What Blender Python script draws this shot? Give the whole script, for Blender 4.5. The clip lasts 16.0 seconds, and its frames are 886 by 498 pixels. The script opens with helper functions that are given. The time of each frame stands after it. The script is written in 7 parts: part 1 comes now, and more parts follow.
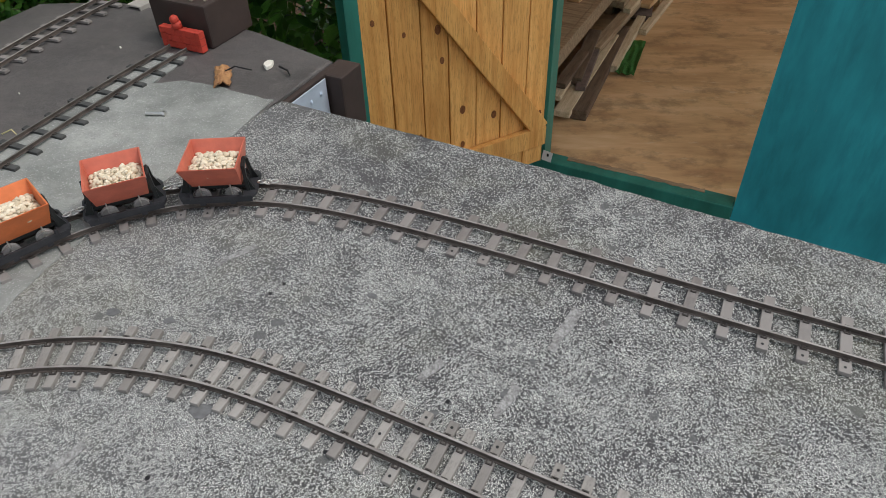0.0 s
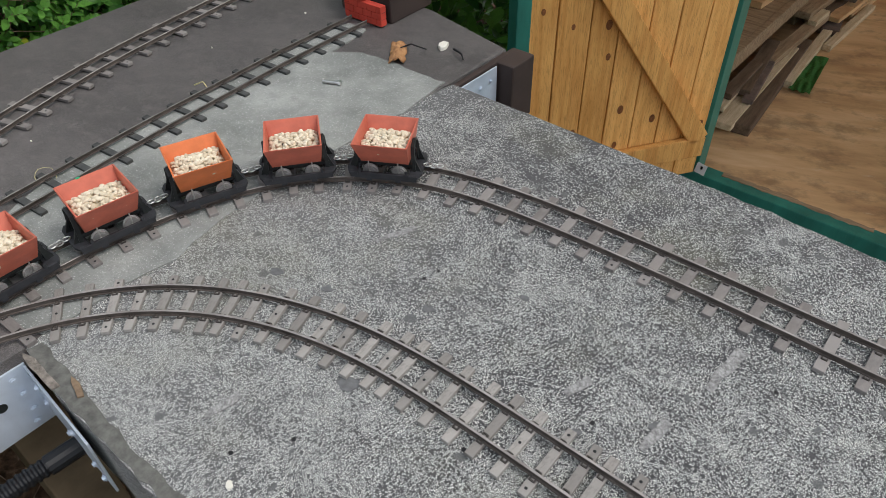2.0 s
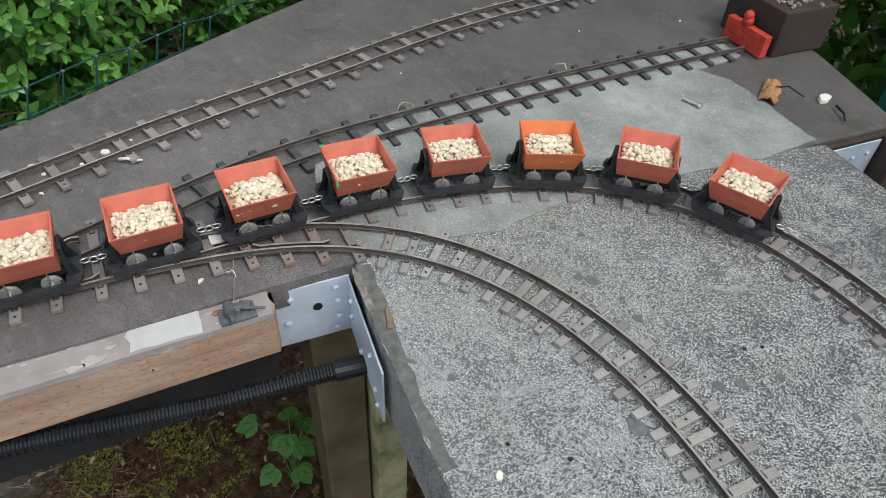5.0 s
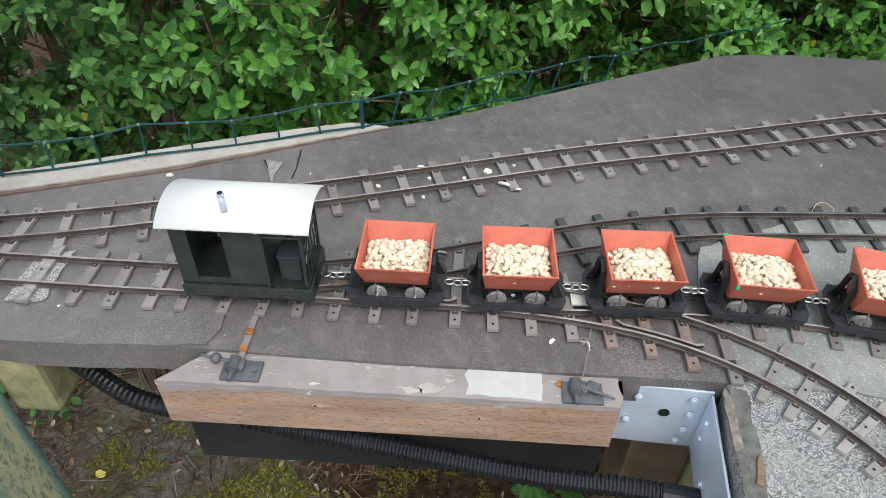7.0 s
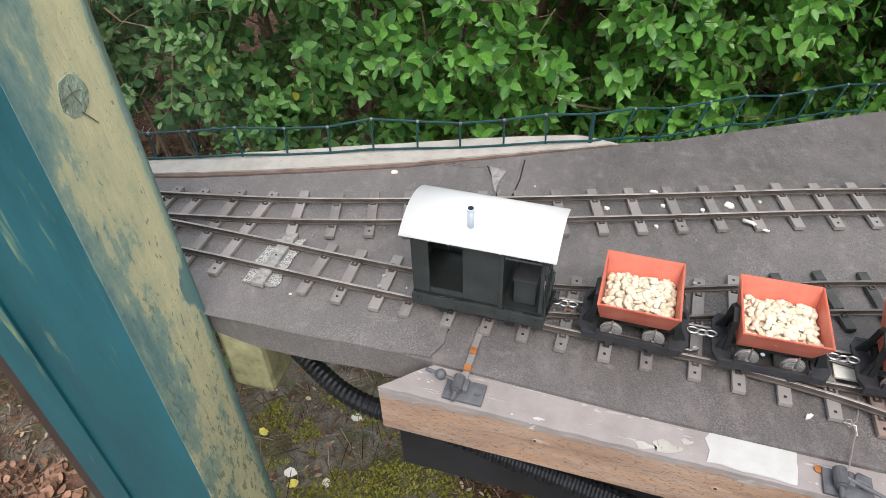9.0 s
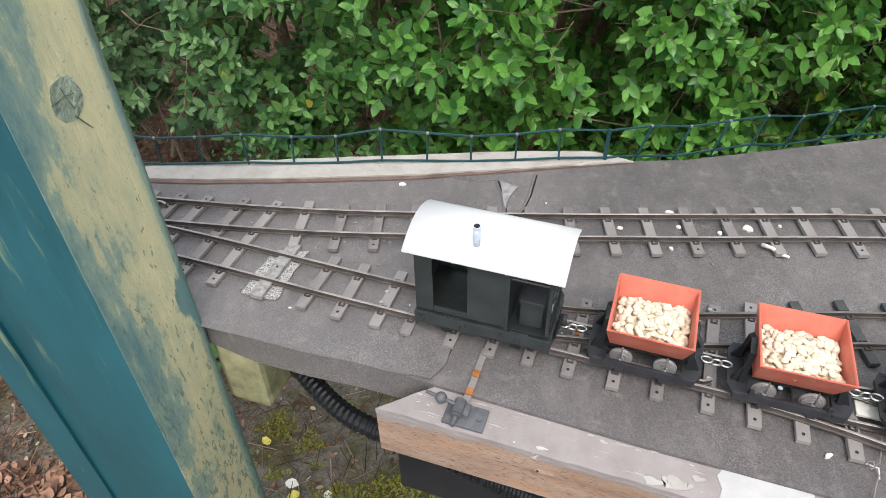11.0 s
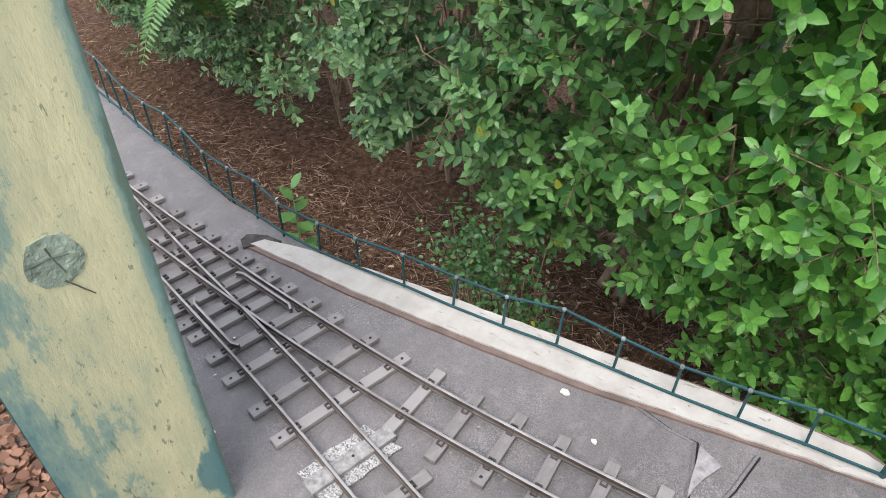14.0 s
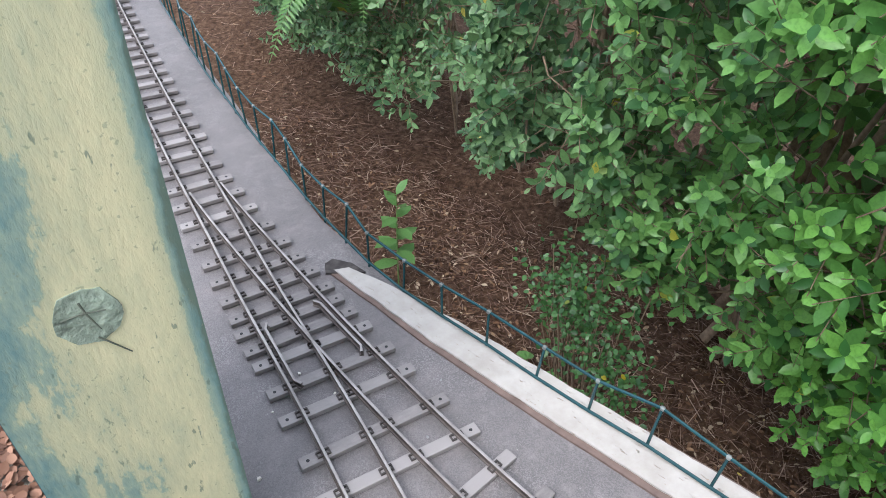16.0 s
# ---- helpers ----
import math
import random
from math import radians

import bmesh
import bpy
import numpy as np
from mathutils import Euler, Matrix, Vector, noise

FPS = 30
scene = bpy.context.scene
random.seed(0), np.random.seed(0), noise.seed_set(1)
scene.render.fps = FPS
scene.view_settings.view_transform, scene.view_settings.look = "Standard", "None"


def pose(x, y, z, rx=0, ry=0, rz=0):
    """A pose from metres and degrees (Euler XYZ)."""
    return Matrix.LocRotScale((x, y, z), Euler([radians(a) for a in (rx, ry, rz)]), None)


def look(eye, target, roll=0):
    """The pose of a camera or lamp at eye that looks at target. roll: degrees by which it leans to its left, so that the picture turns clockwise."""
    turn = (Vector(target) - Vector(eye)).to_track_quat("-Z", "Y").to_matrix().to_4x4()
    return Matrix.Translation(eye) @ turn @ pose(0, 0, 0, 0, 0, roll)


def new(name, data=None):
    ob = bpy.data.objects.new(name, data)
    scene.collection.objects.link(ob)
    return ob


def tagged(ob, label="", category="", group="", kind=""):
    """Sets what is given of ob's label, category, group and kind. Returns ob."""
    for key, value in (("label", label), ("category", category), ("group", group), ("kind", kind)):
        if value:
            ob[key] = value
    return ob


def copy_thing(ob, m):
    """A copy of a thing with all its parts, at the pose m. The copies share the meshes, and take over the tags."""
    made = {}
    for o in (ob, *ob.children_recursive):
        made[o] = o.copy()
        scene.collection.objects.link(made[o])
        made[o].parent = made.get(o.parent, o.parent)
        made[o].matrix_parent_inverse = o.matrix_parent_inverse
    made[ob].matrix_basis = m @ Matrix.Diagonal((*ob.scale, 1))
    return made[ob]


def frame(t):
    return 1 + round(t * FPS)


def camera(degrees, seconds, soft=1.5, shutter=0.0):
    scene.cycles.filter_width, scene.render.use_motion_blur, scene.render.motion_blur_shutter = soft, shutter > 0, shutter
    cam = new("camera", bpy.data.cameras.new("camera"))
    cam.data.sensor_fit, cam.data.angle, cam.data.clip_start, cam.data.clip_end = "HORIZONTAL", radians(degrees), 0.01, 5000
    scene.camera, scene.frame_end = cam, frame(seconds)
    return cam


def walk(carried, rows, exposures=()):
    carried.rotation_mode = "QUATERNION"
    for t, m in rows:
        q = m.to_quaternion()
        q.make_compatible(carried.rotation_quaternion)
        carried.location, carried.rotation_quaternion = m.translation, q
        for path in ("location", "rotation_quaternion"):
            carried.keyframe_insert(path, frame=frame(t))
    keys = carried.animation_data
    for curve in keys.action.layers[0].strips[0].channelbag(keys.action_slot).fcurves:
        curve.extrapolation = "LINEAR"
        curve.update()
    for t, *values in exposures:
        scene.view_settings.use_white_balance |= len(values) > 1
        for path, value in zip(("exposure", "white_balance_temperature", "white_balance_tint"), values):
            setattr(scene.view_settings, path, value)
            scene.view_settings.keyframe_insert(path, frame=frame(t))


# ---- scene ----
cam = camera(65.5, 16.0, soft=0.55)
EXPOSURES = [(0, 0.24, 6500, 10), (1.5, 0.26, 6450, 10), (3.2, 0.36, 6400, 9), (5.3, 0.47, 6250, 7), (7, 0.72, 6250, 8), (9, 0.90, 6450, 11), (12.5, 1.04, 6300, 11), (14, 1.20, 6250, 13), (16, 1.24, 5950, 14)]
PATH = [
    (0, (0.065, 0.312, 0.462), (-0.087, 1.816, -0.848), -2.0),
    (0.5, (0.055, 0.316, 0.461), (-0.171, 1.793, -0.868), -1.5),
    (1, (0.05, 0.324, 0.463), (-0.26, 1.787, -0.866), -2.2),
    (1.5, (0.041, 0.322, 0.464), (-0.339, 1.768, -0.864), -2.5),
    (2, (0.021, 0.323, 0.468), (-0.454, 1.731, -0.871), -1.5),
    (2.5, (0.012, 0.323, 0.474), (-0.519, 1.732, -0.843), -0.6),
    (3, (0.006, 0.325, 0.472), (-0.574, 1.696, -0.864), 0.3),
    (3.2, (0.0, 0.316, 0.477), (-0.627, 1.665, -0.859), 0.7),
    (5.3, (-0.084, 0.291, 0.47), (-1.167, 1.279, -0.891), 3.4),
    (5.5, (-0.088, 0.268, 0.474), (-1.236, 1.201, -0.873), 3.5),
    (6, (-0.192, 0.254, 0.468), (-1.415, 1.044, -0.904), 3.6),
    (6.5, (-0.212, 0.253, 0.459), (-1.552, 0.893, -0.88), 3.4),
    (7, (-0.198, 0.266, 0.446), (-1.626, 0.689, -0.888), 1.1),
    (7.5, (-0.213, 0.219, 0.448), (-1.665, 0.495, -0.899), -1.4),
    (8, (-0.23, 0.192, 0.447), (-1.705, 0.346, -0.895), -1.4),
    (8.5, (-0.251, 0.199, 0.445), (-1.714, 0.325, -0.913), -0.9),
    (9, (-0.256, 0.192, 0.445), (-1.729, 0.216, -0.907), -1.9),
    (9.2, (-0.253, 0.19, 0.446), (-1.749, 0.215, -0.882), -1.4),
    (11.3, (-0.28, 0.204, 0.435), (-1.769, 0.184, -0.901), -1.2),
    (11.5, (-0.283, 0.21, 0.435), (-1.765, 0.193, -0.909), -0.9),
    (12, (-0.291, 0.227, 0.433), (-1.797, 0.163, -0.881), -1.0),
    (12.5, (-0.297, 0.232, 0.433), (-1.834, 0.126, -0.843), 0.6),
    (13, (-0.379, 0.233, 0.429), (-1.961, 0.113, -0.788), 3.8),
    (13.5, (-0.47, 0.26, 0.44), (-1.95, -0.258, -0.802), 0.1),
    (14, (-0.52, 0.23, 0.432), (-1.867, -0.502, -0.853), 0.7),
    (14.5, (-0.554, 0.235, 0.433), (-1.866, -0.568, -0.846), 2.4),
    (15, (-0.563, 0.231, 0.433), (-1.822, -0.686, -0.822), 1.5),
    (15.5, (-0.569, 0.215, 0.428), (-1.782, -0.754, -0.833), 1.0),
    (16, (-0.579, 0.198, 0.429), (-1.769, -0.776, -0.849), 2.1),
]
walk(cam, [(t, look(eye, target, roll)) for t, eye, target, roll in PATH], EXPOSURES)

# ---- light: a bright overcast garden ----
world = bpy.data.worlds.new("overcast_sky")
scene.world = world
world.use_nodes = True
wn, wl = world.node_tree.nodes, world.node_tree.links
sky = wn.new("ShaderNodeTexSky")
sky.sky_type, sky.sun_disc = "NISHITA", False
sky.sun_elevation, sky.sun_rotation = radians(56), radians(80)
sky.air_density, sky.dust_density = 1.0, 4.0
soften = wn.new("ShaderNodeMixRGB")
soften.inputs["Fac"].default_value = 0.6
soften.inputs["Color2"].default_value = (9.0, 9.3, 9.8, 1)
wl.new(sky.outputs["Color"], soften.inputs["Color1"])
wl.new(soften.outputs["Color"], wn["Background"].inputs["Color"])
wn["Background"].inputs["Strength"].default_value = 0.113
sun = new("sun", bpy.data.lights.new("sun", "SUN"))
sun.data.energy, sun.data.angle, sun.data.color = 1.4, radians(35), (1.0, 0.96, 0.9)
sun.matrix_world = look((2.4, 0.42, 3.6), (0, 0, 0))


# ---- materials ----
class Nodes:
    """A short way to write node materials in object space, in metres."""

    def __init__(self, name, rough=0.8, metal=0.0, spec=0.3):
        self.mat = bpy.data.materials.new(name)
        self.mat.use_nodes = True
        self.n, self.l = self.mat.node_tree.nodes, self.mat.node_tree.links
        self.b = self.n["Principled BSDF"]
        self.b.inputs["Roughness"].default_value = rough
        self.b.inputs["Metallic"].default_value = metal
        self.b.inputs["Specular IOR Level"].default_value = spec
        self.co = self.n.new("ShaderNodeTexCoord").outputs["Object"]

    def stretch(self, x, y, z, rot=0.0):
        m = self.n.new("ShaderNodeMapping")
        m.inputs["Scale"].default_value = (x, y, z)
        m.inputs["Rotation"].default_value = (0, 0, rot)
        self.l.new(self.co, m.inputs["Vector"])
        return m.outputs["Vector"]

    def noise(self, scale, detail=4.0, rough=0.6, co=None):
        t = self.n.new("ShaderNodeTexNoise")
        t.inputs["Scale"].default_value, t.inputs["Detail"].default_value = scale, detail
        t.inputs["Roughness"].default_value = rough
        self.l.new(co or self.co, t.inputs["Vector"])
        return t.outputs["Fac"]

    def cells(self, scale, co=None, out="Color"):
        t = self.n.new("ShaderNodeTexVoronoi")
        t.inputs["Scale"].default_value = scale
        self.l.new(co or self.co, t.inputs["Vector"])
        return t.outputs[out]

    def edges(self, scale, co=None):
        t = self.n.new("ShaderNodeTexVoronoi")
        t.feature = "DISTANCE_TO_EDGE"
        t.inputs["Scale"].default_value = scale
        self.l.new(co or self.co, t.inputs["Vector"])
        return t.outputs["Distance"]

    def wobble(self, scale):
        t = self.n.new("ShaderNodeTexNoise")
        t.inputs["Scale"].default_value, t.inputs["Detail"].default_value = scale, 1.0
        self.l.new(self.co, t.inputs["Vector"])
        return t.outputs["Color"]

    def channel(self, color, k):
        q = self.n.new("ShaderNodeSeparateColor")
        self.l.new(color, q.inputs[0])
        return q.outputs[k]

    def along(self, way, co=None):
        q = self.n.new("ShaderNodeVectorMath")
        q.operation = "DOT_PRODUCT"
        q.inputs[1].default_value = way
        self.l.new(co or self.co, q.inputs[0])
        return q.outputs["Value"]

    def ramp(self, fac, *stops):
        r = self.n.new("ShaderNodeValToRGB")
        el = r.color_ramp.elements
        while len(el) < len(stops):
            el.new(0.5)
        for e, (p, c) in zip(el, stops):
            e.position = p
            e.color = (*c, 1) if isinstance(c, tuple) else (c, c, c, 1)
        self.l.new(fac, r.inputs["Fac"])
        return r.outputs["Color"]

    def mix(self, fac, a, b, how="MIX"):
        m = self.n.new("ShaderNodeMixRGB")
        m.blend_type = how
        for key, v in (("Fac", fac), ("Color1", a), ("Color2", b)):
            if isinstance(v, tuple):
                m.inputs[key].default_value = (*v, 1)
            elif isinstance(v, (int, float)):
                m.inputs[key].default_value = v if key == "Fac" else (v, v, v, 1)
            else:
                self.l.new(v, m.inputs[key])
        return m.outputs["Color"]

    def sums(self, a, how, b):
        m = self.n.new("ShaderNodeMath")
        m.operation = how
        for k, v in ((0, a), (1, b)):
            if isinstance(v, (int, float)):
                m.inputs[k].default_value = v
            else:
                self.l.new(v, m.inputs[k])
        return m.outputs[0]

    def island(self):
        return self.n.new("ShaderNodeNewGeometry").outputs["Random Per Island"]

    def one(self):
        return self.n.new("ShaderNodeObjectInfo").outputs["Random"]

    def done(self, color, bump=None, height=0.001, rough=None):
        if isinstance(color, tuple):
            self.b.inputs["Base Color"].default_value = (*color, 1)
        else:
            self.l.new(color, self.b.inputs["Base Color"])
        if bump is not None:
            k = self.n.new("ShaderNodeBump")
            k.inputs["Strength"].default_value, k.inputs["Distance"].default_value = 1.0, height
            self.l.new(bump, k.inputs["Height"])
            self.l.new(k.outputs["Normal"], self.b.inputs["Normal"])
        if rough is not None:
            self.l.new(rough, self.b.inputs["Roughness"])
        return self.mat


def granite_felt():
    m = Nodes("granite_felt", 0.85)
    wear = m.noise(7.0, 5, 0.62)
    patch = m.noise(30.0, 4, 0.62)
    warp = m.mix(0.0012, m.co, m.wobble(760.0), "ADD")
    which = m.cells(860.0, warp)
    gap = m.ramp(m.edges(860.0, warp), (0.07, 0.0), (0.18, 1.0))
    back = m.sums(m.sums(m.along((0.0, 1.0, 0.0)), "SUBTRACT", 0.68), "MULTIPLY", 0.75)
    worn_off = m.sums(m.sums(m.sums(wear, "MULTIPLY", 1.35), "ADD", m.sums(patch, "MULTIPLY", 1.5)), "ADD", back)
    there = m.ramp(m.sums(m.channel(which, 1), "SUBTRACT", m.sums(worn_off, "SUBTRACT", 1.175)), (0.02, 0.0), (0.06, 1.0))
    stone = m.ramp(m.channel(which, 0), (0.0, (0.35, 0.36, 0.355)), (0.45, (0.68, 0.70, 0.675)), (1.0, (0.91, 0.93, 0.89)))
    under = m.mix(m.noise(260.0, 3, 0.7), (0.030, 0.031, 0.034), (0.115, 0.116, 0.118))
    shown = m.sums(gap, "MULTIPLY", there)
    tone = m.mix(shown, under, stone)
    bleach = m.ramp(m.sums(m.along((-1.0, 0.0, 0.0)), "ADD", m.sums(wear, "MULTIPLY", 0.3)), (0.22, 0.0), (0.50, 0.22))
    tone = m.mix(bleach, tone, m.mix(m.noise(300.0, 3, 0.7), (0.25, 0.252, 0.254), (0.54, 0.54, 0.525)))
    bald = m.ramp(m.noise(58.0, 2, 0.4), (0.685, 0.0), (0.70, 0.9))
    tone = m.mix(bald, tone, (0.135, 0.137, 0.14))
    moss = m.ramp(m.noise(3.3, 5, 0.65), (0.50, 0.0), (0.72, 0.42))
    tone = m.mix(moss, tone, (0.20, 0.195, 0.12))
    return m.done(tone, shown, 0.0006)


def grey_skim():
    m = Nodes("grey_skim", 0.85)
    a = m.noise(7.0, 6, 0.65)
    b = m.noise(300.0, 4, 0.75)
    tone = m.ramp(a, (0.32, (0.145, 0.156, 0.146)), (0.50, (0.255, 0.268, 0.252)), (0.72, (0.42, 0.43, 0.41)))
    tone = m.mix(m.ramp(b, (0.36, 0.55), (0.47, 0.0)), tone, (0.20, 0.20, 0.20))
    tone = m.mix(m.ramp(m.noise(30.0, 5, 0.7), (0.55, 0.0), (0.66, 0.5)), tone, (0.22, 0.22, 0.215))
    tone = m.mix(m.ramp(m.noise(650.0, 2, 0.6), (0.60, 0.0), (0.68, 0.7)), tone, (0.62, 0.62, 0.61))
    return m.done(tone, b, 0.0014)


def dark_felt():
    m = Nodes("dark_felt", 0.52, 0.0, 0.5)
    a = m.noise(6.0, 8, 0.72)
    tone = m.ramp(a, (0.34, (0.070, 0.064, 0.062)), (0.50, (0.116, 0.106, 0.102)), (0.68, (0.182, 0.166, 0.159)))
    fine = m.noise(820.0, 3, 0.75)
    grit = m.channel(m.cells(1250.0), 1)
    tone = m.mix(m.ramp(fine, (0.57, 0.0), (0.66, 0.55)), tone, (0.225, 0.205, 0.198))
    tone = m.mix(m.ramp(grit, (0.30, 0.42), (0.42, 0.0)), tone, 0.060)
    crust = m.ramp(m.noise(13.0, 6, 0.7), (0.50, 0.0), (0.66, 1.0))
    tone = m.mix(m.sums(m.ramp(grit, (0.66, 0.0), (0.74, 0.62)), "MULTIPLY", m.sums(m.sums(crust, "MULTIPLY", 0.7), "ADD", 0.20)), tone, (0.33, 0.312, 0.308))
    streak = m.ramp(m.noise(22.0, 6, 0.7, m.stretch(1, 2.2, 1, 0.4)), (0.50, 0.0), (0.70, 0.45))
    tone = m.mix(streak, tone, (0.222, 0.194, 0.187))
    speck = m.ramp(m.cells(260.0, None, "Distance"), (0.10, 1.0), (0.16, 0.0))
    rare = m.ramp(m.channel(m.cells(260.0), 0), (0.965, 0.0), (0.97, 0.7))
    tone = m.mix(m.sums(speck, "MULTIPLY", rare), tone, (0.40, 0.38, 0.35))
    dust = m.ramp(m.noise(60.0, 5, 0.65), (0.55, 0.0), (0.72, 0.45))
    tone = m.mix(dust, tone, (0.28, 0.258, 0.246))
    # Sheen at low y and blocked sky reflection at high y, put into the colour.
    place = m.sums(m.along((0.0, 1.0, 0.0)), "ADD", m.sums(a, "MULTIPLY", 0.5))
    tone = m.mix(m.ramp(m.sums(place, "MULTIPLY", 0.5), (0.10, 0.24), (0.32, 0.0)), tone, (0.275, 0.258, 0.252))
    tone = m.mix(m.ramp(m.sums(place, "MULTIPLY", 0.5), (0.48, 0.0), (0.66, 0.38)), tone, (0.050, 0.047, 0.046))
    return m.done(tone, m.sums(m.sums(fine, "MULTIPLY", 0.5), "ADD", m.sums(grit, "MULTIPLY", 0.5)), 0.0005)


def sleeper_plastic():
    m = Nodes("weathered_sleeper", 0.48, 0.0, 0.5)
    k = m.mix(m.one(), (0.145, 0.132, 0.125), (0.262, 0.244, 0.231))
    grain = m.noise(110.0, 5, 0.65, m.stretch(2.5, 1, 1))
    k = m.mix(m.ramp(grain, (0.40, 0.0), (0.70, 0.5)), k, (0.27, 0.25, 0.235))
    return m.done(k, grain, 0.0006)


def pale_sleeper():
    m = Nodes("bleached_sleeper", 0.65, 0.0, 0.35)
    k = m.mix(m.one(), (0.205, 0.192, 0.178), (0.345, 0.328, 0.305))
    grain = m.noise(120.0, 5, 0.65, m.stretch(2.5, 1, 1))
    k = m.mix(m.ramp(grain, (0.35, 0.55), (0.52, 0.0)), k, (0.15, 0.142, 0.132))
    return m.done(k, grain, 0.0006)


def dark_sleeper():
    m = Nodes("dark_sleeper", 0.7)
    a = m.noise(60.0, 5, 0.6)
    return m.done(m.ramp(a, (0.3, (0.040, 0.044, 0.044)), (0.7, (0.085, 0.086, 0.083))), a, 0.0006)


def red_sleeper():
    m = Nodes("rust_stained_sleeper", 0.8)
    a = m.noise(70.0, 5, 0.6)
    return m.done(m.ramp(a, (0.3, (0.135, 0.096, 0.083)), (0.7, (0.27, 0.205, 0.178))), a, 0.0006)


def rail_metal():
    m = Nodes("weathered_rail", 0.55, 0.55)
    a = m.noise(30.0, 5, 0.6)
    return m.done(m.ramp(a, (0.35, (0.250, 0.228, 0.214)), (0.6, (0.400, 0.376, 0.356)), (0.8, (0.30, 0.245, 0.205))), a, 0.0003)


def plain(name, color, rough=0.6, metal=0.0, spread=0.25, scale=60.0, bump=0.0003, spec=0.3):
    m = Nodes(name, rough, metal, spec)
    a = m.noise(scale, 5, 0.6)
    low = tuple(c * (1 - spread) for c in color)
    high = tuple(min(1.0, c * (1 + spread)) for c in color)
    return m.done(m.ramp(a, (0.3, low), (0.7, high)), a, bump)


def bare_wood(name, light, dark, grain=(1, 14, 14), scale=14.0, knots=0.0, rough=0.75, lines=0.3, vary=False):
    m = Nodes(name, rough)
    co = m.stretch(*grain)
    a = m.noise(scale, 6, 0.62, co)
    k = m.ramp(a, (0.3, dark), (0.62, light))
    fine = m.noise(scale * 9, 3, 0.6, co)
    k = m.mix(m.ramp(fine, (0.52, 0.0), (0.66, lines)), k, tuple(c * 0.5 for c in dark))
    k = m.mix(m.ramp(m.noise(scale * 0.35, 4, 0.6), (0.5, 0.0), (0.75, 0.45)), k, tuple(c * 0.6 for c in dark))
    if knots:
        spot = m.ramp(m.cells(knots, m.stretch(1, 1, 0.45), "Distance"), (0.07, 0.9), (0.13, 0.0))
        k = m.mix(spot, k, tuple(c * 0.3 for c in dark))
    if vary:
        k = m.mix(m.one(), m.mix(1.0, k, (0.80, 0.76, 0.70), "MULTIPLY"), k)
    return m.done(k, a, 0.0008)


def beam_wood():
    m = Nodes("weathered_beam", 0.75)
    soft = m.noise(5.0, 6, 0.65, m.stretch(1.5, 9, 9))
    k = m.ramp(soft, (0.30, (0.225, 0.150, 0.112)), (0.52, (0.375, 0.262, 0.195)), (0.72, (0.480, 0.360, 0.275)))
    streak = m.ramp(m.noise(11.0, 5, 0.6, m.stretch(1.0, 16, 16)), (0.48, 0.0), (0.62, 0.5))
    k = m.mix(streak, k, (0.44, 0.235, 0.120))
    pores = m.ramp(m.noise(58.0, 4, 0.7, m.stretch(2.4, 17, 17)), (0.57, 0.0), (0.63, 0.62))
    k = m.mix(pores, k, (0.105, 0.064, 0.046))
    grey = m.ramp(m.noise(9.0, 5, 0.7), (0.56, 0.0), (0.70, 0.55))
    k = m.mix(grey, k, (0.235, 0.190, 0.165))
    return m.done(k, m.sums(soft, "SUBTRACT", m.sums(pores, "MULTIPLY", 0.35)), 0.0012)


def stained_ply():
    m = Nodes("plywood_floor", 0.45, 0.0, 0.4)
    k = m.ramp(m.noise(2.6, 6, 0.62, m.stretch(1, 4, 4)), (0.32, (0.43, 0.245, 0.120)), (0.55, (0.64, 0.41, 0.21)), (0.75, (0.78, 0.56, 0.33)))
    stain = m.ramp(m.noise(7.0, 6, 0.7, m.stretch(0.9, 1.2, 1)), (0.49, 0.0), (0.64, 0.62))
    k = m.mix(stain, k, (0.21, 0.125, 0.065))
    scuff = m.ramp(m.noise(24.0, 5, 0.7, m.stretch(0.5, 2, 1)), (0.62, 0.0), (0.70, 0.4))
    return m.done(m.mix(scuff, k, (0.72, 0.60, 0.42)), stain, 0.0008)


def leaf_green(name, low, high, spec=0.35, other=None):
    """Leaves that differ one by one; other: two greyer colours that paint a view sheen on the far south end."""
    m = Nodes(name, 0.34, 0.0, spec)
    r = m.island()
    k = m.ramp(r, (0.0, low), (0.70, high), (0.9965, high), (0.998, (0.50, 0.42, 0.02)))
    thin = (0.16, 0.34, 0.035)
    if other:
        o = m.ramp(r, (0.0, other[0]), (0.70, other[1]), (0.992, other[1]), (0.995, (0.50, 0.44, 0.08)))
        # The greyish sheen of the south end is mixed into the leaf colour.
        where = m.ramp(m.sums(m.sums(m.along((0.0, 1.0, 0.0)), "ADD", 0.5), "ADD", m.sums(m.noise(3.0, 2, 0.5), "MULTIPLY", 0.4)), (0.20, 1.0), (0.95, 0.0))
        k = m.mix(where, k, o)
        thin = m.mix(where, thin, (0.15, 0.24, 0.08))
    k = m.mix(m.ramp(m.noise(220.0, 3, 0.5), (0.45, 0.0), (0.75, 0.35)), k, tuple(c * 0.55 for c in low))
    m.done(k)
    t = m.n.new("ShaderNodeBsdfTranslucent")
    m.l.new(m.mix(0.5, k, thin), t.inputs["Color"])
    x = m.n.new("ShaderNodeMixShader")
    x.inputs["Fac"].default_value = 0.25
    m.l.new(m.b.outputs["BSDF"], x.inputs[1])
    m.l.new(t.outputs["BSDF"], x.inputs[2])
    m.l.new(x.outputs["Shader"], m.n["Material Output"].inputs["Surface"])
    return m.mat


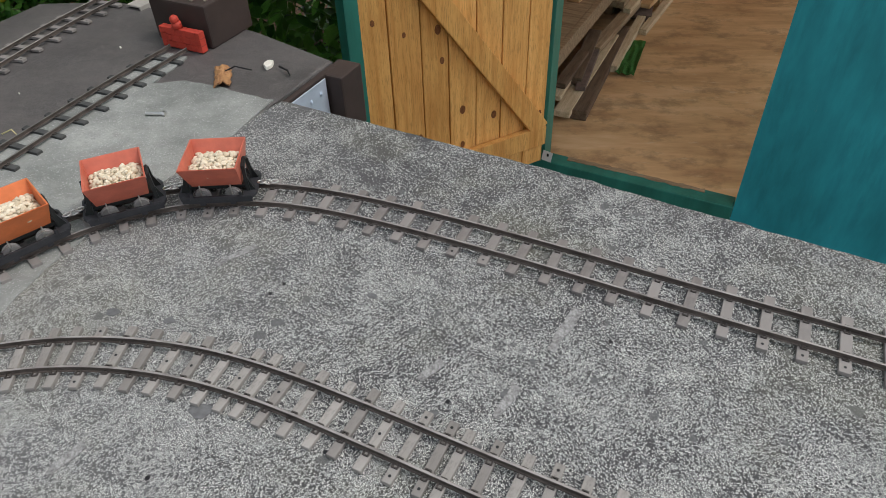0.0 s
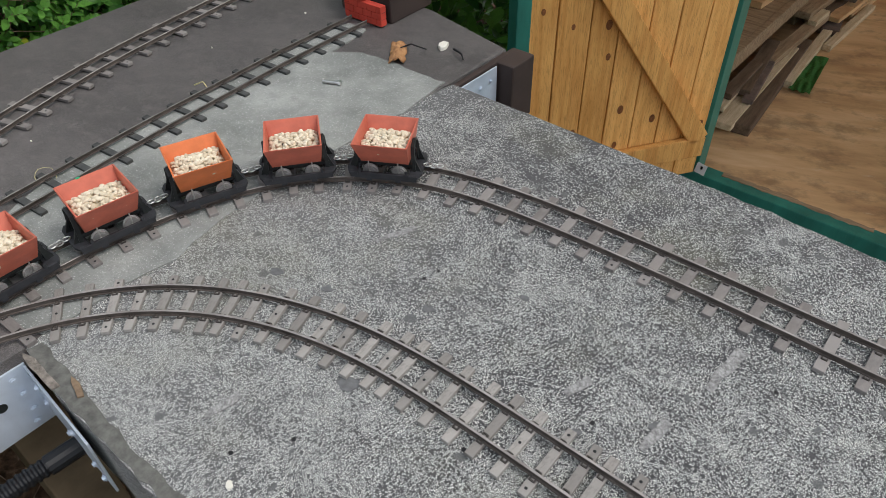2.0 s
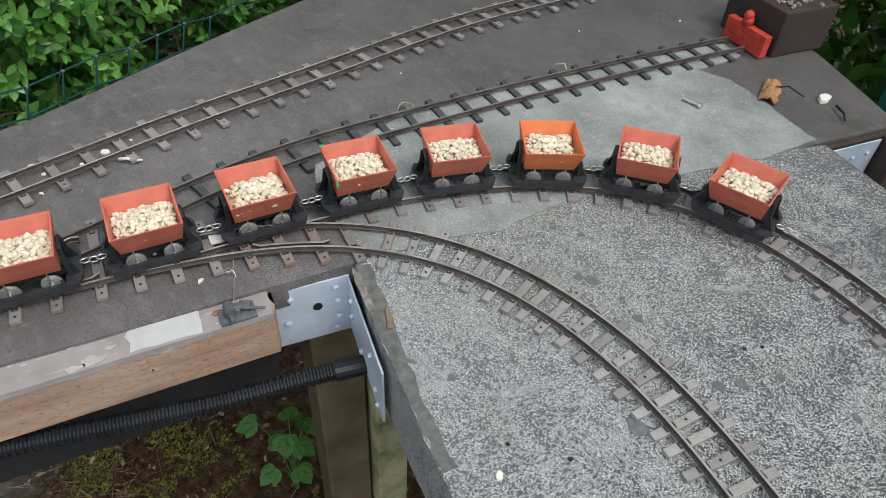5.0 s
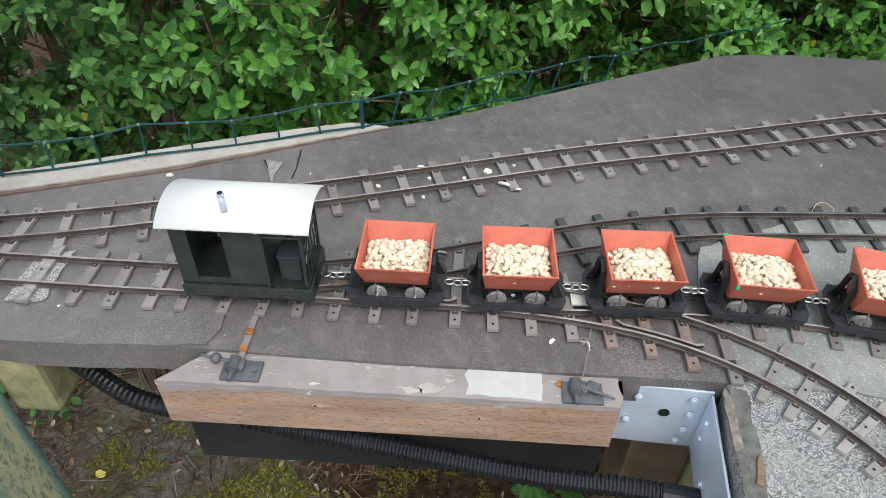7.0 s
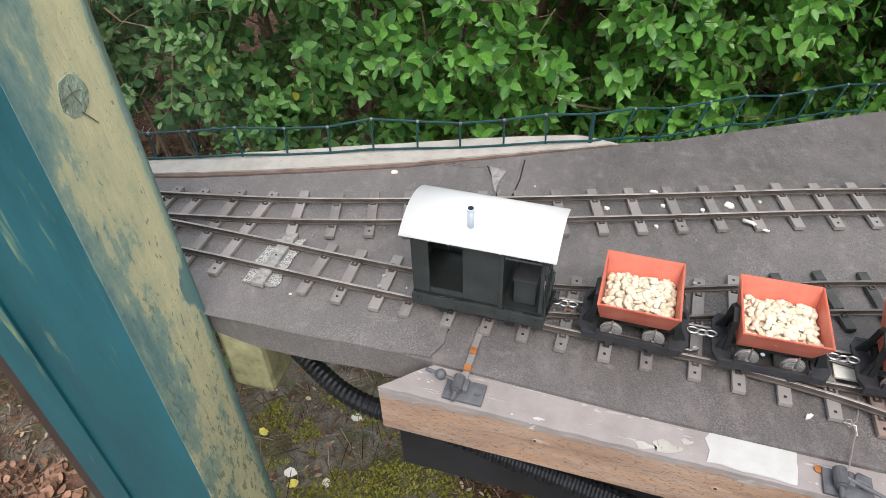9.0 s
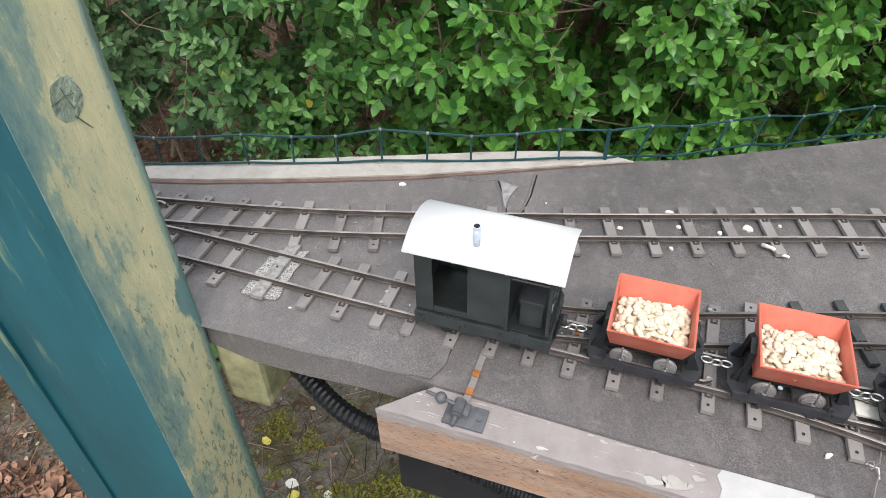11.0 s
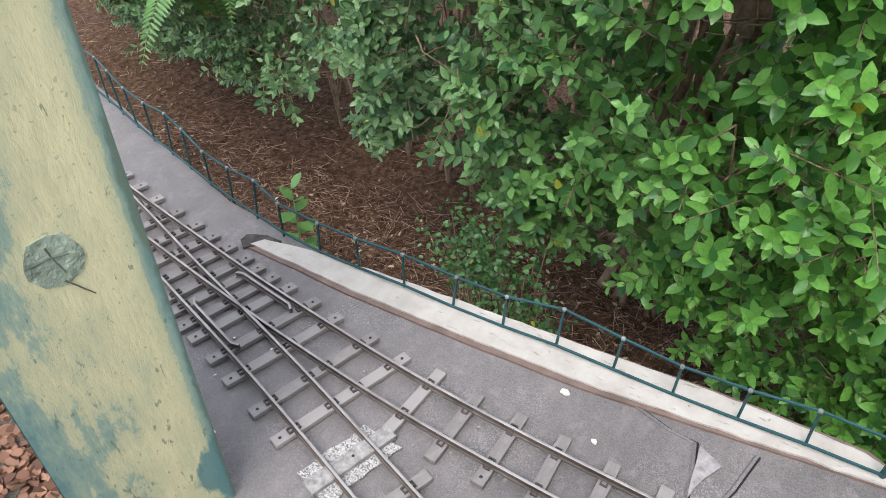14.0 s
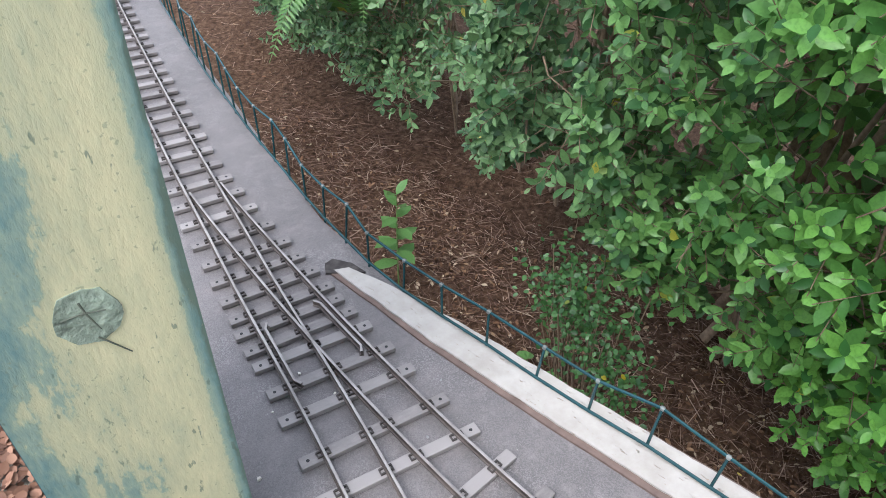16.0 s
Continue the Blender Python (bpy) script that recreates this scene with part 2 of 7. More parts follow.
def worn_post():
    m = Nodes("worn_painted_post", 0.6)
    u = m.sums(m.along((0.9615, -0.275, 0.0)), "DIVIDE", 0.0832)
    z = m.along((0.0, 0.0, 1.0))
    broad = m.noise(13.0, 5, 0.58, m.stretch(1.6, 1.6, 0.55))
    fine = m.noise(70.0, 5, 0.62, m.stretch(1.4, 1.4, 0.40))
    tiny = m.noise(260.0, 4, 0.7, m.stretch(1.2, 1.2, 0.6))
    loose = m.sums(m.sums(u, "ADD", m.sums(m.sums(broad, "SUBTRACT", 0.5), "MULTIPLY", 0.30)), "ADD", m.sums(m.sums(fine, "SUBTRACT", 0.5), "MULTIPLY", 0.20))
    kept = m.ramp(loose, (0.0, 0.74), (0.07, 0.36), (0.15, 0.10), (0.44, 0.13), (0.60, 0.32), (0.78, 0.48), (1.0, 0.64))
    high = m.sums(m.sums(z, "SUBTRACT", 0.22), "MULTIPLY", m.ramp(u, (0.3, 0.0), (0.7, 0.7)))
    foot = m.ramp(m.sums(z, "ADD", 0.5), (0.36, 0.20), (0.56, 0.0))
    paint = m.sums(m.sums(m.sums(kept, "ADD", foot), "ADD", high), "ADD", m.sums(m.sums(broad, "SUBTRACT", 0.5), "MULTIPLY", 1.0))
    paint = m.sums(paint, "ADD", m.sums(m.sums(fine, "SUBTRACT", 0.5), "MULTIPLY", 0.80))
    paint = m.sums(paint, "ADD", m.sums(m.sums(tiny, "SUBTRACT", 0.5), "MULTIPLY", 0.30))
    k = m.ramp(paint, (0.0, (0.62, 0.585, 0.36)), (0.18, (0.53, 0.52, 0.325)), (0.33, (0.46, 0.47, 0.305)), (0.39, (0.29, 0.37, 0.285)), (0.60, (0.17, 0.275, 0.255)), (0.90, (0.075, 0.180, 0.200)))
    grain = m.ramp(m.noise(95.0, 4, 0.7, m.stretch(2.2, 2.2, 0.25)), (0.58, 0.0), (0.74, 0.16))
    k = m.mix(grain, k, (0.25, 0.30, 0.21))
    fleck = m.ramp(m.sums(m.noise(130.0, 3, 0.6, m.stretch(1.8, 1.8, 0.55)), "SUBTRACT", m.sums(z, "MULTIPLY", 0.25)), (0.60, 0.0), (0.64, 0.7))
    k = m.mix(fleck, k, (0.12, 0.17, 0.13))
    patch = m.ramp(m.sums(m.sums(m.sums(u, "MULTIPLY", 2.2), "ADD", m.sums(m.sums(m.sums(z, "SUBTRACT", 0.035), "MULTIPLY", 14.0), "ABSOLUTE", 0.0)), "ADD", m.sums(m.sums(fine, "SUBTRACT", 0.5), "MULTIPLY", 1.2)), (0.50, 0.9), (0.66, 0.0))
    k = m.mix(patch, k, (0.09, 0.205, 0.215))
    edge_rot = m.ramp(m.sums(u, "ADD", m.sums(m.sums(fine, "SUBTRACT", 0.5), "MULTIPLY", 0.16)), (0.010, 0.75), (0.035, 0.0))
    k = m.mix(edge_rot, k, (0.10, 0.13, 0.09))
    pits = m.ramp(m.noise(420.0, 2, 0.5), (0.66, 0.0), (0.72, 0.55))
    k = m.mix(pits, k, (0.22, 0.26, 0.18))
    return m.done(k, m.sums(fine, "ADD", m.sums(tiny, "MULTIPLY", 0.35)), 0.0009)


def flaking_paint():
    m = Nodes("flaking_white_paint", 0.75)
    k = m.ramp(m.noise(40.0, 5, 0.65), (0.3, (0.33, 0.308, 0.272)), (0.7, (0.44, 0.420, 0.384)))
    crack = m.ramp(m.noise(70.0, 4, 0.7, m.stretch(5, 1.2, 1)), (0.63, 0.0), (0.68, 0.7))
    k = m.mix(crack, k, (0.29, 0.22, 0.16))
    dirt = m.ramp(m.noise(16.0, 5, 0.7), (0.55, 0.0), (0.75, 0.5))
    return m.done(m.mix(dirt, k, (0.37, 0.34, 0.29)), crack, 0.0008)


def worn_beam_paint():
    m = Nodes("worn_grey_mauve_paint", 0.7)
    a = m.noise(24.0, 6, 0.65)
    k = m.ramp(a, (0.30, (0.235, 0.208, 0.198)), (0.70, (0.335, 0.302, 0.290)))
    scratch = m.ramp(m.noise(46.0, 5, 0.7, m.stretch(0.35, 4.0, 1, -1.234)), (0.60, 0.0), (0.66, 0.75))
    k = m.mix(scratch, k, (0.47, 0.45, 0.43))
    chip = m.ramp(m.noise(120.0, 4, 0.65, m.stretch(0.6, 2.0, 1, -1.234)), (0.66, 0.0), (0.69, 0.8))
    k = m.mix(chip, k, (0.56, 0.54, 0.51))
    return m.done(k, m.sums(a, "ADD", m.sums(scratch, "MULTIPLY", 0.4)), 0.0012)


def mossy_timber():
    m = Nodes("mossy_timber", 0.75)
    a = m.noise(16.0, 6, 0.65)
    k = m.ramp(a, (0.34, (0.14, 0.15, 0.08)), (0.5, (0.34, 0.32, 0.18)), (0.66, (0.50, 0.47, 0.29)))
    return m.done(k, m.noise(90.0, 5, 0.6), 0.0015)


def teal_paint(name="teal_paint", base=(0.013, 0.090, 0.112), streaks=0.0):
    m = Nodes(name, 0.42, 0.0, 0.4)
    a = m.noise(5.0, 5, 0.6, m.stretch(3, 3, 0.8))
    k = m.ramp(a, (0.3, tuple(c * 0.8 for c in base)), (0.7, tuple(c * 1.3 for c in base)))
    chip = m.ramp(m.noise(60.0, 5, 0.75, m.stretch(2, 2, 0.35)), (0.66, 0.0), (0.72, 0.45))
    k = m.mix(chip, k, (0.16, 0.29, 0.27))
    grime = m.ramp(m.noise(12.0, 5, 0.65, m.stretch(2, 2, 0.4)), (0.52, 0.0), (0.72, 0.4))
    k = m.mix(grime, k, tuple(c * 0.45 for c in base))
    if streaks:
        worn = m.ramp(m.noise(9.0, 5, 0.62, m.stretch(4.5, 4.5, 0.5)), (0.60, 0.0), (0.68, streaks))
        k = m.mix(worn, k, (0.30, 0.36, 0.16))
    return m.done(k, a, 0.001)


def soil():
    m = Nodes("garden_soil", 0.95, 0.0, 0.1)
    a = m.noise(2.2, 6, 0.65)
    b = m.noise(40.0, 6, 0.7)
    mulch = m.ramp(b, (0.32, (0.034, 0.020, 0.012)), (0.52, (0.105, 0.062, 0.038)), (0.72, (0.21, 0.14, 0.095)))
    bare = m.ramp(b, (0.30, (0.115, 0.105, 0.085)), (0.55, (0.22, 0.205, 0.170)), (0.75, (0.32, 0.30, 0.25)))
    bare = m.mix(m.ramp(m.noise(7.5, 5, 0.65), (0.50, 0.0), (0.60, 0.65)), bare, (0.085, 0.092, 0.020))
    split = m.n.new("ShaderNodeSeparateXYZ")
    m.l.new(m.co, split.inputs[0])
    south = m.ramp(m.sums(m.sums(split.outputs["Y"], "ADD", 0.4), "ADD", m.sums(a, "MULTIPLY", 0.3)), (0.70, 1.0), (0.85, 0.0))
    trodden = m.ramp(m.sums(m.sums(split.outputs["X"], "ADD", 1.9), "ADD", m.sums(a, "MULTIPLY", 0.5)), (0.50, 0.0), (0.68, 1.0))
    return m.done(m.mix(m.sums(trodden, "MULTIPLY", south), mulch, bare), b, 0.02)


M_GRANITE, M_SKIM, M_FELT = granite_felt(), grey_skim(), dark_felt()
M_SLEEPER, M_RAIL, M_DARKSLEEPER = sleeper_plastic(), rail_metal(), dark_sleeper()
M_REDSLEEPER, M_PALESLEEPER = red_sleeper(), pale_sleeper()
M_DARKRAIL = plain("blackened_rail", (0.150, 0.146, 0.138), 0.5, 0.4, 0.35, 40.0)
M_CLIP = plain("dark_rail_chair", (0.062, 0.055, 0.050), 0.5, 0.0, 0.3, 120.0)
M_RAILSIDE = plain("rusted_rail_web", (0.098, 0.082, 0.072), 0.6, 0.3, 0.4, 45.0)
M_LEVER = plain("grey_cast_metal", (0.115, 0.117, 0.125), 0.55, 0.2, 0.3, 120.0, 0.0005)
M_BLACK = plain("black_painted_metal", (0.016, 0.018, 0.018), 0.42, 0.0, 0.35, 90.0)
M_CHASSIS = plain("dark_grey_plastic", (0.030, 0.031, 0.035), 0.48, 0.0, 0.3, 90.0)
M_VAN = plain("dark_green_black_paint", (0.030, 0.036, 0.036), 0.36, 0.0, 0.3, 45.0, 0.0003, 0.45)
M_WHITE = plain("white_roof_paint", (0.66, 0.66, 0.65), 0.8, 0.0, 0.03, 30.0, 0.0001, 0.15)
M_RED = plain("red_oxide_plastic", (0.56, 0.150, 0.096), 0.36, 0.0, 0.16, 45.0)
M_ORANGE = plain("orange_red_plastic", (0.68, 0.19, 0.065), 0.42, 0.0, 0.14, 45.0)
M_STEEL = plain("bright_steel", (0.62, 0.62, 0.60), 0.28, 1.0, 0.15, 80.0)
M_WHEEL = plain("worn_wheel_steel", (0.44, 0.43, 0.42), 0.34, 0.55, 0.2, 120.0)
M_GALV = plain("galvanised_steel", (0.56, 0.63, 0.72), 0.42, 0.35, 0.16, 18.0)
M_RUST = plain("rusty_steel", (0.30, 0.12, 0.04), 0.8, 0.2, 0.4, 120.0)
M_GREENTAPE = plain("green_tape", (0.03, 0.40, 0.20), 0.5)
M_BUFFER = plain("red_brick_paint", (0.48, 0.055, 0.035), 0.6, 0.0, 0.2, 40.0)
M_FRESHWHITE = plain("fresh_white_paint", (0.46, 0.455, 0.44), 0.65, 0.0, 0.08, 60.0, 0.0005)
M_BROWN = plain("dark_brown_paint", (0.050, 0.036, 0.032), 0.55, 0.0, 0.25, 12.0)
M_LEG = plain("brown_damp_timber", (0.135, 0.100, 0.062), 0.7, 0.0, 0.4, 14.0, 0.0015)
M_WHITEPAINT = flaking_paint()
M_PIPE = plain("black_conduit_plastic", (0.010, 0.011, 0.013), 0.35, 0.0, 0.3, 40.0)
M_WIRE = plain("green_coated_wire", (0.016, 0.056, 0.062), 0.26, 0.0, 0.2, 50.0)
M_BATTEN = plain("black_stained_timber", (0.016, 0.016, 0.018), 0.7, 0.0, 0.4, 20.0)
M_POST, M_TEAL, M_MOSSY = worn_post(), teal_paint(streaks=0.7), mossy_timber()
M_SHEDTEAL = teal_paint("shed_teal_paint", (0.026, 0.285, 0.325))
M_GREENFRAME = teal_paint("green_frame_paint", (0.026, 0.165, 0.125))
M_SOIL = soil()
M_BEAM = beam_wood()
M_PALEWOOD = plain("pale_scarred_wood", (0.44, 0.33, 0.25), 0.75, 0.0, 0.2, 120.0)
M_OLDWOOD = plain("old_grey_brown_wood", (0.150, 0.108, 0.090), 0.8, 0.0, 0.3, 40.0, 0.001)
M_BEAMTOP = worn_beam_paint()
M_DOOR = bare_wood("pine_boards", (0.92, 0.52, 0.165), (0.70, 0.32, 0.078), (10, 10, 0.7), 6.0, 8.0, lines=0.5, vary=True)
M_PLY = stained_ply()
M_OFFCUT = bare_wood("timber_offcuts", (0.40, 0.29, 0.18), (0.20, 0.13, 0.075), (1, 9, 9), 8.0)
M_STONE = None
M_LEAF = leaf_green("hedge_leaves", (0.026, 0.105, 0.026), (0.165, 0.400, 0.070), other=((0.038, 0.105, 0.045), (0.172, 0.300, 0.128)))
M_YOUNG = leaf_green("young_leaves", (0.075, 0.215, 0.045), (0.215, 0.42, 0.095))
M_SHRUB = leaf_green("shrub_leaves", (0.022, 0.070, 0.022), (0.080, 0.190, 0.060))
M_TWIG = plain("hedge_twigs", (0.20, 0.145, 0.095), 0.85, 0.0, 0.4, 60.0)


def pebble_mat():
    m = Nodes("cream_pebbles", 0.7)
    k = m.mix(m.island(), (0.56, 0.475, 0.34), (0.77, 0.695, 0.545))
    return m.done(k, m.noise(250.0, 4, 0.6), 0.0004)


M_STONE = pebble_mat()


# ---- mesh helpers ----
def mesh_of(bm, material, smooth=False):
    me = bpy.data.meshes.new("mesh")
    bm.normal_update()
    bm.to_mesh(me)
    bm.free()
    me.materials.append(material)
    if smooth:
        me.polygons.foreach_set("use_smooth", [True] * len(me.polygons))
    return me


def part(name, bm, material, parent, label="", smooth=False):
    ob = new(name, bm if isinstance(bm, bpy.types.Mesh) else mesh_of(bm, material, smooth))
    ob.parent = parent
    return tagged(ob, label)


def thing(name, label, category, group="", kind="", m=None):
    ob = new(name)
    ob.empty_display_size = 0.05
    if m is not None:
        ob.matrix_basis = m
    return tagged(ob, label, category, group, kind)


def box(bm, sx, sy, sz, m=Matrix(), bevel=0.0):
    """A box of that size about the origin of m."""
    made = bmesh.ops.create_cube(bm, size=1.0, matrix=m @ Matrix.Diagonal((sx, sy, sz, 1)))["verts"]
    if bevel:
        edges = list({e for v in made for e in v.link_edges})
        bmesh.ops.bevel(bm, geom=edges, offset=bevel, segments=2, affect="EDGES", profile=0.6)
    return bm


def cyl(bm, r, depth, m=Matrix(), seg=16, r2=None):
    bmesh.ops.create_cone(bm, cap_ends=True, segments=seg, radius1=r, radius2=r if r2 is None else r2, depth=depth, matrix=m)
    return bm


def slab(outline, top, bottom, bevel=0.0):
    """A flat plate with an outline in plan, from bottom to top."""
    bm = bmesh.new()
    low = [bm.verts.new((x, y, bottom)) for x, y in outline]
    high = [bm.verts.new((x, y, top)) for x, y in outline]
    n = len(outline)
    bm.faces.new(high)
    bm.faces.new(low[::-1])
    for i in range(n):
        bm.faces.new((low[i], low[(i + 1) % n], high[(i + 1) % n], high[i]))
    if bevel:
        rim = [e for e in bm.edges if e.verts[0] in high and e.verts[1] in high]
        bmesh.ops.bevel(bm, geom=rim, offset=bevel, segments=3, affect="EDGES", profile=0.5)
    bmesh.ops.triangulate(bm, faces=[f for f in bm.faces if len(f.verts) > 4])
    bmesh.ops.recalc_face_normals(bm, faces=bm.faces)
    return bm


def sweep(points, profile, closed_profile=True):
    """Sweeps a profile (across, up) along points in space, kept upright."""
    bm = bmesh.new()
    pts = [Vector(p) for p in points]
    rings = []
    for i, p in enumerate(pts):
        d = pts[min(i + 1, len(pts) - 1)] - pts[max(i - 1, 0)]
        d.normalize()
        across = d.cross(Vector((0, 0, 1)))
        across = across.normalized() if across.length > 1e-6 else Vector((1, 0, 0))
        up = across.cross(d)
        rings.append([bm.verts.new(p + across * u + up * v) for u, v in profile])
    n = len(profile)
    for a, b in zip(rings, rings[1:]):
        for j in range(n):
            bm.faces.new((a[j], a[(j + 1) % n], b[(j + 1) % n], b[j]))
    bm.faces.new(rings[0][::-1])
    bm.faces.new(rings[-1])
    bmesh.ops.recalc_face_normals(bm, faces=bm.faces)
    return bm


def turned(bm, m):
    """The same bmesh, moved by a matrix."""
    bm.transform(m)
    return bm


def join(*bms):
    out = bmesh.new()
    for b in bms:
        me = bpy.data.meshes.new("join")
        b.to_mesh(me)
        b.free()
        out.from_mesh(me)
        bpy.data.meshes.remove(me)
    return out


def frame_from(origin, way):
    """x along way, y to its left, z up."""
    w = Vector(way).normalized()
    return Matrix.Translation(origin) @ Matrix.Rotation(math.atan2(w.y, w.x), 4, "Z")


class Line:
    """A smooth line in plan through points, by its length."""

    def __init__(self, points, smooth=6):
        p = np.array(points, float)
        s = np.r_[0, np.cumsum(np.hypot(*np.diff(p, axis=0).T))]
        t = np.arange(0, s[-1], 0.004)
        q = np.c_[np.interp(t, s, p[:, 0]), np.interp(t, s, p[:, 1])]
        for _ in range(smooth):
            pad = np.r_[2 * q[:1] - q[12:0:-1], q, 2 * q[-1:] - q[-2:-14:-1]]
            q = np.c_[[np.convolve(pad[:, k], np.ones(25) / 25, "valid") for k in (0, 1)]].T
        self.p = q
        self.s = np.r_[0, np.cumsum(np.hypot(*np.diff(q, axis=0).T))]
        self.length = float(self.s[-1])

    def at(self, s):
        return Vector((float(np.interp(s, self.s, self.p[:, 0])), float(np.interp(s, self.s, self.p[:, 1])), 0))

    def way(self, s):
        return (self.at(min(s + 0.006, self.length)) - self.at(max(s - 0.006, 0))).normalized()

    def near(self, x, y):
        return float(self.s[np.argmin(np.hypot(self.p[:, 0] - x, self.p[:, 1] - y))])

    def put(self, s, z=0.0):
        d = self.way(s)
        return Matrix.Translation(self.at(s) + Vector((0, 0, z))) @ Matrix.Rotation(math.atan2(d.y, d.x), 4, "Z")


# ---- ground ----
bm = bmesh.new()
bmesh.ops.create_grid(bm, x_segments=90, y_segments=90, size=4.0, matrix=Matrix.Translation((-1.0, 0.5, 0)))
for v in bm.verts:
    v.co.z = -1.0 + 0.05 * noise.noise(v.co * 1.7) + 0.02 * noise.noise(v.co * 6.0)
far = bmesh.new()
bmesh.ops.create_grid(far, x_segments=2, y_segments=2, size=400.0, matrix=Matrix.Translation((0, 0, -1.12)))
ground = tagged(new("ground", mesh_of(join(bm, far), M_SOIL)), "brown garden soil with leaf mulch and moss", "ground", kind="structure")

# ---- baseboards ----
def ragged(outline, step=0.012, amount=0.0035):
    """The outline with an uneven edge."""
    out = []
    for (x0, y0), (x1, y1) in zip(outline, outline[1:] + outline[:1]):
        n = max(1, int(math.hypot(x1 - x0, y1 - y0) / step))
        for k in range(n):
            p = Vector((x0 + (x1 - x0) * k / n, y0 + (y1 - y0) * k / n, 0))
            out.append((p.x + amount * noise.noise(p * 60), p.y + amount * noise.noise(p * 60 + Vector((9, 3, 1)))))
    return out


def ragged_edge(outline):
    return ragged(outline, 0.016, 0.003)


DARK = [(-1.30, -1.95), (-1.10, -1.35), (-0.96, -0.90), (-0.85, -0.45), (-0.775, -0.24), (-0.702, -0.094), (-0.678, -0.012), (-0.657, 0.03), (-0.640, 0.08), (-0.628, 0.125),
        (-0.612, 0.17), (-0.548, 0.34), (-0.492, 0.50), (-0.466, 0.573), (-0.242, 1.139), (-0.19, 1.272), (-0.34, 1.37), (-0.50, 1.44), (-0.56, 1.46), (-0.63, 1.50),
        (-0.775, 1.489), (-0.882, 1.174), (-0.958, 1.0), (-0.978, 0.912), (-0.95, 0.74), (-0.924, 0.58), (-0.905, 0.46), (-0.905, 0.2),
        (-0.905, -0.02), (-0.905, -0.15), (-0.93, -0.25), (-0.972, -0.38), (-1.018, -0.51), (-1.066, -0.66), (-1.147, -0.89), (-1.27, -1.2), (-1.50, -1.7)]
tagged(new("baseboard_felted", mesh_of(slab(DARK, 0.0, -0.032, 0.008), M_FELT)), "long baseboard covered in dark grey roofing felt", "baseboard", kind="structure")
GRANITE = [(-0.461, 0.583), (-0.409, 0.556), (-0.353, 0.533), (-0.247, 0.491), (0.75, 0.085), (1.15, 0.50), (0.444, 0.839), (0.143, 0.98), (-0.148, 1.105), (-0.236, 1.142),
           (-0.281, 1.05), (-0.345, 0.92), (-0.385, 0.829), (-0.400, 0.774), (-0.406, 0.722), (-0.436, 0.672), (-0.452, 0.63)]
tagged(new("baseboard_granite", mesh_of(slab(ragged_edge(GRANITE), 0.001, -0.09, 0.003), M_GRANITE)), "baseboard covered in worn grey mineral felt", "baseboard", kind="structure")
SKIM = [(-0.455, 0.602), (-0.52, 0.607), (-0.572, 0.622), (-0.610, 0.65), (-0.618, 0.70), (-0.622, 0.796), (-0.600, 0.874), (-0.576, 0.955), (-0.545, 1.033),
        (-0.516, 1.12), (-0.484, 1.209), (-0.455, 1.285), (-0.415, 1.272), (-0.437, 1.185), (-0.39, 1.194), (-0.338, 1.178), (-0.286, 1.155), (-0.248, 1.142),
        (-0.274, 1.05), (-0.338, 0.92), (-0.376, 0.829), (-0.392, 0.774), (-0.398, 0.722), (-0.428, 0.672), (-0.443, 0.63)]


tagged(new("grey_patch", mesh_of(slab(ragged(SKIM), 0.0022, -0.004), M_SKIM)), "pale grey cement skim between the two felts", "surface", kind="structure")

# ---- tracks ----
MAIN = Line([(-1.50, -1.85), (-1.32, -1.5), (-1.16, -1.15), (-1.045, -0.85), (-0.953, -0.60), (-0.884, -0.405), (-0.842, -0.277), (-0.814, -0.2), (-0.789, -0.116),
             (-0.754, -0.013), (-0.735, 0.038), (-0.706, 0.115), (-0.672, 0.215), (-0.626, 0.346), (-0.598, 0.422), (-0.571, 0.510), (-0.543, 0.60), (-0.508, 0.69),
             (-0.475, 0.75), (-0.438, 0.802), (-0.402, 0.843), (-0.356, 0.88), (-0.302, 0.906), (-0.248, 0.92), (-0.19, 0.922), (-0.13, 0.912), (-0.06, 0.892),
             (0.043, 0.856), (0.142, 0.818), (0.237, 0.778), (0.335, 0.741), (0.6, 0.636), (0.95, 0.49)], 3)
BACK = Line([(-0.915, -0.50), (-0.884, -0.405), (-0.862, -0.31), (-0.847, -0.235), (-0.831, -0.158), (-0.817, -0.078), (-0.807, -0.009), (-0.798, 0.051), (-0.794, 0.103), (-0.788, 0.21),
             (-0.784, 0.31), (-0.779, 0.47), (-0.778, 0.58), (-0.772, 0.66), (-0.764, 0.75), (-0.759, 0.85), (-0.755, 0.94), (-0.747, 1.03), (-0.73, 1.125), (-0.705, 1.231),
             (-0.681, 1.35), (-0.648, 1.466), (-0.60, 1.60), (-0.54, 1.74)], 3)
SIDING = Line([(-0.690, 0.165), (-0.672, 0.225), (-0.660, 0.29), (-0.650, 0.362), (-0.648, 0.41), (-0.650, 0.47), (-0.650, 0.55), (-0.638, 0.66), (-0.604, 0.78), (-0.582, 0.856), (-0.56, 0.936),
               (-0.532, 1.017), (-0.505, 1.103), (-0.474, 1.192), (-0.432, 1.300)], 3)
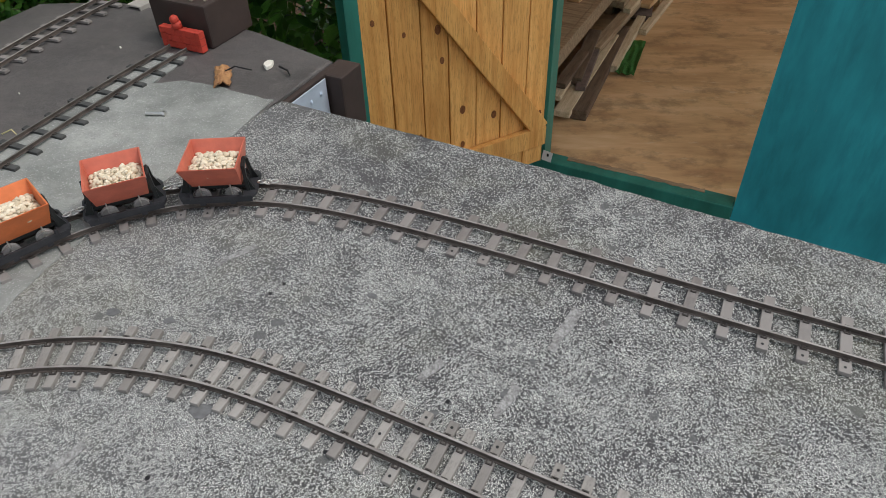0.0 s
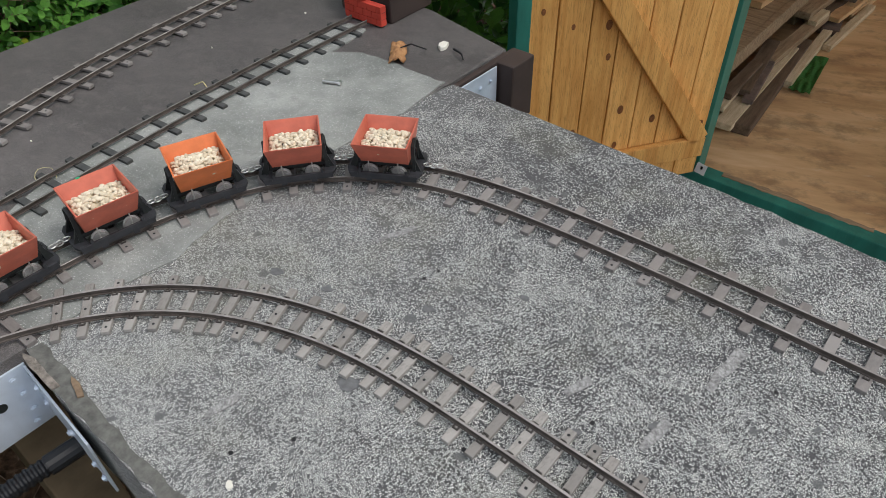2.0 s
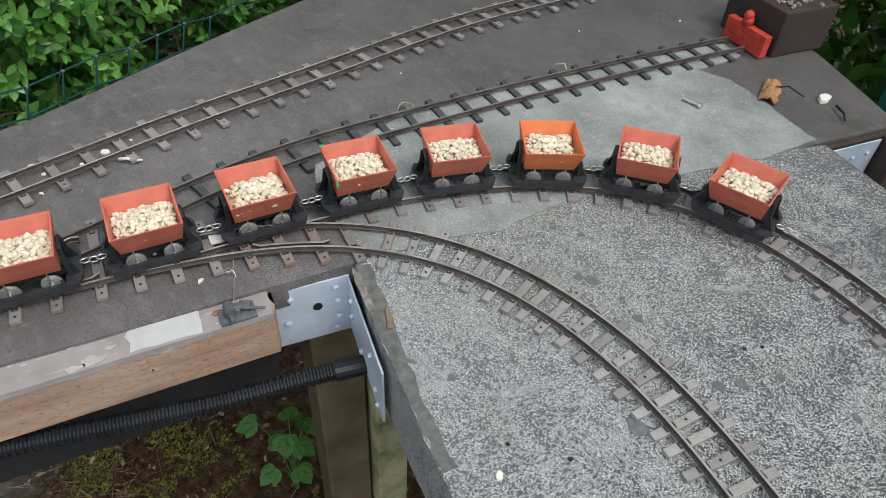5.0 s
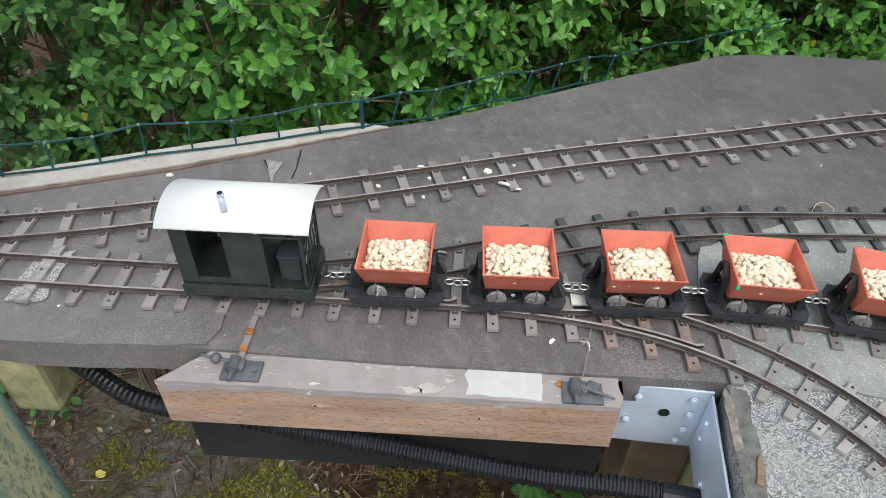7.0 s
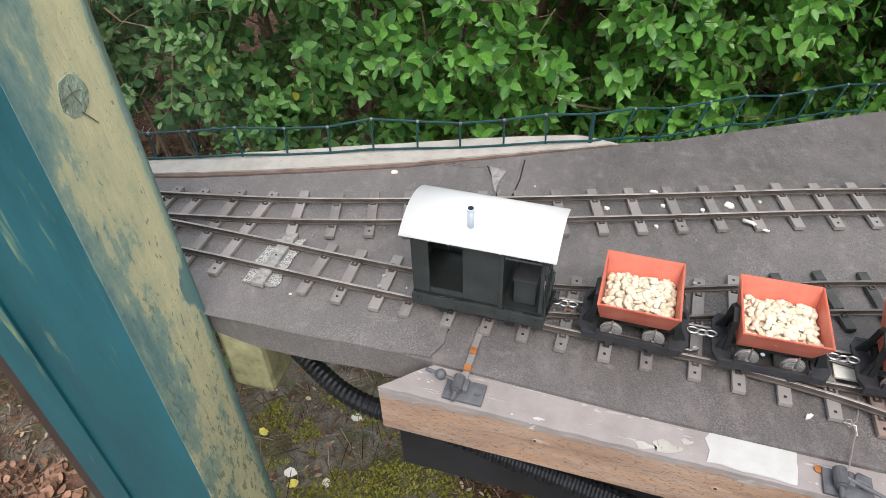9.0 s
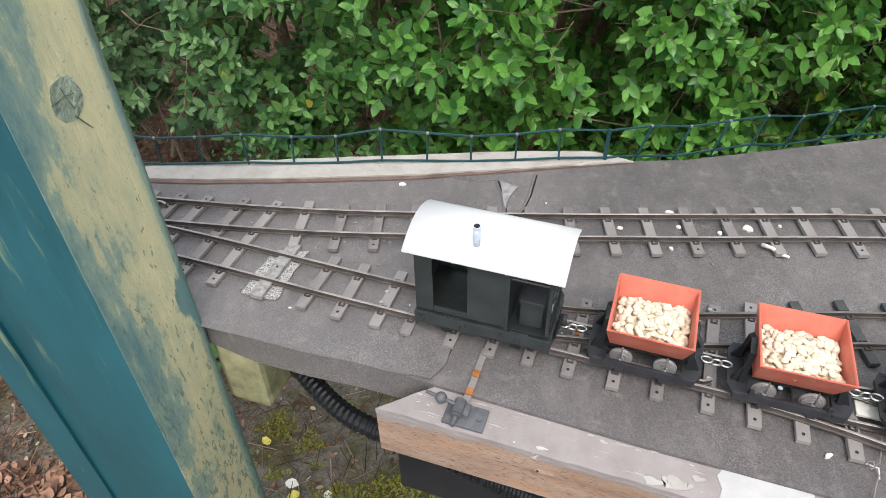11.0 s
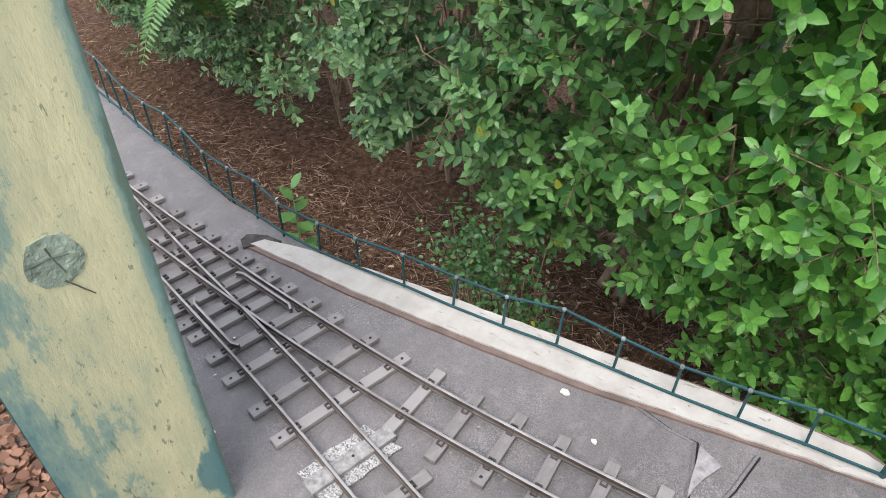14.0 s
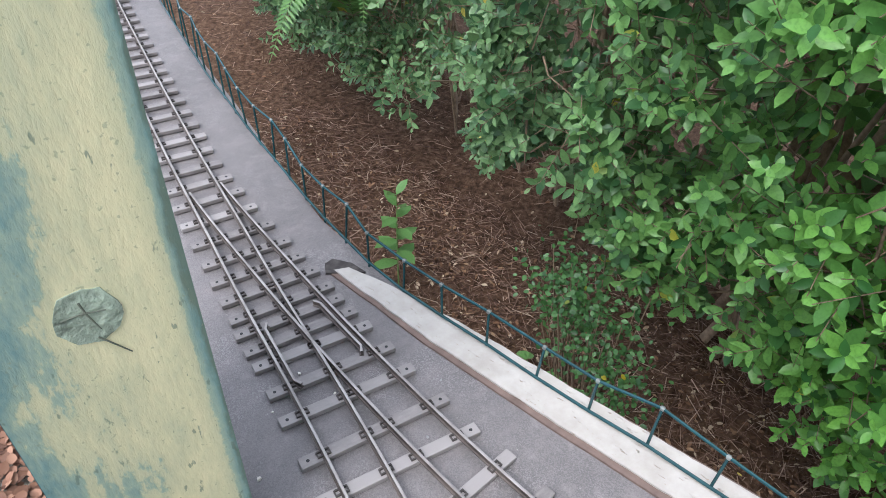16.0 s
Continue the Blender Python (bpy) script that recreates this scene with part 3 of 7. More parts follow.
BRANCH = Line([(-0.626, 0.346), (-0.598, 0.420), (-0.568, 0.490), (-0.535, 0.549), (-0.490, 0.602), (-0.436, 0.642), (-0.381, 0.667), (-0.322, 0.680), (-0.266, 0.683), (-0.214, 0.679), (-0.159, 0.668),
               (-0.105, 0.650), (-0.055, 0.63), (-0.006, 0.611), (0.038, 0.592), (0.12, 0.559), (0.3, 0.487), (0.6, 0.366)], 2)
GAUGE, PITCH = 0.0335, 0.0283
RAIL_PROFILE = [(-0.0019, 0), (0.0019, 0), (0.0019, 0.0008), (0.0006, 0.0012), (0.0006, 0.0042), (0.0011, 0.0046), (0.0011, 0.0055), (0.0008, 0.0058), (-0.0008, 0.0058), (-0.0011, 0.0055), (-0.0011, 0.0046), (-0.0006, 0.0042), (-0.0006, 0.0012), (-0.0019, 0.0008)]


def rail_mesh(pts, worn):
    """A rail whose head is worn bright and whose web and foot are rusted."""
    bm = sweep(pts, RAIL_PROFILE)
    bm.normal_update()
    low = min(v.co.z for v in bm.verts)
    for f in bm.faces:
        f.material_index = 0 if f.normal.z > 0.7 and f.calc_center_median().z > low + 0.004 else 1
    me = mesh_of(bm, worn)
    me.materials.append(M_RAILSIDE)
    return me


def sleeper_mesh(length, width=0.0098, shift=0.0, chairs=(), holes=()):
    """A moulded sleeper across the line, with rail chairs."""
    bm = bmesh.new()
    box(bm, width, length, 0.0044, Matrix.Translation((0, shift, 0.0022)), 0.0006)
    clips, bores = bmesh.new(), bmesh.new()
    for y in chairs:
        for k in (-1, 1):
            box(clips, 0.0052, 0.0010, 0.0014, Matrix.Translation((0, y + k * 0.0046, 0.0050)))
            for e in (-1, 1):
                box(clips, 0.0011, 0.0034, 0.0022, Matrix.Translation((e * 0.0021, y + k * 0.0030, 0.0052)))
    for y in holes:
        cyl(bores, 0.0013, 0.0012, Matrix.Translation((0, y, 0.0040)), 10)
    for k, made in enumerate((bm, clips, bores)):
        for f in made.faces:
            f.material_index = k
    me = mesh_of(join(bm, clips, bores), M_SLEEPER)
    me.materials.append(M_CLIP)
    me.materials.append(M_BLACK)
    return me


HALF = GAUGE / 2
PLAIN_SLEEPER = sleeper_mesh(0.069, chairs=(-HALF, HALF))
DARK_SLEEPER = sleeper_mesh(0.069, 0.0086, chairs=(-HALF, HALF))
HOLED_SLEEPER = sleeper_mesh(0.069, chairs=(-HALF, HALF), holes=(-0.0285,))
DARK_SLEEPER.materials[0] = M_DARKSLEEPER
PALE_SLEEPERS = [sleeper_mesh(0.069, 0.0080, chairs=(-HALF, HALF), holes=h) for h in ((), (0.0,), (-0.0285, 0.0285))]
for made in PALE_SLEEPERS:
    made.materials[0] = M_PALESLEEPER


CEMENTED = MAIN.near(-0.737, 0.042)


def offset_from(line, other, s):
    """How far the other line lies to the left of this one, at s."""
    p, d = line.at(s), line.way(s)
    q = other.p - np.array((p.x, p.y))
    along = np.abs(q @ np.array((d.x, d.y)))
    k = int(np.argmin(along))
    return float(q[k] @ np.array((-d.y, d.x))) if along[k] < 0.01 else None


def track(name, label, line, start, end, splits=(), base=0.0, rail_from=None, lift=0.0, pitch=PITCH, phase=0.0, marks=(), plain_mesh=None, joints=()):
    """Two rails on sleepers; where it splits from another line the sleepers are longer."""
    root = thing(name, label, "railway track")
    if marks:
        places = sorted(line.near(*q) for q in marks)
        places = list(np.arange(places[0] - pitch, start, -pitch)) + places + list(np.arange(places[-1] + pitch, end, pitch))
    else:
        places = list(np.arange(start + (phase - start) % pitch, end, pitch))
    if joints:
        first, every, short = joints
        places = [p + q * pitch for p in np.arange(first - 4 * every, end, every) for q in range(round((every - short) / pitch) + 1)]
        places = [p for p in places if start < p < end]
    if line is MAIN:
        places = [p for p in places if abs(p - CEMENTED) > 0.019]
    for s in places:
        low, high, seats = -0.0345, 0.0345, [-HALF, HALF]
        for other in splits:
            off = offset_from(line, other, s)
            if off is not None and 0.002 < abs(off) < 0.060:
                seats += [off - HALF, off + HALF] if abs(off) > 0.012 else []
                low, high = min(low, off - 0.0345), max(high, off + 0.0345)
        me = ((random.choice(plain_mesh) if isinstance(plain_mesh, list) else plain_mesh) or (HOLED_SLEEPER if int(s * 7919) % 7 < 2 else PLAIN_SLEEPER)) if len(seats) == 2 and high - low < 0.0695 else sleeper_mesh(high - low, 0.0098, (low + high) / 2, seats, (low + 0.006, high - 0.006))
        rusty = plain_mesh is None and math.hypot(line.at(s).x + 0.528, line.at(s).y - 0.552) < 0.062
        if rusty:
            me = me.copy()
            me.materials[0] = M_REDSLEEPER
        ob = new("sleeper", me)
        ob.parent = root
        wob = random.uniform(-1.6, 1.6)
        ob.matrix_basis = line.put(s, base + random.uniform(-0.0003, 0.0003)) @ Matrix.Rotation(radians(wob), 4, "Z") @ Matrix.Translation((random.uniform(-0.001, 0.001), random.uniform(-0.0012, 0.0012), 0))
    for side in (-1, 1):
        a = start if rail_from is None else rail_from
        steps = max(2, int((end - a) / 0.012))
        pts = []
        for k in range(steps + 1):
            u = a + (end - a) * k / steps
            d = line.way(u)
            pts.append(line.at(u) + Vector((-d.y, d.x, 0)) * side * HALF + Vector((0, 0, base + 0.0044 + lift)))
        part("rail", rail_mesh(pts, M_DARKRAIL if plain_mesh is DARK_SLEEPER else M_RAIL), M_RAIL, root)
    return root


def parting(line, other, limit):
    """The length along line at which it has drawn apart from the other by limit."""
    for s in np.arange(0.0, line.length, 0.004):
        off = offset_from(other, line, other.near(*line.at(s)[:2]))
        if off is not None and abs(off) > limit:
            return float(s)
    return 0.0


main_track = track("railway_track", "narrow gauge model track with brown sleepers, curving over the boards", MAIN, 0.02, MAIN.length - 0.02, (BACK, SIDING, BRANCH), 0.001, pitch=0.0328, marks=(
    (-0.800, -0.344), (-0.790, -0.311), (-0.780, -0.279), (-0.773, -0.254), (-0.765, -0.227), (-0.757, -0.202), (-0.752, -0.184), (-0.746, -0.164), (-0.741, -0.144), (-0.731, -0.114),
    (-0.723, -0.087), (-0.711, -0.053), (-0.701, -0.023), (-0.695, 0.010), (-0.697, 0.042), (-0.692, 0.071), (-0.681, 0.105), (-0.670, 0.136), (-0.659, 0.165), (-0.647, 0.200), (-0.634, 0.231),
    (-0.625, 0.263), (-0.615, 0.294), (-0.602, 0.327), (-0.592, 0.358), (-0.582, 0.390)))
for label, line, pitch, mark in (("model track along the back of the board", BACK, 0.0378, (-0.781, 0.320)), ("dead-end model siding with dark sleepers to the buffer stop", SIDING, 0.0378, (-0.478, 1.107)),
                                 ("curved model branch track with grey-brown sleepers", BRANCH, 0.0238, (-0.146, 0.665))):
    root = track("railway_track", label, line, parting(line, MAIN, 0.060), line.length - 0.01, (), 0.0015, parting(line, MAIN, 0.0035), -0.0003, pitch, line.near(*mark), plain_mesh=DARK_SLEEPER if line is SIDING else PALE_SLEEPERS if line is BRANCH else None, joints=(line.near(-0.311, 0.680), 0.182, 0.016) if line is BRANCH else ())
    for s in np.arange(0.02, MAIN.length, 0.004):
        off = offset_from(MAIN, line, s)
        if off is not None and abs(off) > GAUGE:
            break
    side = 1 if off > 0 else -1
    for guarded, sign, at in ((MAIN, -side, s), (line, side, line.near(*MAIN.at(s)[:2]))):
        pts = []
        for k in range(-6, 7):
            u = at + k * 0.0062
            d = guarded.way(u)
            flare = 0.0055 + (0.0035 if abs(k) == 6 else 0.0)
            pts.append(guarded.at(u) + Vector((-d.y, d.x, 0)) * sign * (HALF - flare) + Vector((0, 0, 0.0054)))
        part("check_rail", rail_mesh(pts, M_RAIL), M_RAIL, root, "short check rail beside the running rail")
plate = thing("point_tie_plate", "long grey tie plate with a rusted bolt hole at the points", "plate", m=frame_from((-0.688, 0.240, 0.0012), (-0.047, 0.020, 0)))
part("strip", box(bmesh.new(), 0.054, 0.0150, 0.0048, Matrix.Translation((0.027, 0, 0.0024)), 0.0006), M_SLEEPER, plate)
part("bolt_hole", cyl(bmesh.new(), 0.0036, 0.0012, Matrix.Translation((0.043, 0, 0.0050)), 12), M_BLACK, plate, "dark bolt hole")
part("bolt", cyl(bmesh.new(), 0.0020, 0.0030, Matrix.Translation((0.0455, 0.001, 0.0058)), 6), M_STEEL, plate, "steel bolt")

# ---- the train, standing on the curve ----
def arc_roof(length, width, eave, crown, thick):
    prof = []
    for k in range(13):
        u = -1 + 2 * k / 12
        prof.append((u * width / 2, eave + (crown - eave) * (1 - u * u)))
    prof += [(y, z - thick) for y, z in reversed(prof)]
    return sweep([(-length / 2, 0, 0), (length / 2, 0, 0)], prof)


def wheelset(root, x, radius=0.0074, z=0.0189):
    for side in (-1, 1):
        bm = bmesh.new()
        turn = Matrix.Translation((x, side * 0.0155, z)) @ Matrix.Rotation(radians(90), 4, "X")
        cyl(bm, radius, 0.0022, turn, 24)
        cyl(bm, radius + 0.0014, 0.0010, Matrix.Translation((0, -side * 0.0014, 0)) @ turn, 24)
        cyl(bm, radius * 0.78, 0.0028, turn, 20)
        cyl(bm, radius * 0.36, 0.0046, turn, 12)
        part("wheel", bm, M_WHEEL, root, "bright steel wheel")
    part("axle", cyl(bmesh.new(), 0.0016, 0.040, Matrix.Translation((x, 0, z)) @ Matrix.Rotation(radians(90), 4, "X"), 10), M_STEEL, root)


def link_chain(root, x0, x1, z, n=3):
    """Oval steel links from x0 to x1."""
    step = (x1 - x0) / n
    for k in range(n):
        cx = x0 + step * (k + 0.5)
        ring = []
        for q in range(17):
            ang = 2 * math.pi * q / 16
            u, v = 0.62 * step * math.cos(ang), 0.0030 * math.sin(ang)
            sag = -0.0012 * math.sin(math.pi * (k + 0.5) / n)
            ring.append((cx + u, v, z + sag) if k % 2 == 0 else (cx + u, 0.0, z + v + sag))
        part("chain_link", tube(ring, 0.0008, 6), M_STEEL, root, "bright steel link", True)


def tube(points, r, sides=6, r_end=None):
    """A round tube along points."""
    bm = bmesh.new()
    pts = [Vector(p) for p in points]
    side = None
    rings = []
    for i, p in enumerate(pts):
        d = (pts[min(i + 1, len(pts) - 1)] - pts[max(i - 1, 0)]).normalized()
        if side is None:
            side = d.orthogonal().normalized()
        side = (side - d * side.dot(d)).normalized()
        other = d.cross(side)
        rr = r if r_end is None else r + (r_end - r) * i / (len(pts) - 1)
        rings.append([bm.verts.new(p + (side * math.cos(2 * math.pi * k / sides) + other * math.sin(2 * math.pi * k / sides)) * rr) for k in range(sides)])
    for a, b in zip(rings, rings[1:]):
        for k in range(sides):
            bm.faces.new((a[k], a[(k + 1) % sides], b[(k + 1) % sides], b[k]))
    bm.faces.new(rings[0][::-1])
    bm.faces.new(rings[-1])
    return bm


def skip_body(material_slot=None):
    """An open V-sided hopper with thin walls and a rolled rim."""
    bm = bmesh.new()
    t = 0.0016
    outer = [(0.0270, 0.0125, 0.0292), (0.0290, 0.0222, 0.0458), (0.0308, 0.0318, 0.0625)]
    inner = [(0.0308 - t, 0.0318 - t, 0.0625), (0.0290 - t, 0.0222 - t, 0.0465), (0.0270 - t, 0.0125 - t, 0.0308)]
    rings = [[bm.verts.new((sx * x, sy * y, z)) for sx, sy in ((-1, -1), (1, -1), (1, 1), (-1, 1))] for x, y, z in outer + inner]
    for a, b in zip(rings, rings[1:]):
        for k in range(4):
            bm.faces.new((a[k], a[(k + 1) % 4], b[(k + 1) % 4], b[k]))
    bm.faces.new(rings[0][::-1])
    bm.faces.new(rings[-1])
    bmesh.ops.recalc_face_normals(bm, faces=bm.faces)
    bmesh.ops.bevel(bm, geom=[e for e in bm.edges if min(v.co.z for v in e.verts) > 0.06], offset=0.0005, segments=2, affect="EDGES")
    return bm


def skip_wagon(material, label):
    root = thing("skip_wagon", label, "wagon", "train of skip wagons")
    part("hopper", skip_body(), material, root, "red hopper")
    for y in (-1, 1):
        bm = bmesh.new()
        box(bm, 0.0760, 0.0030, 0.0080, Matrix.Translation((0, y * 0.0228, 0.0182)), 0.0005)
        box(bm, 0.0060, 0.0032, 0.0075, Matrix.Translation((-0.0165, y * 0.0228, 0.0150)), 0.0005)
        box(bm, 0.0060, 0.0032, 0.0075, Matrix.Translation((0.0165, y * 0.0228, 0.0150)), 0.0005)
        part("side_frame", bm, M_CHASSIS, root)
    for x in (-1, 1):
        deck = slab([(x * 0.0285, -0.0250), (x * 0.0385, -0.0250), (x * 0.0425, -0.0170), (x * 0.0425, 0.0170), (x * 0.0385, 0.0250), (x * 0.0285, 0.0250)][::x], 0.0218, 0.0190)
        part("end_deck", deck, M_CHASSIS, root, "grey end platform")
        pts = [(x * 0.0335, -0.0125, 0.021), (x * 0.0325, -0.0112, 0.036), (x * 0.0318, -0.0085, 0.050), (x * 0.0318, 0.0, 0.0548), (x * 0.0318, 0.0085, 0.050), (x * 0.0325, 0.0112, 0.036), (x * 0.0335, 0.0125, 0.021)]
        bm = tube(pts, 0.0027, 4)
        part("end_stanchion", bm, M_BLACK, root, "black arched stanchion")
        for y in (-1, 1):
            foot = bmesh.new()
            v = [foot.verts.new(c) for c in ((x * 0.0330, y * 0.0105, 0.0218), (x * 0.0405, y * 0.0105, 0.0218), (x * 0.0330, y * 0.0098, 0.0400), (x * 0.0330, y * 0.0130, 0.0218), (x * 0.0405, y * 0.0130, 0.0218), (x * 0.0330, y * 0.0123, 0.0400))]
            for f in ((0, 1, 2), (5, 4, 3), (0, 3, 4, 1), (1, 4, 5, 2), (2, 5, 3, 0)):
                foot.faces.new([v[k] for k in f])
            bmesh.ops.recalc_face_normals(foot, faces=foot.faces)
            part("gusset", foot, M_BLACK, root)
        part("drawhook", box(bmesh.new(), 0.0080, 0.0032, 0.0022, Matrix.Translation((x * 0.0425, 0, 0.0205)), 0.0004), M_CHASSIS, root)
        for y in (-1, 1):
            part("frame_bolt", box(bmesh.new(), 0.0030, 0.0024, 0.0058, Matrix.Translation((x * 0.0262, y * 0.0232, 0.0238)), 0.0004), M_CHASSIS, root)
        wheelset(root, x * 0.0165)
        for y in (-1, 1):
            part("trunnion", cyl(bmesh.new(), 0.0008, 0.012, Matrix.Translation((x * 0.0165, y * 0.0195, 0.0285)), 8), M_STEEL, root)
    part("underframe", box(bmesh.new(), 0.062, 0.022, 0.004, Matrix.Translation((0, 0, 0.0262)), 0.0006), M_BLACK, root)
    link_chain(root, 0.0420, 0.0630, 0.0232)
    return root


def pebble_pile(seed):
    rnd = random.Random(seed)
    bm = bmesh.new()
    for _ in range(230):
        x, y = rnd.uniform(-0.0252, 0.0252), rnd.uniform(-0.0208, 0.0208)
        e = max(abs(x) / 0.0265, abs(y) / 0.0220)
        z = 0.0465 + 0.0085 * (1 - e * e) + rnd.uniform(-0.0015, 0.0018)
        size = rnd.uniform(0.0025, 0.0044)
        m = Matrix.Translation((x, y, z)) @ Euler((rnd.gauss(0, 0.35), rnd.gauss(0, 0.35), rnd.uniform(0, 6.3))).to_matrix().to_4x4() @ Matrix.Diagonal((size, size * rnd.uniform(0.6, 0.85), size * rnd.uniform(0.38, 0.6), 1))
        made = bmesh.ops.create_icosphere(bm, subdivisions=2, radius=1.0)["verts"]
        shift = Vector((rnd.random() * 50, rnd.random() * 50, 0))
        for v in made:
            v.co = m @ (v.co * (1 + 0.22 * noise.noise(v.co * 1.4 + shift)))
    dome = bmesh.new()
    bmesh.ops.create_grid(dome, x_segments=12, y_segments=12, size=1.0)
    for v in dome.verts:
        e = max(abs(v.co.x), abs(v.co.y))
        v.co = Vector((v.co.x * 0.0270, v.co.y * 0.0205, 0.0445 + 0.0085 * (1 - e * e) + rnd.uniform(-0.0005, 0.0005)))
    return mesh_of(join(bm, dome), M_STONE, True)


def brake_van():
    root = thing("brake_van", "black model brake van with a white curved roof, on the rails", "brake van")
    for y in (-1, 1):
        part("solebar", box(bmesh.new(), 0.1160, 0.0024, 0.0110, Matrix.Translation((0, y * 0.0295, 0.0238)), 0.0004), M_VAN, root)
        for x in (-0.053, -0.050, -0.018, -0.013, 0.017, 0.030, 0.034, 0.053):
            part("rivet", cyl(bmesh.new(), 0.0012, 0.0016, Matrix.Translation((x, y * 0.0311, 0.0225 + 0.003 * (round(x * 1000) % 2))) @ Matrix.Rotation(radians(90), 4, "X"), 8), M_CHASSIS, root, "small bolt head")
        for x in (-0.030, 0.030):
            part("axle_box", box(bmesh.new(), 0.0090, 0.0040, 0.0080, Matrix.Translation((x, y * 0.0275, 0.0160)), 0.0010), M_BLACK, root)
    part("floor_deck", box(bmesh.new(), 0.1150, 0.0570, 0.0030, Matrix.Translation((0, 0, 0.0312)), 0.0004), M_BLACK, root)
    for x in (-1, 1):
        part("headstock", box(bmesh.new(), 0.0026, 0.0600, 0.0130, Matrix.Translation((x * 0.0580, 0, 0.0218)), 0.0004), M_VAN, root)
        wheelset(root, x * 0.030, 0.0078, 0.0195)
    # cabin: sides with an open doorway towards one end, a veranda at the other
    for y in (-1, 1):
        part("cabin_side", box(bmesh.new(), 0.0350, 0.0018, 0.0665, Matrix.Translation((0.0050, y * 0.0275, 0.0618)), 0.0004), M_VAN, root, "dark green-black side panel")
        part("cabin_side", box(bmesh.new(), 0.0155, 0.0018, 0.0665, Matrix.Translation((-0.0500, y * 0.0275, 0.0618)), 0.0004), M_VAN, root)
        part("door_lintel", box(bmesh.new(), 0.0292, 0.0018, 0.0075, Matrix.Translation((-0.0273, y * 0.0275, 0.0913)), 0.0003), M_VAN, root)
        part("door_threshold", box(bmesh.new(), 0.0292, 0.0018, 0.0050, Matrix.Translation((-0.0273, y * 0.0275, 0.0350)), 0.0003), M_VAN, root)
        part("roof_post", box(bmesh.new(), 0.0030, 0.0030, 0.0665, Matrix.Translation((0.0550, y * 0.0265, 0.0618)), 0.0003), M_VAN, root)
        part("corner_strip", box(bmesh.new(), 0.0030, 0.0012, 0.0640, Matrix.Translation((0.0212, y * 0.0290, 0.0612)), 0.0002), M_VAN, root)
        part("eaves_rail", box(bmesh.new(), 0.0320, 0.0016, 0.0050, Matrix.Translation((0.0385, y * 0.0270, 0.0925)), 0.0003), M_VAN, root)
        part("veranda_rail", tube([(0.0230, y * 0.0268, 0.0840), (0.0545, y * 0.0268, 0.0840)], 0.0010), M_VAN, root)
        for x in (-0.0410, -0.0245, 0.0190, 0.0525):
            part("lamp_iron", cyl(bmesh.new(), 0.0013, 0.0024, Matrix.Translation((x, y * 0.0292, 0.0905)) @ Matrix.Rotation(radians(90), 4, "X"), 10), M_STEEL, root, "bright bolt head")
    part("cabin_end", box(bmesh.new(), 0.0018, 0.0540, 0.0700, Matrix.Translation((-0.0570, 0, 0.0640)), 0.0003), M_VAN, root)
    part("cabin_end", box(bmesh.new(), 0.0018, 0.0540, 0.0700, Matrix.Translation((0.0215, 0, 0.0640)), 0.0003), M_VAN, root)
    part("inner_door", box(bmesh.new(), 0.0018, 0.0300, 0.0600, Matrix.Translation((-0.0130, -0.0100, 0.0620)) @ Matrix.Rotation(radians(20), 4, "Z"), 0.0003), M_VAN, root)
    # veranda: a locker with a lid, end railing, brake column and wheel
    part("locker", box(bmesh.new(), 0.0190, 0.0300, 0.0235, Matrix.Translation((0.0400, -0.0060, 0.0445)), 0.0006), M_VAN, root, "dark green locker")
    part("locker_lid", box(bmesh.new(), 0.0210, 0.0320, 0.0030, Matrix.Translation((0.0400, -0.0060, 0.0577)), 0.0006), M_CHASSIS, root)
    for z in (0.0560, 0.0720, 0.0840):
        part("end_rail", tube([(0.0565, -0.026, z), (0.0565, 0.026, z)], 0.0010), M_VAN, root)
    for k in (-2, -1, 0, 1, 2):
        part("end_bar", tube([(0.0565, 0.0095 * k, 0.030), (0.0565, 0.0095 * k, 0.072)], 0.0008), M_VAN, root)
    part("end_brace", tube([(0.0562, -0.025, 0.056), (0.0562, 0.025, 0.094)], 0.0010), M_VAN, root)
    part("brake_column", cyl(bmesh.new(), 0.0013, 0.040, Matrix.Translation((0.0510, 0.008, 0.050)), 10), M_STEEL, root, "steel brake column")
    part("brake_wheel", tube([(0.0510 + 0.006 * math.cos(a * 0.45), 0.008 + 0.006 * math.sin(a * 0.45), 0.0705) for a in range(15)], 0.0008), M_STEEL, root)
    part("vacuum_pipe", tube([(0.0592, -0.014, 0.018), (0.0625, -0.014, 0.034), (0.0640, -0.012, 0.046), (0.0625, -0.009, 0.040), (0.0615, -0.008, 0.024)], 0.0014, 8), M_BLACK, root, "bent black hose")
    roof = part("roof", arc_roof(0.1305, 0.0690, 0.0950, 0.1060, 0.0014), M_WHITE, root, "smooth white curved roof")
    for p in roof.data.polygons:
        p.use_smooth = abs(p.normal.x) < 0.5 and abs(p.normal.z) > 0.3
    pipe = part("stove_pipe", cyl(bmesh.new(), 0.0028, 0.0165, Matrix.Translation((-0.008, -0.019, 0.1110)), 16), M_GALV, root, "grey stove pipe", True)
    for p in pipe.data.polygons:
        p.use_smooth = abs(p.normal.z) < 0.5
    part("pipe_rim", cyl(bmesh.new(), 0.0034, 0.0022, Matrix.Translation((-0.008, -0.019, 0.1193)), 16), M_GALV, pipe, "rolled rim")
    part("pipe_mouth", cyl(bmesh.new(), 0.0024, 0.0006, Matrix.Translation((-0.008, -0.019, 0.1205)), 14), M_BATTEN, pipe, "dark open mouth")
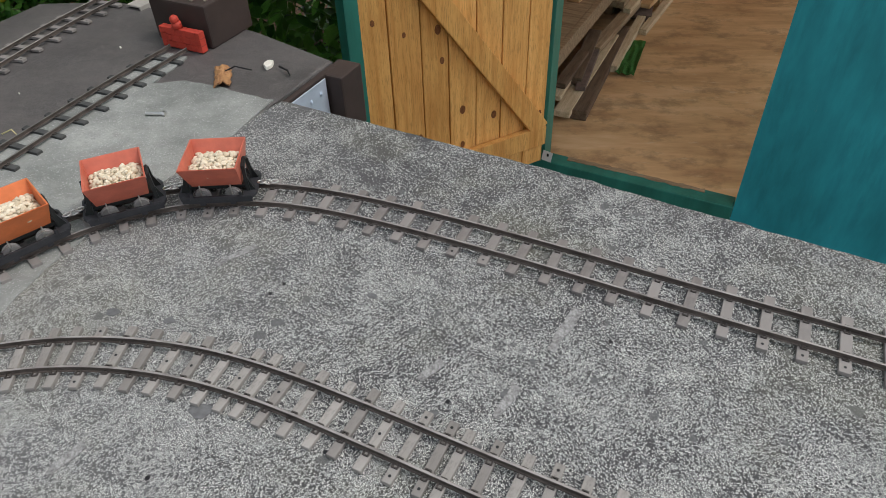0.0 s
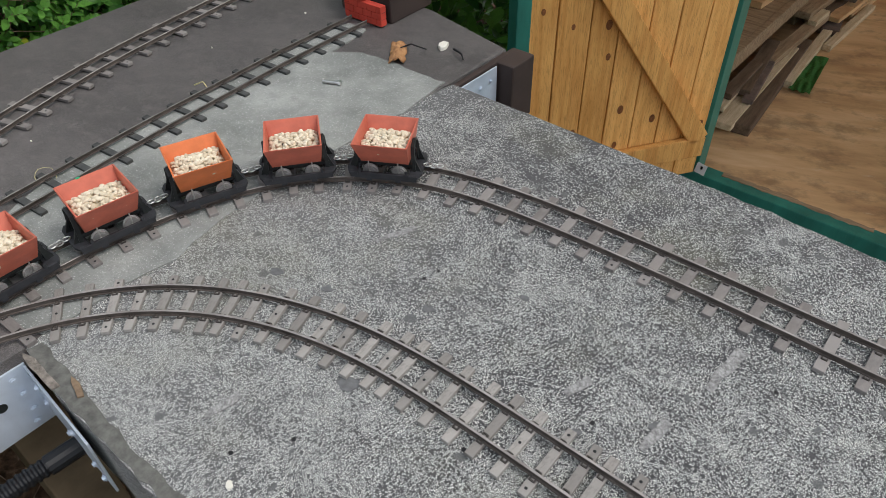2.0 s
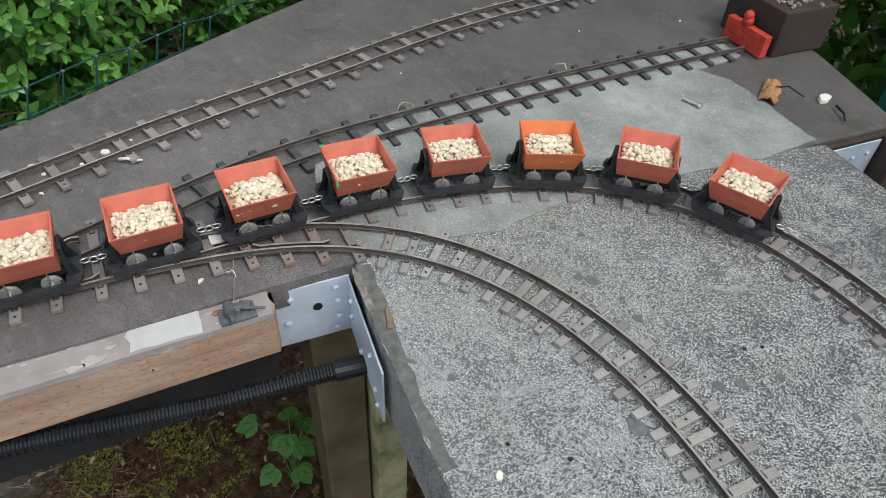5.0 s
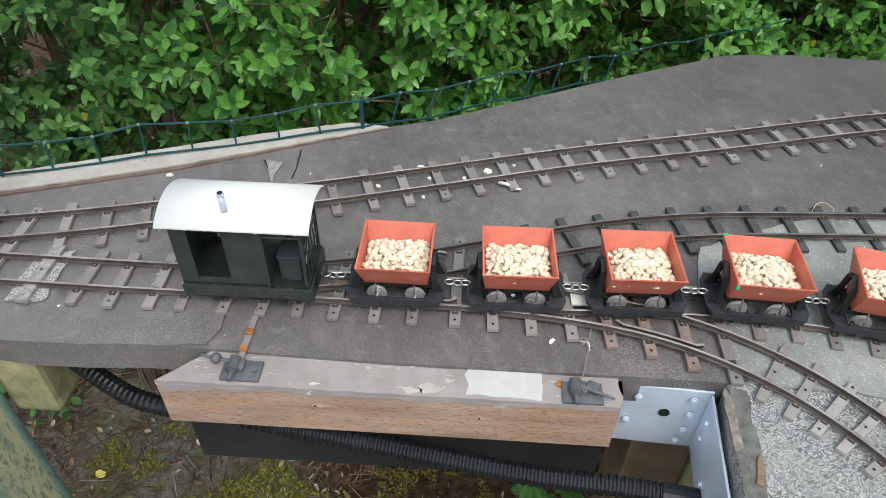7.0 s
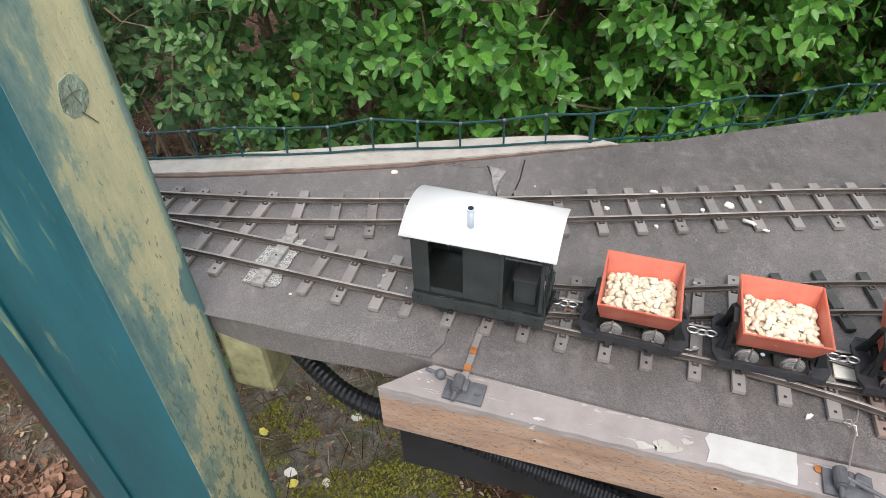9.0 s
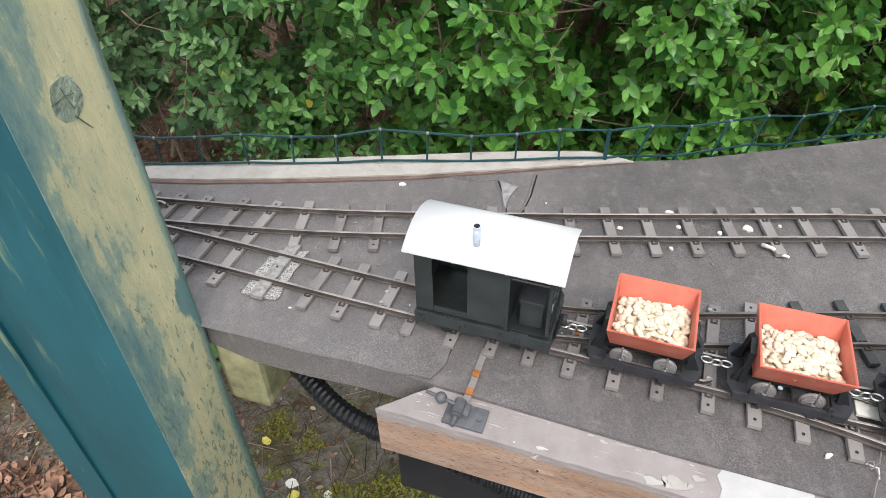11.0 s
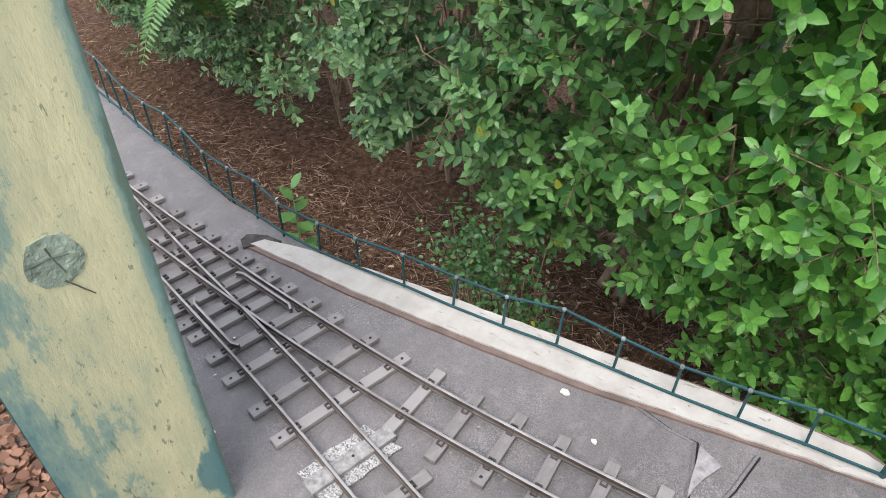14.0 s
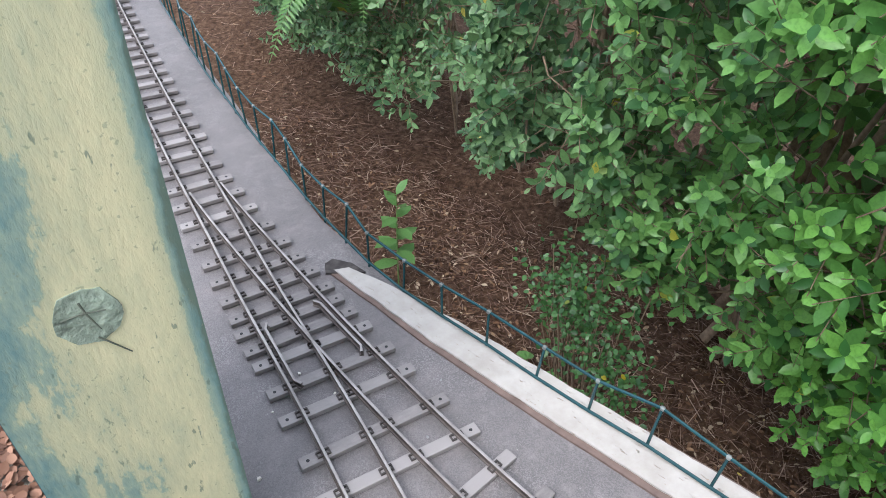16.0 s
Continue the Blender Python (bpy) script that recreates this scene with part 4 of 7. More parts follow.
    for x in (-1, 1):
        part("buffer_beam_hook", box(bmesh.new(), 0.0070, 0.0030, 0.0030, Matrix.Translation((x * 0.0620, 0, 0.0215)), 0.0004), M_CHASSIS, root)
        part("buffer", cyl(bmesh.new(), 0.0052, 0.0030, Matrix.Translation((x * 0.0655, 0, 0.0275)) @ Matrix.Rotation(radians(90), 4, "Y"), 16), M_CHASSIS, root, "round centre buffer")
    link_chain(root, 0.0620, 0.0835, 0.0232)
    return root


S_FIRST = MAIN.near(-0.578, 0.496) - 0.151
WAGON_STEP = 0.1030
van = brake_van()
van.matrix_basis = MAIN.put(S_FIRST - 0.1255, 0.0004) @ Matrix.Diagonal((0.94, 0.94, 1.01, 1))
red = skip_wagon(M_RED, "red skip wagon heaped with cream pebbles, on a dark chassis")
orange = skip_wagon(M_ORANGE, "brighter orange skip wagon heaped with cream pebbles")
PILES = [pebble_pile(k) for k in range(3)]
for k in range(8):
    m = MAIN.put(S_FIRST + WAGON_STEP * k, -0.0002)
    if k == 0:
        red.matrix_basis, wagon = m, red
    elif k == 5:
        orange.matrix_basis, wagon = m, orange
    else:
        wagon = copy_thing(red, m)
    if k in (3, 4):
        tagged(wagon, "red skip wagon with a bit of green tape on its rim")
        x = -0.0285 if k == 3 else -0.006
        part("tape", box(bmesh.new(), 0.0045, 0.0022, 0.0040, Matrix.Translation((x, 0.0315, 0.0608))), M_GREENTAPE, wagon, "green tape")
        if k == 3:
            part("tape", box(bmesh.new(), 0.0022, 0.0022, 0.0050, Matrix.Translation((-0.0300, -0.0300, 0.0590))), M_GREENTAPE, wagon, "green tape")
    load = new("pebble_load", PILES[k % 3])
    load.matrix_basis = m @ Matrix.Rotation(math.pi * (k // 3 % 2), 4, "Z")
    tagged(load, "heap of cream pebbles in a skip wagon", "pebbles", "pebble loads", "stuff")

# ---- beam, brackets and conduit at the board's near edge ----
BEAM_WAY = Vector((0.330, 0.944, 0)).normalized()
BEAM_OUT = Vector((BEAM_WAY.y, -BEAM_WAY.x, 0))


beam_m = frame_from((-0.588, 0.142, 0), BEAM_WAY)
beam = thing("timber_beam", "weathered timber beam with flaking grey and white paint on top", "beam", m=beam_m)
core = [(0.0, 0.0), (0.372, 0.0), (0.376, 0.012), (0.372, 0.022), (0.377, 0.037), (0.042, 0.037)]
part("body", slab(core, -0.0065, -0.060, 0.0), M_BEAM, beam, "bare reddish-brown timber")
top = [(0.0, -0.0007), (0.371, -0.0007), (0.375, 0.012), (0.371, 0.022), (0.376, 0.0365), (0.0425, 0.0365)]
part("painted_top", slab(ragged(top, 0.006, 0.0009), -0.0035, -0.0095, 0.0012), M_BEAMTOP, beam, "worn grey-mauve paint")
patch = [(0.250, 0.003), (0.311, 0.002), (0.309, 0.020), (0.312, 0.034), (0.254, 0.035), (0.248, 0.022), (0.252, 0.013)]
part("white_patch", slab(ragged(patch, 0.004, 0.003), -0.0027, -0.004), M_FRESHWHITE, beam, "fresh white paint patch")
for cx, cy, r in ((0.222, 0.007, 0.008), (0.207, 0.004, 0.005), (0.236, 0.015, 0.0035), (0.17, 0.024, 0.0022), (0.205, 0.028, 0.0022), (0.160, 0.026, 0.0018), (0.195, 0.025, 0.0016)):
    flake = [(cx + r * (1.3 + 0.5 * math.sin(5 * a)) * math.cos(a), cy + 0.6 * r * (1 + 0.4 * math.cos(3 * a)) * math.sin(a)) for a in [2 * math.pi * q / 12 for q in range(12)]]
    part("paint_flake", slab(ragged(flake, 0.003, 0.002), -0.0028, -0.004), M_WHITEPAINT, beam)

for chip in ([(0.001, 0.0), (0.050, 0.0), (0.046, -0.0045), (0.036, -0.0035), (0.030, -0.0080), (0.018, -0.0062), (0.012, -0.0098), (0.004, -0.0070)], [(0.050, 0.0), (0.084, 0.0), (0.080, -0.0028), (0.064, -0.0046), (0.056, -0.0030)],
             [(0.262, 0.0), (0.300, 0.0), (0.296, -0.0030), (0.276, -0.0042)], [(0.100, 0.0), (0.235, 0.0), (0.225, -0.0026), (0.170, -0.0016), (0.130, -0.0027)]):
    part("paint_lip", turned(slab(ragged(chip, 0.004, 0.0008), 0.0011, -0.0006), Matrix.Translation((0, 0, -0.0082)) @ Matrix.Rotation(radians(90), 4, "X")), M_BEAMTOP, beam, "ragged lip of worn paint")
for x, z in ((0.128, -0.026), (0.262, -0.030)):
    scar = turned(slab(ragged([(x - 0.003, z), (x, z + 0.0022), (x + 0.012, z - 0.0002), (x + 0.004, z - 0.0020)], 0.003, 0.0006), 0.0006, -0.0006), Matrix.Rotation(radians(90), 4, "X"))
    scar = part("scar", scar, M_PALEWOOD, beam, "pale scar in the grain")
    part("knot", turned(cyl(bmesh.new(), 0.0012, 0.0012, Matrix.Translation((x, z + 0.0004, 0.0004)), 9), Matrix.Rotation(radians(90), 4, "X")), M_BROWN, scar, "small dark knot")

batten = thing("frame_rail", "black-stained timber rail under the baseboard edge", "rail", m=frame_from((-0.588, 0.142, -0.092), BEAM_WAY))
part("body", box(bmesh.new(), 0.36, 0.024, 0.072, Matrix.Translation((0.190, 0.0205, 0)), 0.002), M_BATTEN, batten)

way = [(-0.86, -0.14, -0.075), (-0.765, -0.015, -0.070), (-0.690, 0.053, -0.076), (-0.639, 0.099, -0.080), (-0.618, 0.129, -0.076), (-0.578, 0.216, -0.076), (-0.538, 0.293, -0.078), (-0.498, 0.370, -0.080), (-0.467, 0.429, -0.080), (-0.436, 0.502, -0.080), (-0.412, 0.548, -0.080)]
dense = []
fine = np.array(way)
ss = np.r_[0, np.cumsum(np.linalg.norm(np.diff(fine, axis=0), axis=1))]
for u in np.arange(0, ss[-1], 0.0016):
    dense.append([np.interp(u, ss, fine[:, k]) for k in range(3)])
dense = np.array(dense)
for _ in range(2):
    pad = np.r_[dense[:1].repeat(12, 0), dense, dense[-1:].repeat(12, 0)]
    dense = np.c_[[np.convolve(pad[:, k], np.ones(25) / 25, "valid") for k in range(3)]].T


def ribbed(points, r):
    bm = bmesh.new()
    rings = []
    side = Vector((0, 0, 1))
    for i, p in enumerate(points):
        d = Vector(points[min(i + 1, len(points) - 1)] - points[max(i - 1, 0)]).normalized()
        a = (side - d * side.dot(d)).normalized()
        b = d.cross(a)
        rr = r * (1.0 if i % 4 in (0, 1) else 0.86)
        rings.append([bm.verts.new(Vector(p) + (a * math.cos(k * math.pi / 6) + b * math.sin(k * math.pi / 6)) * rr) for k in range(12)])
    for p, q in zip(rings, rings[1:]):
        for k in range(12):
            bm.faces.new((p[k], p[(k + 1) % 12], q[(k + 1) % 12], q[k]))
    return bm


conduit = thing("cable_conduit", "black corrugated cable conduit hanging under the board", "conduit")
part("hose", ribbed(dense, 0.0094), M_PIPE, conduit)
part("end_coupling", tube([(-0.424, 0.524, -0.080), (-0.410, 0.552, -0.080)], 0.0100, 14), M_PIPE, conduit, "black coupling")


def bolts(root, m, places):
    for x, z in places:
        b = bmesh.new()
        at = m @ Matrix.Translation((x, -0.0022, z)) @ Matrix.Rotation(radians(90), 4, "X")
        cyl(b, 0.0036, 0.0010, at, 14)
        cyl(b, 0.0023, 0.0042, at, 6)
        part("bolt", b, M_GALV, root, "steel bolt and washer")


corner = thing("angle_bracket", "galvanised steel corner bracket bolted between the boards", "bracket")
b1 = frame_from((-0.508, 0.462, 0), (-0.460 + 0.508, 0.578 - 0.462, 0))
part("plate", box(bmesh.new(), 0.124, 0.0022, 0.078, b1 @ Matrix.Translation((0.062, 0.002, -0.050)), 0.0006), M_GALV, corner)
bolts(corner, b1, [(0.065, -0.022), (0.109, -0.020), (0.110, -0.040), (0.110, -0.062), (0.060, -0.055), (0.107, -0.078), (0.040, -0.078)])
part("slot", cyl(bmesh.new(), 0.0048, 0.0012, b1 @ Matrix.Translation((0.090, 0.0006, -0.043)) @ Matrix.Rotation(radians(90), 4, "X"), 14), M_BLACK, corner, "dark open hole")
b2 = frame_from((-0.460, 0.578, 0), (-0.350 + 0.460, 0.527 - 0.578, 0))
part("plate", box(bmesh.new(), 0.120, 0.0022, 0.074, b2 @ Matrix.Translation((0.060, -0.003, -0.050)), 0.0006), M_GALV, corner)
bolts(corner, b2 @ Matrix.Translation((0, -0.003, 0)), [(0.016, -0.030), (0.016, -0.052), (0.050, -0.066), (0.085, -0.030), (0.100, -0.062), (0.106, -0.078)])

back_bracket = thing("angle_bracket", "galvanised bracket with a blue-grey sheen at the board's inner corner", "bracket")
b3 = frame_from((-0.240, 1.128, 0), (0.052, 0.125, 0))
part("plate", box(bmesh.new(), 0.110, 0.0022, 0.078, b3 @ Matrix.Translation((0.055, -0.004, -0.048)), 0.0006), M_GALV, back_bracket)
bolts(back_bracket, b3 @ Matrix.Translation((0, -0.004, 0)), [(0.070, -0.028), (0.094, -0.026), (0.094, -0.070), (0.066, -0.072)])
part("end_block", box(bmesh.new(), 0.055, 0.040, 0.100, b3 @ Matrix.Translation((0.142, -0.010, -0.056)), 0.003), M_BROWN, back_bracket, "dark brown timber end")
part("backing_board", box(bmesh.new(), 0.150, 0.030, 0.105, b3 @ Matrix.Translation((0.072, 0.014, -0.058)), 0.002), M_BROWN, back_bracket, "dark brown timber edge")

channel = thing("metal_channel", "pale grey metal channel with round holes", "bracket", m=frame_from((-0.565, 1.462, -0.012), (0.055, 0.125, 0)))
part("web", box(bmesh.new(), 0.22, 0.003, 0.030, Matrix.Translation((0.10, 0, 0.004)), 0.0008), M_WHITEPAINT, channel)
for k in range(4):
    part("hole", cyl(bmesh.new(), 0.0055, 0.0042, Matrix.Translation((0.03 + 0.045 * k, 0, 0.004)) @ Matrix.Rotation(radians(90), 4, "X"), 14), M_BLACK, channel, "dark hole")
part("flange", box(bmesh.new(), 0.22, 0.030, 0.003, Matrix.Translation((0.10, 0.0165, 0.0175)), 0.0008), M_WHITEPAINT, channel)

for x, y, wide, top_z, mat, label in ((-0.518, 0.584, 0.060, -0.034, M_LEG, "brown damp timber leg under the boards"), (-0.472, 0.628, 0.044, -0.092, None, "mossy khaki timber leg under the boards"),
                                      (0.30, 0.75, 0.060, -0.092, M_BROWN, "dark brown timber leg under the boards"), (-0.9, -0.4, 0.050, -0.034, M_BROWN, "dark brown timber leg under the boards")):
    leg = thing("table_leg", label, "leg", "legs of the layout")
    leg.matrix_basis = frame_from((x, y, 0), BEAM_WAY)
    h = top_z + 1.06
    part("post", box(bmesh.new(), wide, wide, h, Matrix.Translation((0, 0, top_z - h / 2)), 0.003), mat or M_MOSSY, leg)

packer = thing("timber_packer", "short cream and green timber block under the board", "block", m=frame_from((-0.700, 0.014, -0.034), BEAM_WAY))
part("body", box(bmesh.new(), 0.046, 0.050, 0.085, Matrix.Translation((0, 0, -0.0425)), 0.006), M_MOSSY, packer)
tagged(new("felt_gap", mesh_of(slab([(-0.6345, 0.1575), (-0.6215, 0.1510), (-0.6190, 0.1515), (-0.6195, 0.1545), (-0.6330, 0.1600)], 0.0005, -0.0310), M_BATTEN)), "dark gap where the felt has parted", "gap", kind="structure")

# ---- painted gate post beside the board ----
POST_ALONG = Vector((0.9615, -0.275, 0)).normalized()
POST_BACK = Vector((-0.275, -0.9615, 0)).normalized()
post = thing("gate_post", "square timber post, teal paint worn to yellow-green on one face", "post", m=Matrix.Translation((-0.674, -0.012, 0)))
c = [Vector((0, 0, 0)), POST_ALONG * 0.0832, POST_ALONG * 0.0832 + POST_BACK * 0.083, POST_BACK * 0.083]
part("shaft", slab([(v.x, v.y) for v in [q + POST_BACK * 0.0008 for q in c[:2]] + c[2:]], 1.5, -1.06), M_TEAL, post, "glossy teal paint")
face = [c[0], c[1] - POST_ALONG * 0.0004, c[1] - POST_ALONG * 0.0004 + POST_BACK * 0.0012, c[0] + POST_BACK * 0.0012]
part("worn_face", slab([(v.x, v.y) for v in face], 1.5, -1.06), M_POST, post, "paint worn to yellow-green wood")
ring = []
for k in range(26):
    ang = 2 * math.pi * k / 26
    r = 0.0130 * (1 + 0.22 * noise.noise(Vector((2 * math.cos(ang), 2 * math.sin(ang), 4))))
    ring.append((0.95 * r * math.cos(ang), 1.08 * r * math.sin(ang)))
knot = slab(ring, 0.0005, -0.001)
bmesh.ops.transform(knot, verts=knot.verts, matrix=Matrix.Translation(POST_ALONG * 0.040 + Vector((0, 0, 0.236))) @ frame_from((0, 0, 0), POST_ALONG) @ Matrix.Rotation(radians(-90), 4, "X"))
knot_ob = part("knot", knot, plain("dark_knot", (0.255, 0.310, 0.240), 0.75, 0.0, 0.55, 110.0, 0.003), post, "grey-green round knot with cracks")
M_CRACK = plain("dark_crack", (0.11, 0.125, 0.095), 0.8, 0.0, 0.3, 90.0)
for x0, z0, x1, z1 in ((0.0415, 0.2445, 0.0375, 0.2285), (0.0495, 0.2385, 0.0335, 0.2370), (0.0395, 0.2250, 0.0300, 0.2110)):
    p, q = POST_ALONG * x0 - POST_BACK * 0.0006 + Vector((0, 0, z0)), POST_ALONG * x1 - POST_BACK * 0.0006 + Vector((0, 0, z1))
    mid = (p + q) / 2 + Vector((0, 0, 0.0012)) + POST_ALONG * 0.0008
    part("crack", tube([p, mid, q], 0.0005, 5, 0.0003), M_CRACK, knot_ob, "thin dark crack")
gate = thing("gate_stile", "teal painted gate stile standing behind the post", "gate", m=Matrix.Translation((-0.674, -0.012, 0)))
g0 = c[2] + POST_BACK * 0.004 - POST_ALONG * 0.003
g = [g0, g0 + POST_BACK * 0.062, g0 + POST_BACK * 0.062 - POST_ALONG * 0.032, g0 - POST_ALONG * 0.032]
part("stile", slab([(v.x, v.y) for v in g], 1.5, -0.95, 0.003), M_TEAL, gate)
part("bead", slab([(v.x, v.y) for v in (g0 + POST_BACK * 0.020 + POST_ALONG * 0.003, g0 + POST_BACK * 0.054 + POST_ALONG * 0.003, g0 + POST_BACK * 0.054, g0 + POST_BACK * 0.020)], 1.5, -0.95, 0.0015), M_TEAL, gate, "raised teal moulding")

# ---- white edging and wire fence ----
EDGING = [(-0.880, -0.186), (-0.877, -0.12), (-0.873, -0.06), (-0.873, 0.06), (-0.875, 0.16), (-0.884, 0.25), (-0.892, 0.33), (-0.900, 0.408), (-0.912, 0.385), (-0.924, 0.365), (-0.925, 0.27), (-0.918, 0.1), (-0.913, -0.02), (-0.903, -0.14), (-0.895, -0.178)]
edging = thing("white_edging", "white painted half-round timber along the board's back edge", "edging")
part("timber", slab(ragged(EDGING, 0.02, 0.001), 0.0022, -0.020, 0.001), M_OLDWOOD, edging, "bare wood under the paint")
INSET = [(x + (-0.897 - x) * ((0.20 if x > -0.897 else 0.06) + 0.10 * max(0.0, y) / 0.4), y * 0.985 + 0.0016) for x, y in EDGING]
part("paint", slab(ragged(INSET, 0.008, 0.0018), 0.0040, 0.0012, 0.001), M_WHITEPAINT, edging, "cracked white paint")
mouth = slab([(-0.876, -0.184), (-0.884, -0.194), (-0.894, -0.194), (-0.902, -0.176), (-0.902, -0.158), (-0.893, -0.166)], 0.0034, 0.001)
part("hollow_end", mouth, plain("hollow_rot", (0.060, 0.054, 0.050), 0.9, 0.0, 0.5, 120.0, 0.002), edging, "dark hollow end")

FENCE = Line([(-1.62, -1.9), (-1.30, -1.25), (-1.150, -0.90), (-1.058, -0.655), (-1.040, -0.605), (-1.004, -0.490), (-0.976, -0.404), (-0.952, -0.320), (-0.929, -0.240), (-0.914, -0.185), (-0.906, -0.13), (-0.904, -0.02), (-0.9035, 0.2), (-0.904, 0.375)], 2)
M_KNUCKLE = plain("scuffed_wire_end", (0.16, 0.18, 0.17), 0.5, 0.0, 0.4, 90.0)
fence = thing("wire_fence", "low fence of green plastic-coated wire mesh", "fence")
tops, feet = [], []
s, k = FENCE.length + 0.0487, -1
while s > 0.05:
    k += 1
    s -= 0.0487 if FENCE.at(s).y > -0.15 else 0.0428
    p = FENCE.at(s)
    taller = min(0.024, max(0.0, (-0.10 - p.y) * 0.05))
    lean = Vector((random.uniform(-0.004, 0.004), random.uniform(-0.004, 0.004), 0))
    wave = 0.0025 * math.sin(k * 1.7) + random.uniform(-0.0012, 0.0012)
    lean.x -= 0.0045 if p.y > -0.15 else 0.0
    foot, head = p + Vector((0, 0, -0.012)), p + lean + Vector((0, 0, 0.038 + taller + wave))
    part("upright_wire", tube([foot, (foot + head) / 2, head], 0.0012, 6), M_WIRE, fence)
    kn = bmesh.new()
    bmesh.ops.create_icosphere(kn, subdivisions=1, radius=0.0023, matrix=Matrix.Translation(head))
    part("knuckle", kn, M_KNUCKLE, fence, "scuffed pale knuckle")
    tops.append(head)
    feet.append(p + lean * 0.1 + Vector((0.0014, 0, 0.0062 + 0.4 * wave)))
drop = []
for k in range(1, 17):
    u = k / 12
    p = Vector((-0.907 - 0.16 * u, 0.375 + 0.576 * u, 0.037 - 0.055 * u + 0.003 * math.sin(k * 2.1)))
    drop.append(p)
    if k < 9:
        part("upright_wire", tube([p, p + Vector((0.004, -0.012, -0.036)), p + Vector((0.006, -0.026, -0.09))], 0.0014, 6), M_WIRE, fence)
    kn = bmesh.new()
    bmesh.ops.create_icosphere(kn, subdivisions=1, radius=0.0023, matrix=Matrix.Translation(p))
    part("knuckle", kn, M_KNUCKLE, fence, "scuffed pale knuckle")
part("top_wire", tube(drop[::-1] + tops, 0.0013, 6), M_WIRE, fence)
part("bottom_wire", tube([p + Vector((0.004, -0.012, -0.036)) for p in drop[7::-1]] + feet, 0.0014, 6), M_WIRE, fence)
part("fence_stake", tube([(-0.903, 0.372, -0.03), (-0.905, 0.373, 0.041)], 0.0024, 8), M_WIRE, fence, "thicker green stake")

# ---- buffer stop at the end of the siding ----
stop_m = frame_from((-0.432, 1.296, 0), (0.93, -0.36, 0))
stop = thing("buffer_stop", "red painted brick buffer stop at the siding's end", "buffer stop", m=stop_m)
for row in range(3):
    ends = (-0.040, -0.020, 0.0, 0.020, 0.040) if row % 2 else (-0.040, -0.030, -0.010, 0.010, 0.030, 0.040)
    for a, b in zip(ends, ends[1:]):
        part("brick", box(bmesh.new(), b - a - 0.0005, 0.0125, 0.0104, Matrix.Translation(((a + b) / 2, 0.0065, 0.0075 + 0.0108 * row)), 0.0009), M_BUFFER, stop)
part("mortar", box(bmesh.new(), 0.0785, 0.010, 0.031, Matrix.Translation((0, 0.0070, 0.0180)), 0.0005), M_BROWN, stop)
bm = bmesh.new()
cyl(bm, 0.0085, 0.010, Matrix.Translation((-0.006, 0.006, 0.0395)), 16, 0.007)
bmesh.ops.create_uvsphere(bm, u_segments=14, v_segments=8, radius=0.0072, matrix=Matrix.Translation((-0.006, 0.004, 0.0480)))
part("lamp", bm, M_BUFFER, stop, "round red lamp", True)
block = thing("timber_block", "dark brown painted timber block behind the buffer stop", "block", m=stop_m)
part("body", box(bmesh.new(), 0.112, 0.100, 0.068, Matrix.Translation((-0.014, 0.072, 0.034)), 0.003), M_BROWN, block)
grit_bm = bmesh.new()
heap_rnd = random.Random(8)
for _ in range(70):
    x, y = heap_rnd.gauss(-0.010, 0.022), heap_rnd.gauss(0.062, 0.018)
    size = heap_rnd.uniform(0.0022, 0.0045)
    bmesh.ops.create_icosphere(grit_bm, subdivisions=1, radius=size, matrix=Matrix.Translation((x, y, 0.069 + size * 0.3)) @ Matrix.Rotation(heap_rnd.uniform(0, 3), 4, "X") @ Matrix.Diagonal((1.2, 0.9, 0.6, 1)))
heap = new("gravel_heap", mesh_of(grit_bm, plain("brown_grit", (0.30, 0.25, 0.20), 0.85, 0.0, 0.5, 120.0)))
heap.matrix_basis = stop_m
tagged(heap, "loose brown gravel lying on the timber block", "gravel", kind="stuff")

# ---- shed with an open doorway ----
FLOOR = -0.72
SILL = Vector((0.207, 2.077, 0))
ALONG = Vector((0.925, -0.381, 0)).normalized()
INTO = Vector((0.381, 0.925, 0)).normalized()
shed_m = frame_from(SILL, ALONG)
GROUND_Z = -1.05


def wall(name, label, x0, x1, y0, y1, z0, z1, mat):
    return tagged(new(name, mesh_of(box(bmesh.new(), x1 - x0, y1 - y0, z1 - z0, shed_m @ Matrix.Translation(((x0 + x1) / 2, (y0 + y1) / 2, (z0 + z1) / 2))), mat)), label, "wall", kind="structure")


wall("wall_front_right", "teal painted shed wall beside the doorway", 0.546, 2.3, 0.0, 0.05, GROUND_Z, 1.4, M_SHEDTEAL)
wall("wall_front_left", "teal painted shed wall behind the open door", -0.50, -0.035, 0.0, 0.05, GROUND_Z, 1.4, M_SHEDTEAL)
wall("wall_front_top", "teal painted shed wall over the doorway", -0.035, 0.546, 0.0, 0.05, 1.15, 1.4, M_SHEDTEAL)
wall("wall_left", "plain timber side wall of the shed", -0.50, -0.45, 0.055, 2.6, GROUND_Z, 1.4, M_PLY)
# This wall's opening is invented and out of view; it lets daylight in.
for k, (y0, y1, z0, z1) in enumerate(((0.055, 0.3, GROUND_Z, 1.4), (2.35, 2.6, GROUND_Z, 1.4), (0.3, 2.35, GROUND_Z, -0.25), (0.3, 2.35, 1.1, 1.4))):
    wall("wall_right_%d" % (k + 1), "plain timber side wall of the shed round an added, unseen opening", 2.25, 2.3, y0, y1, z0, z1, M_PLY)
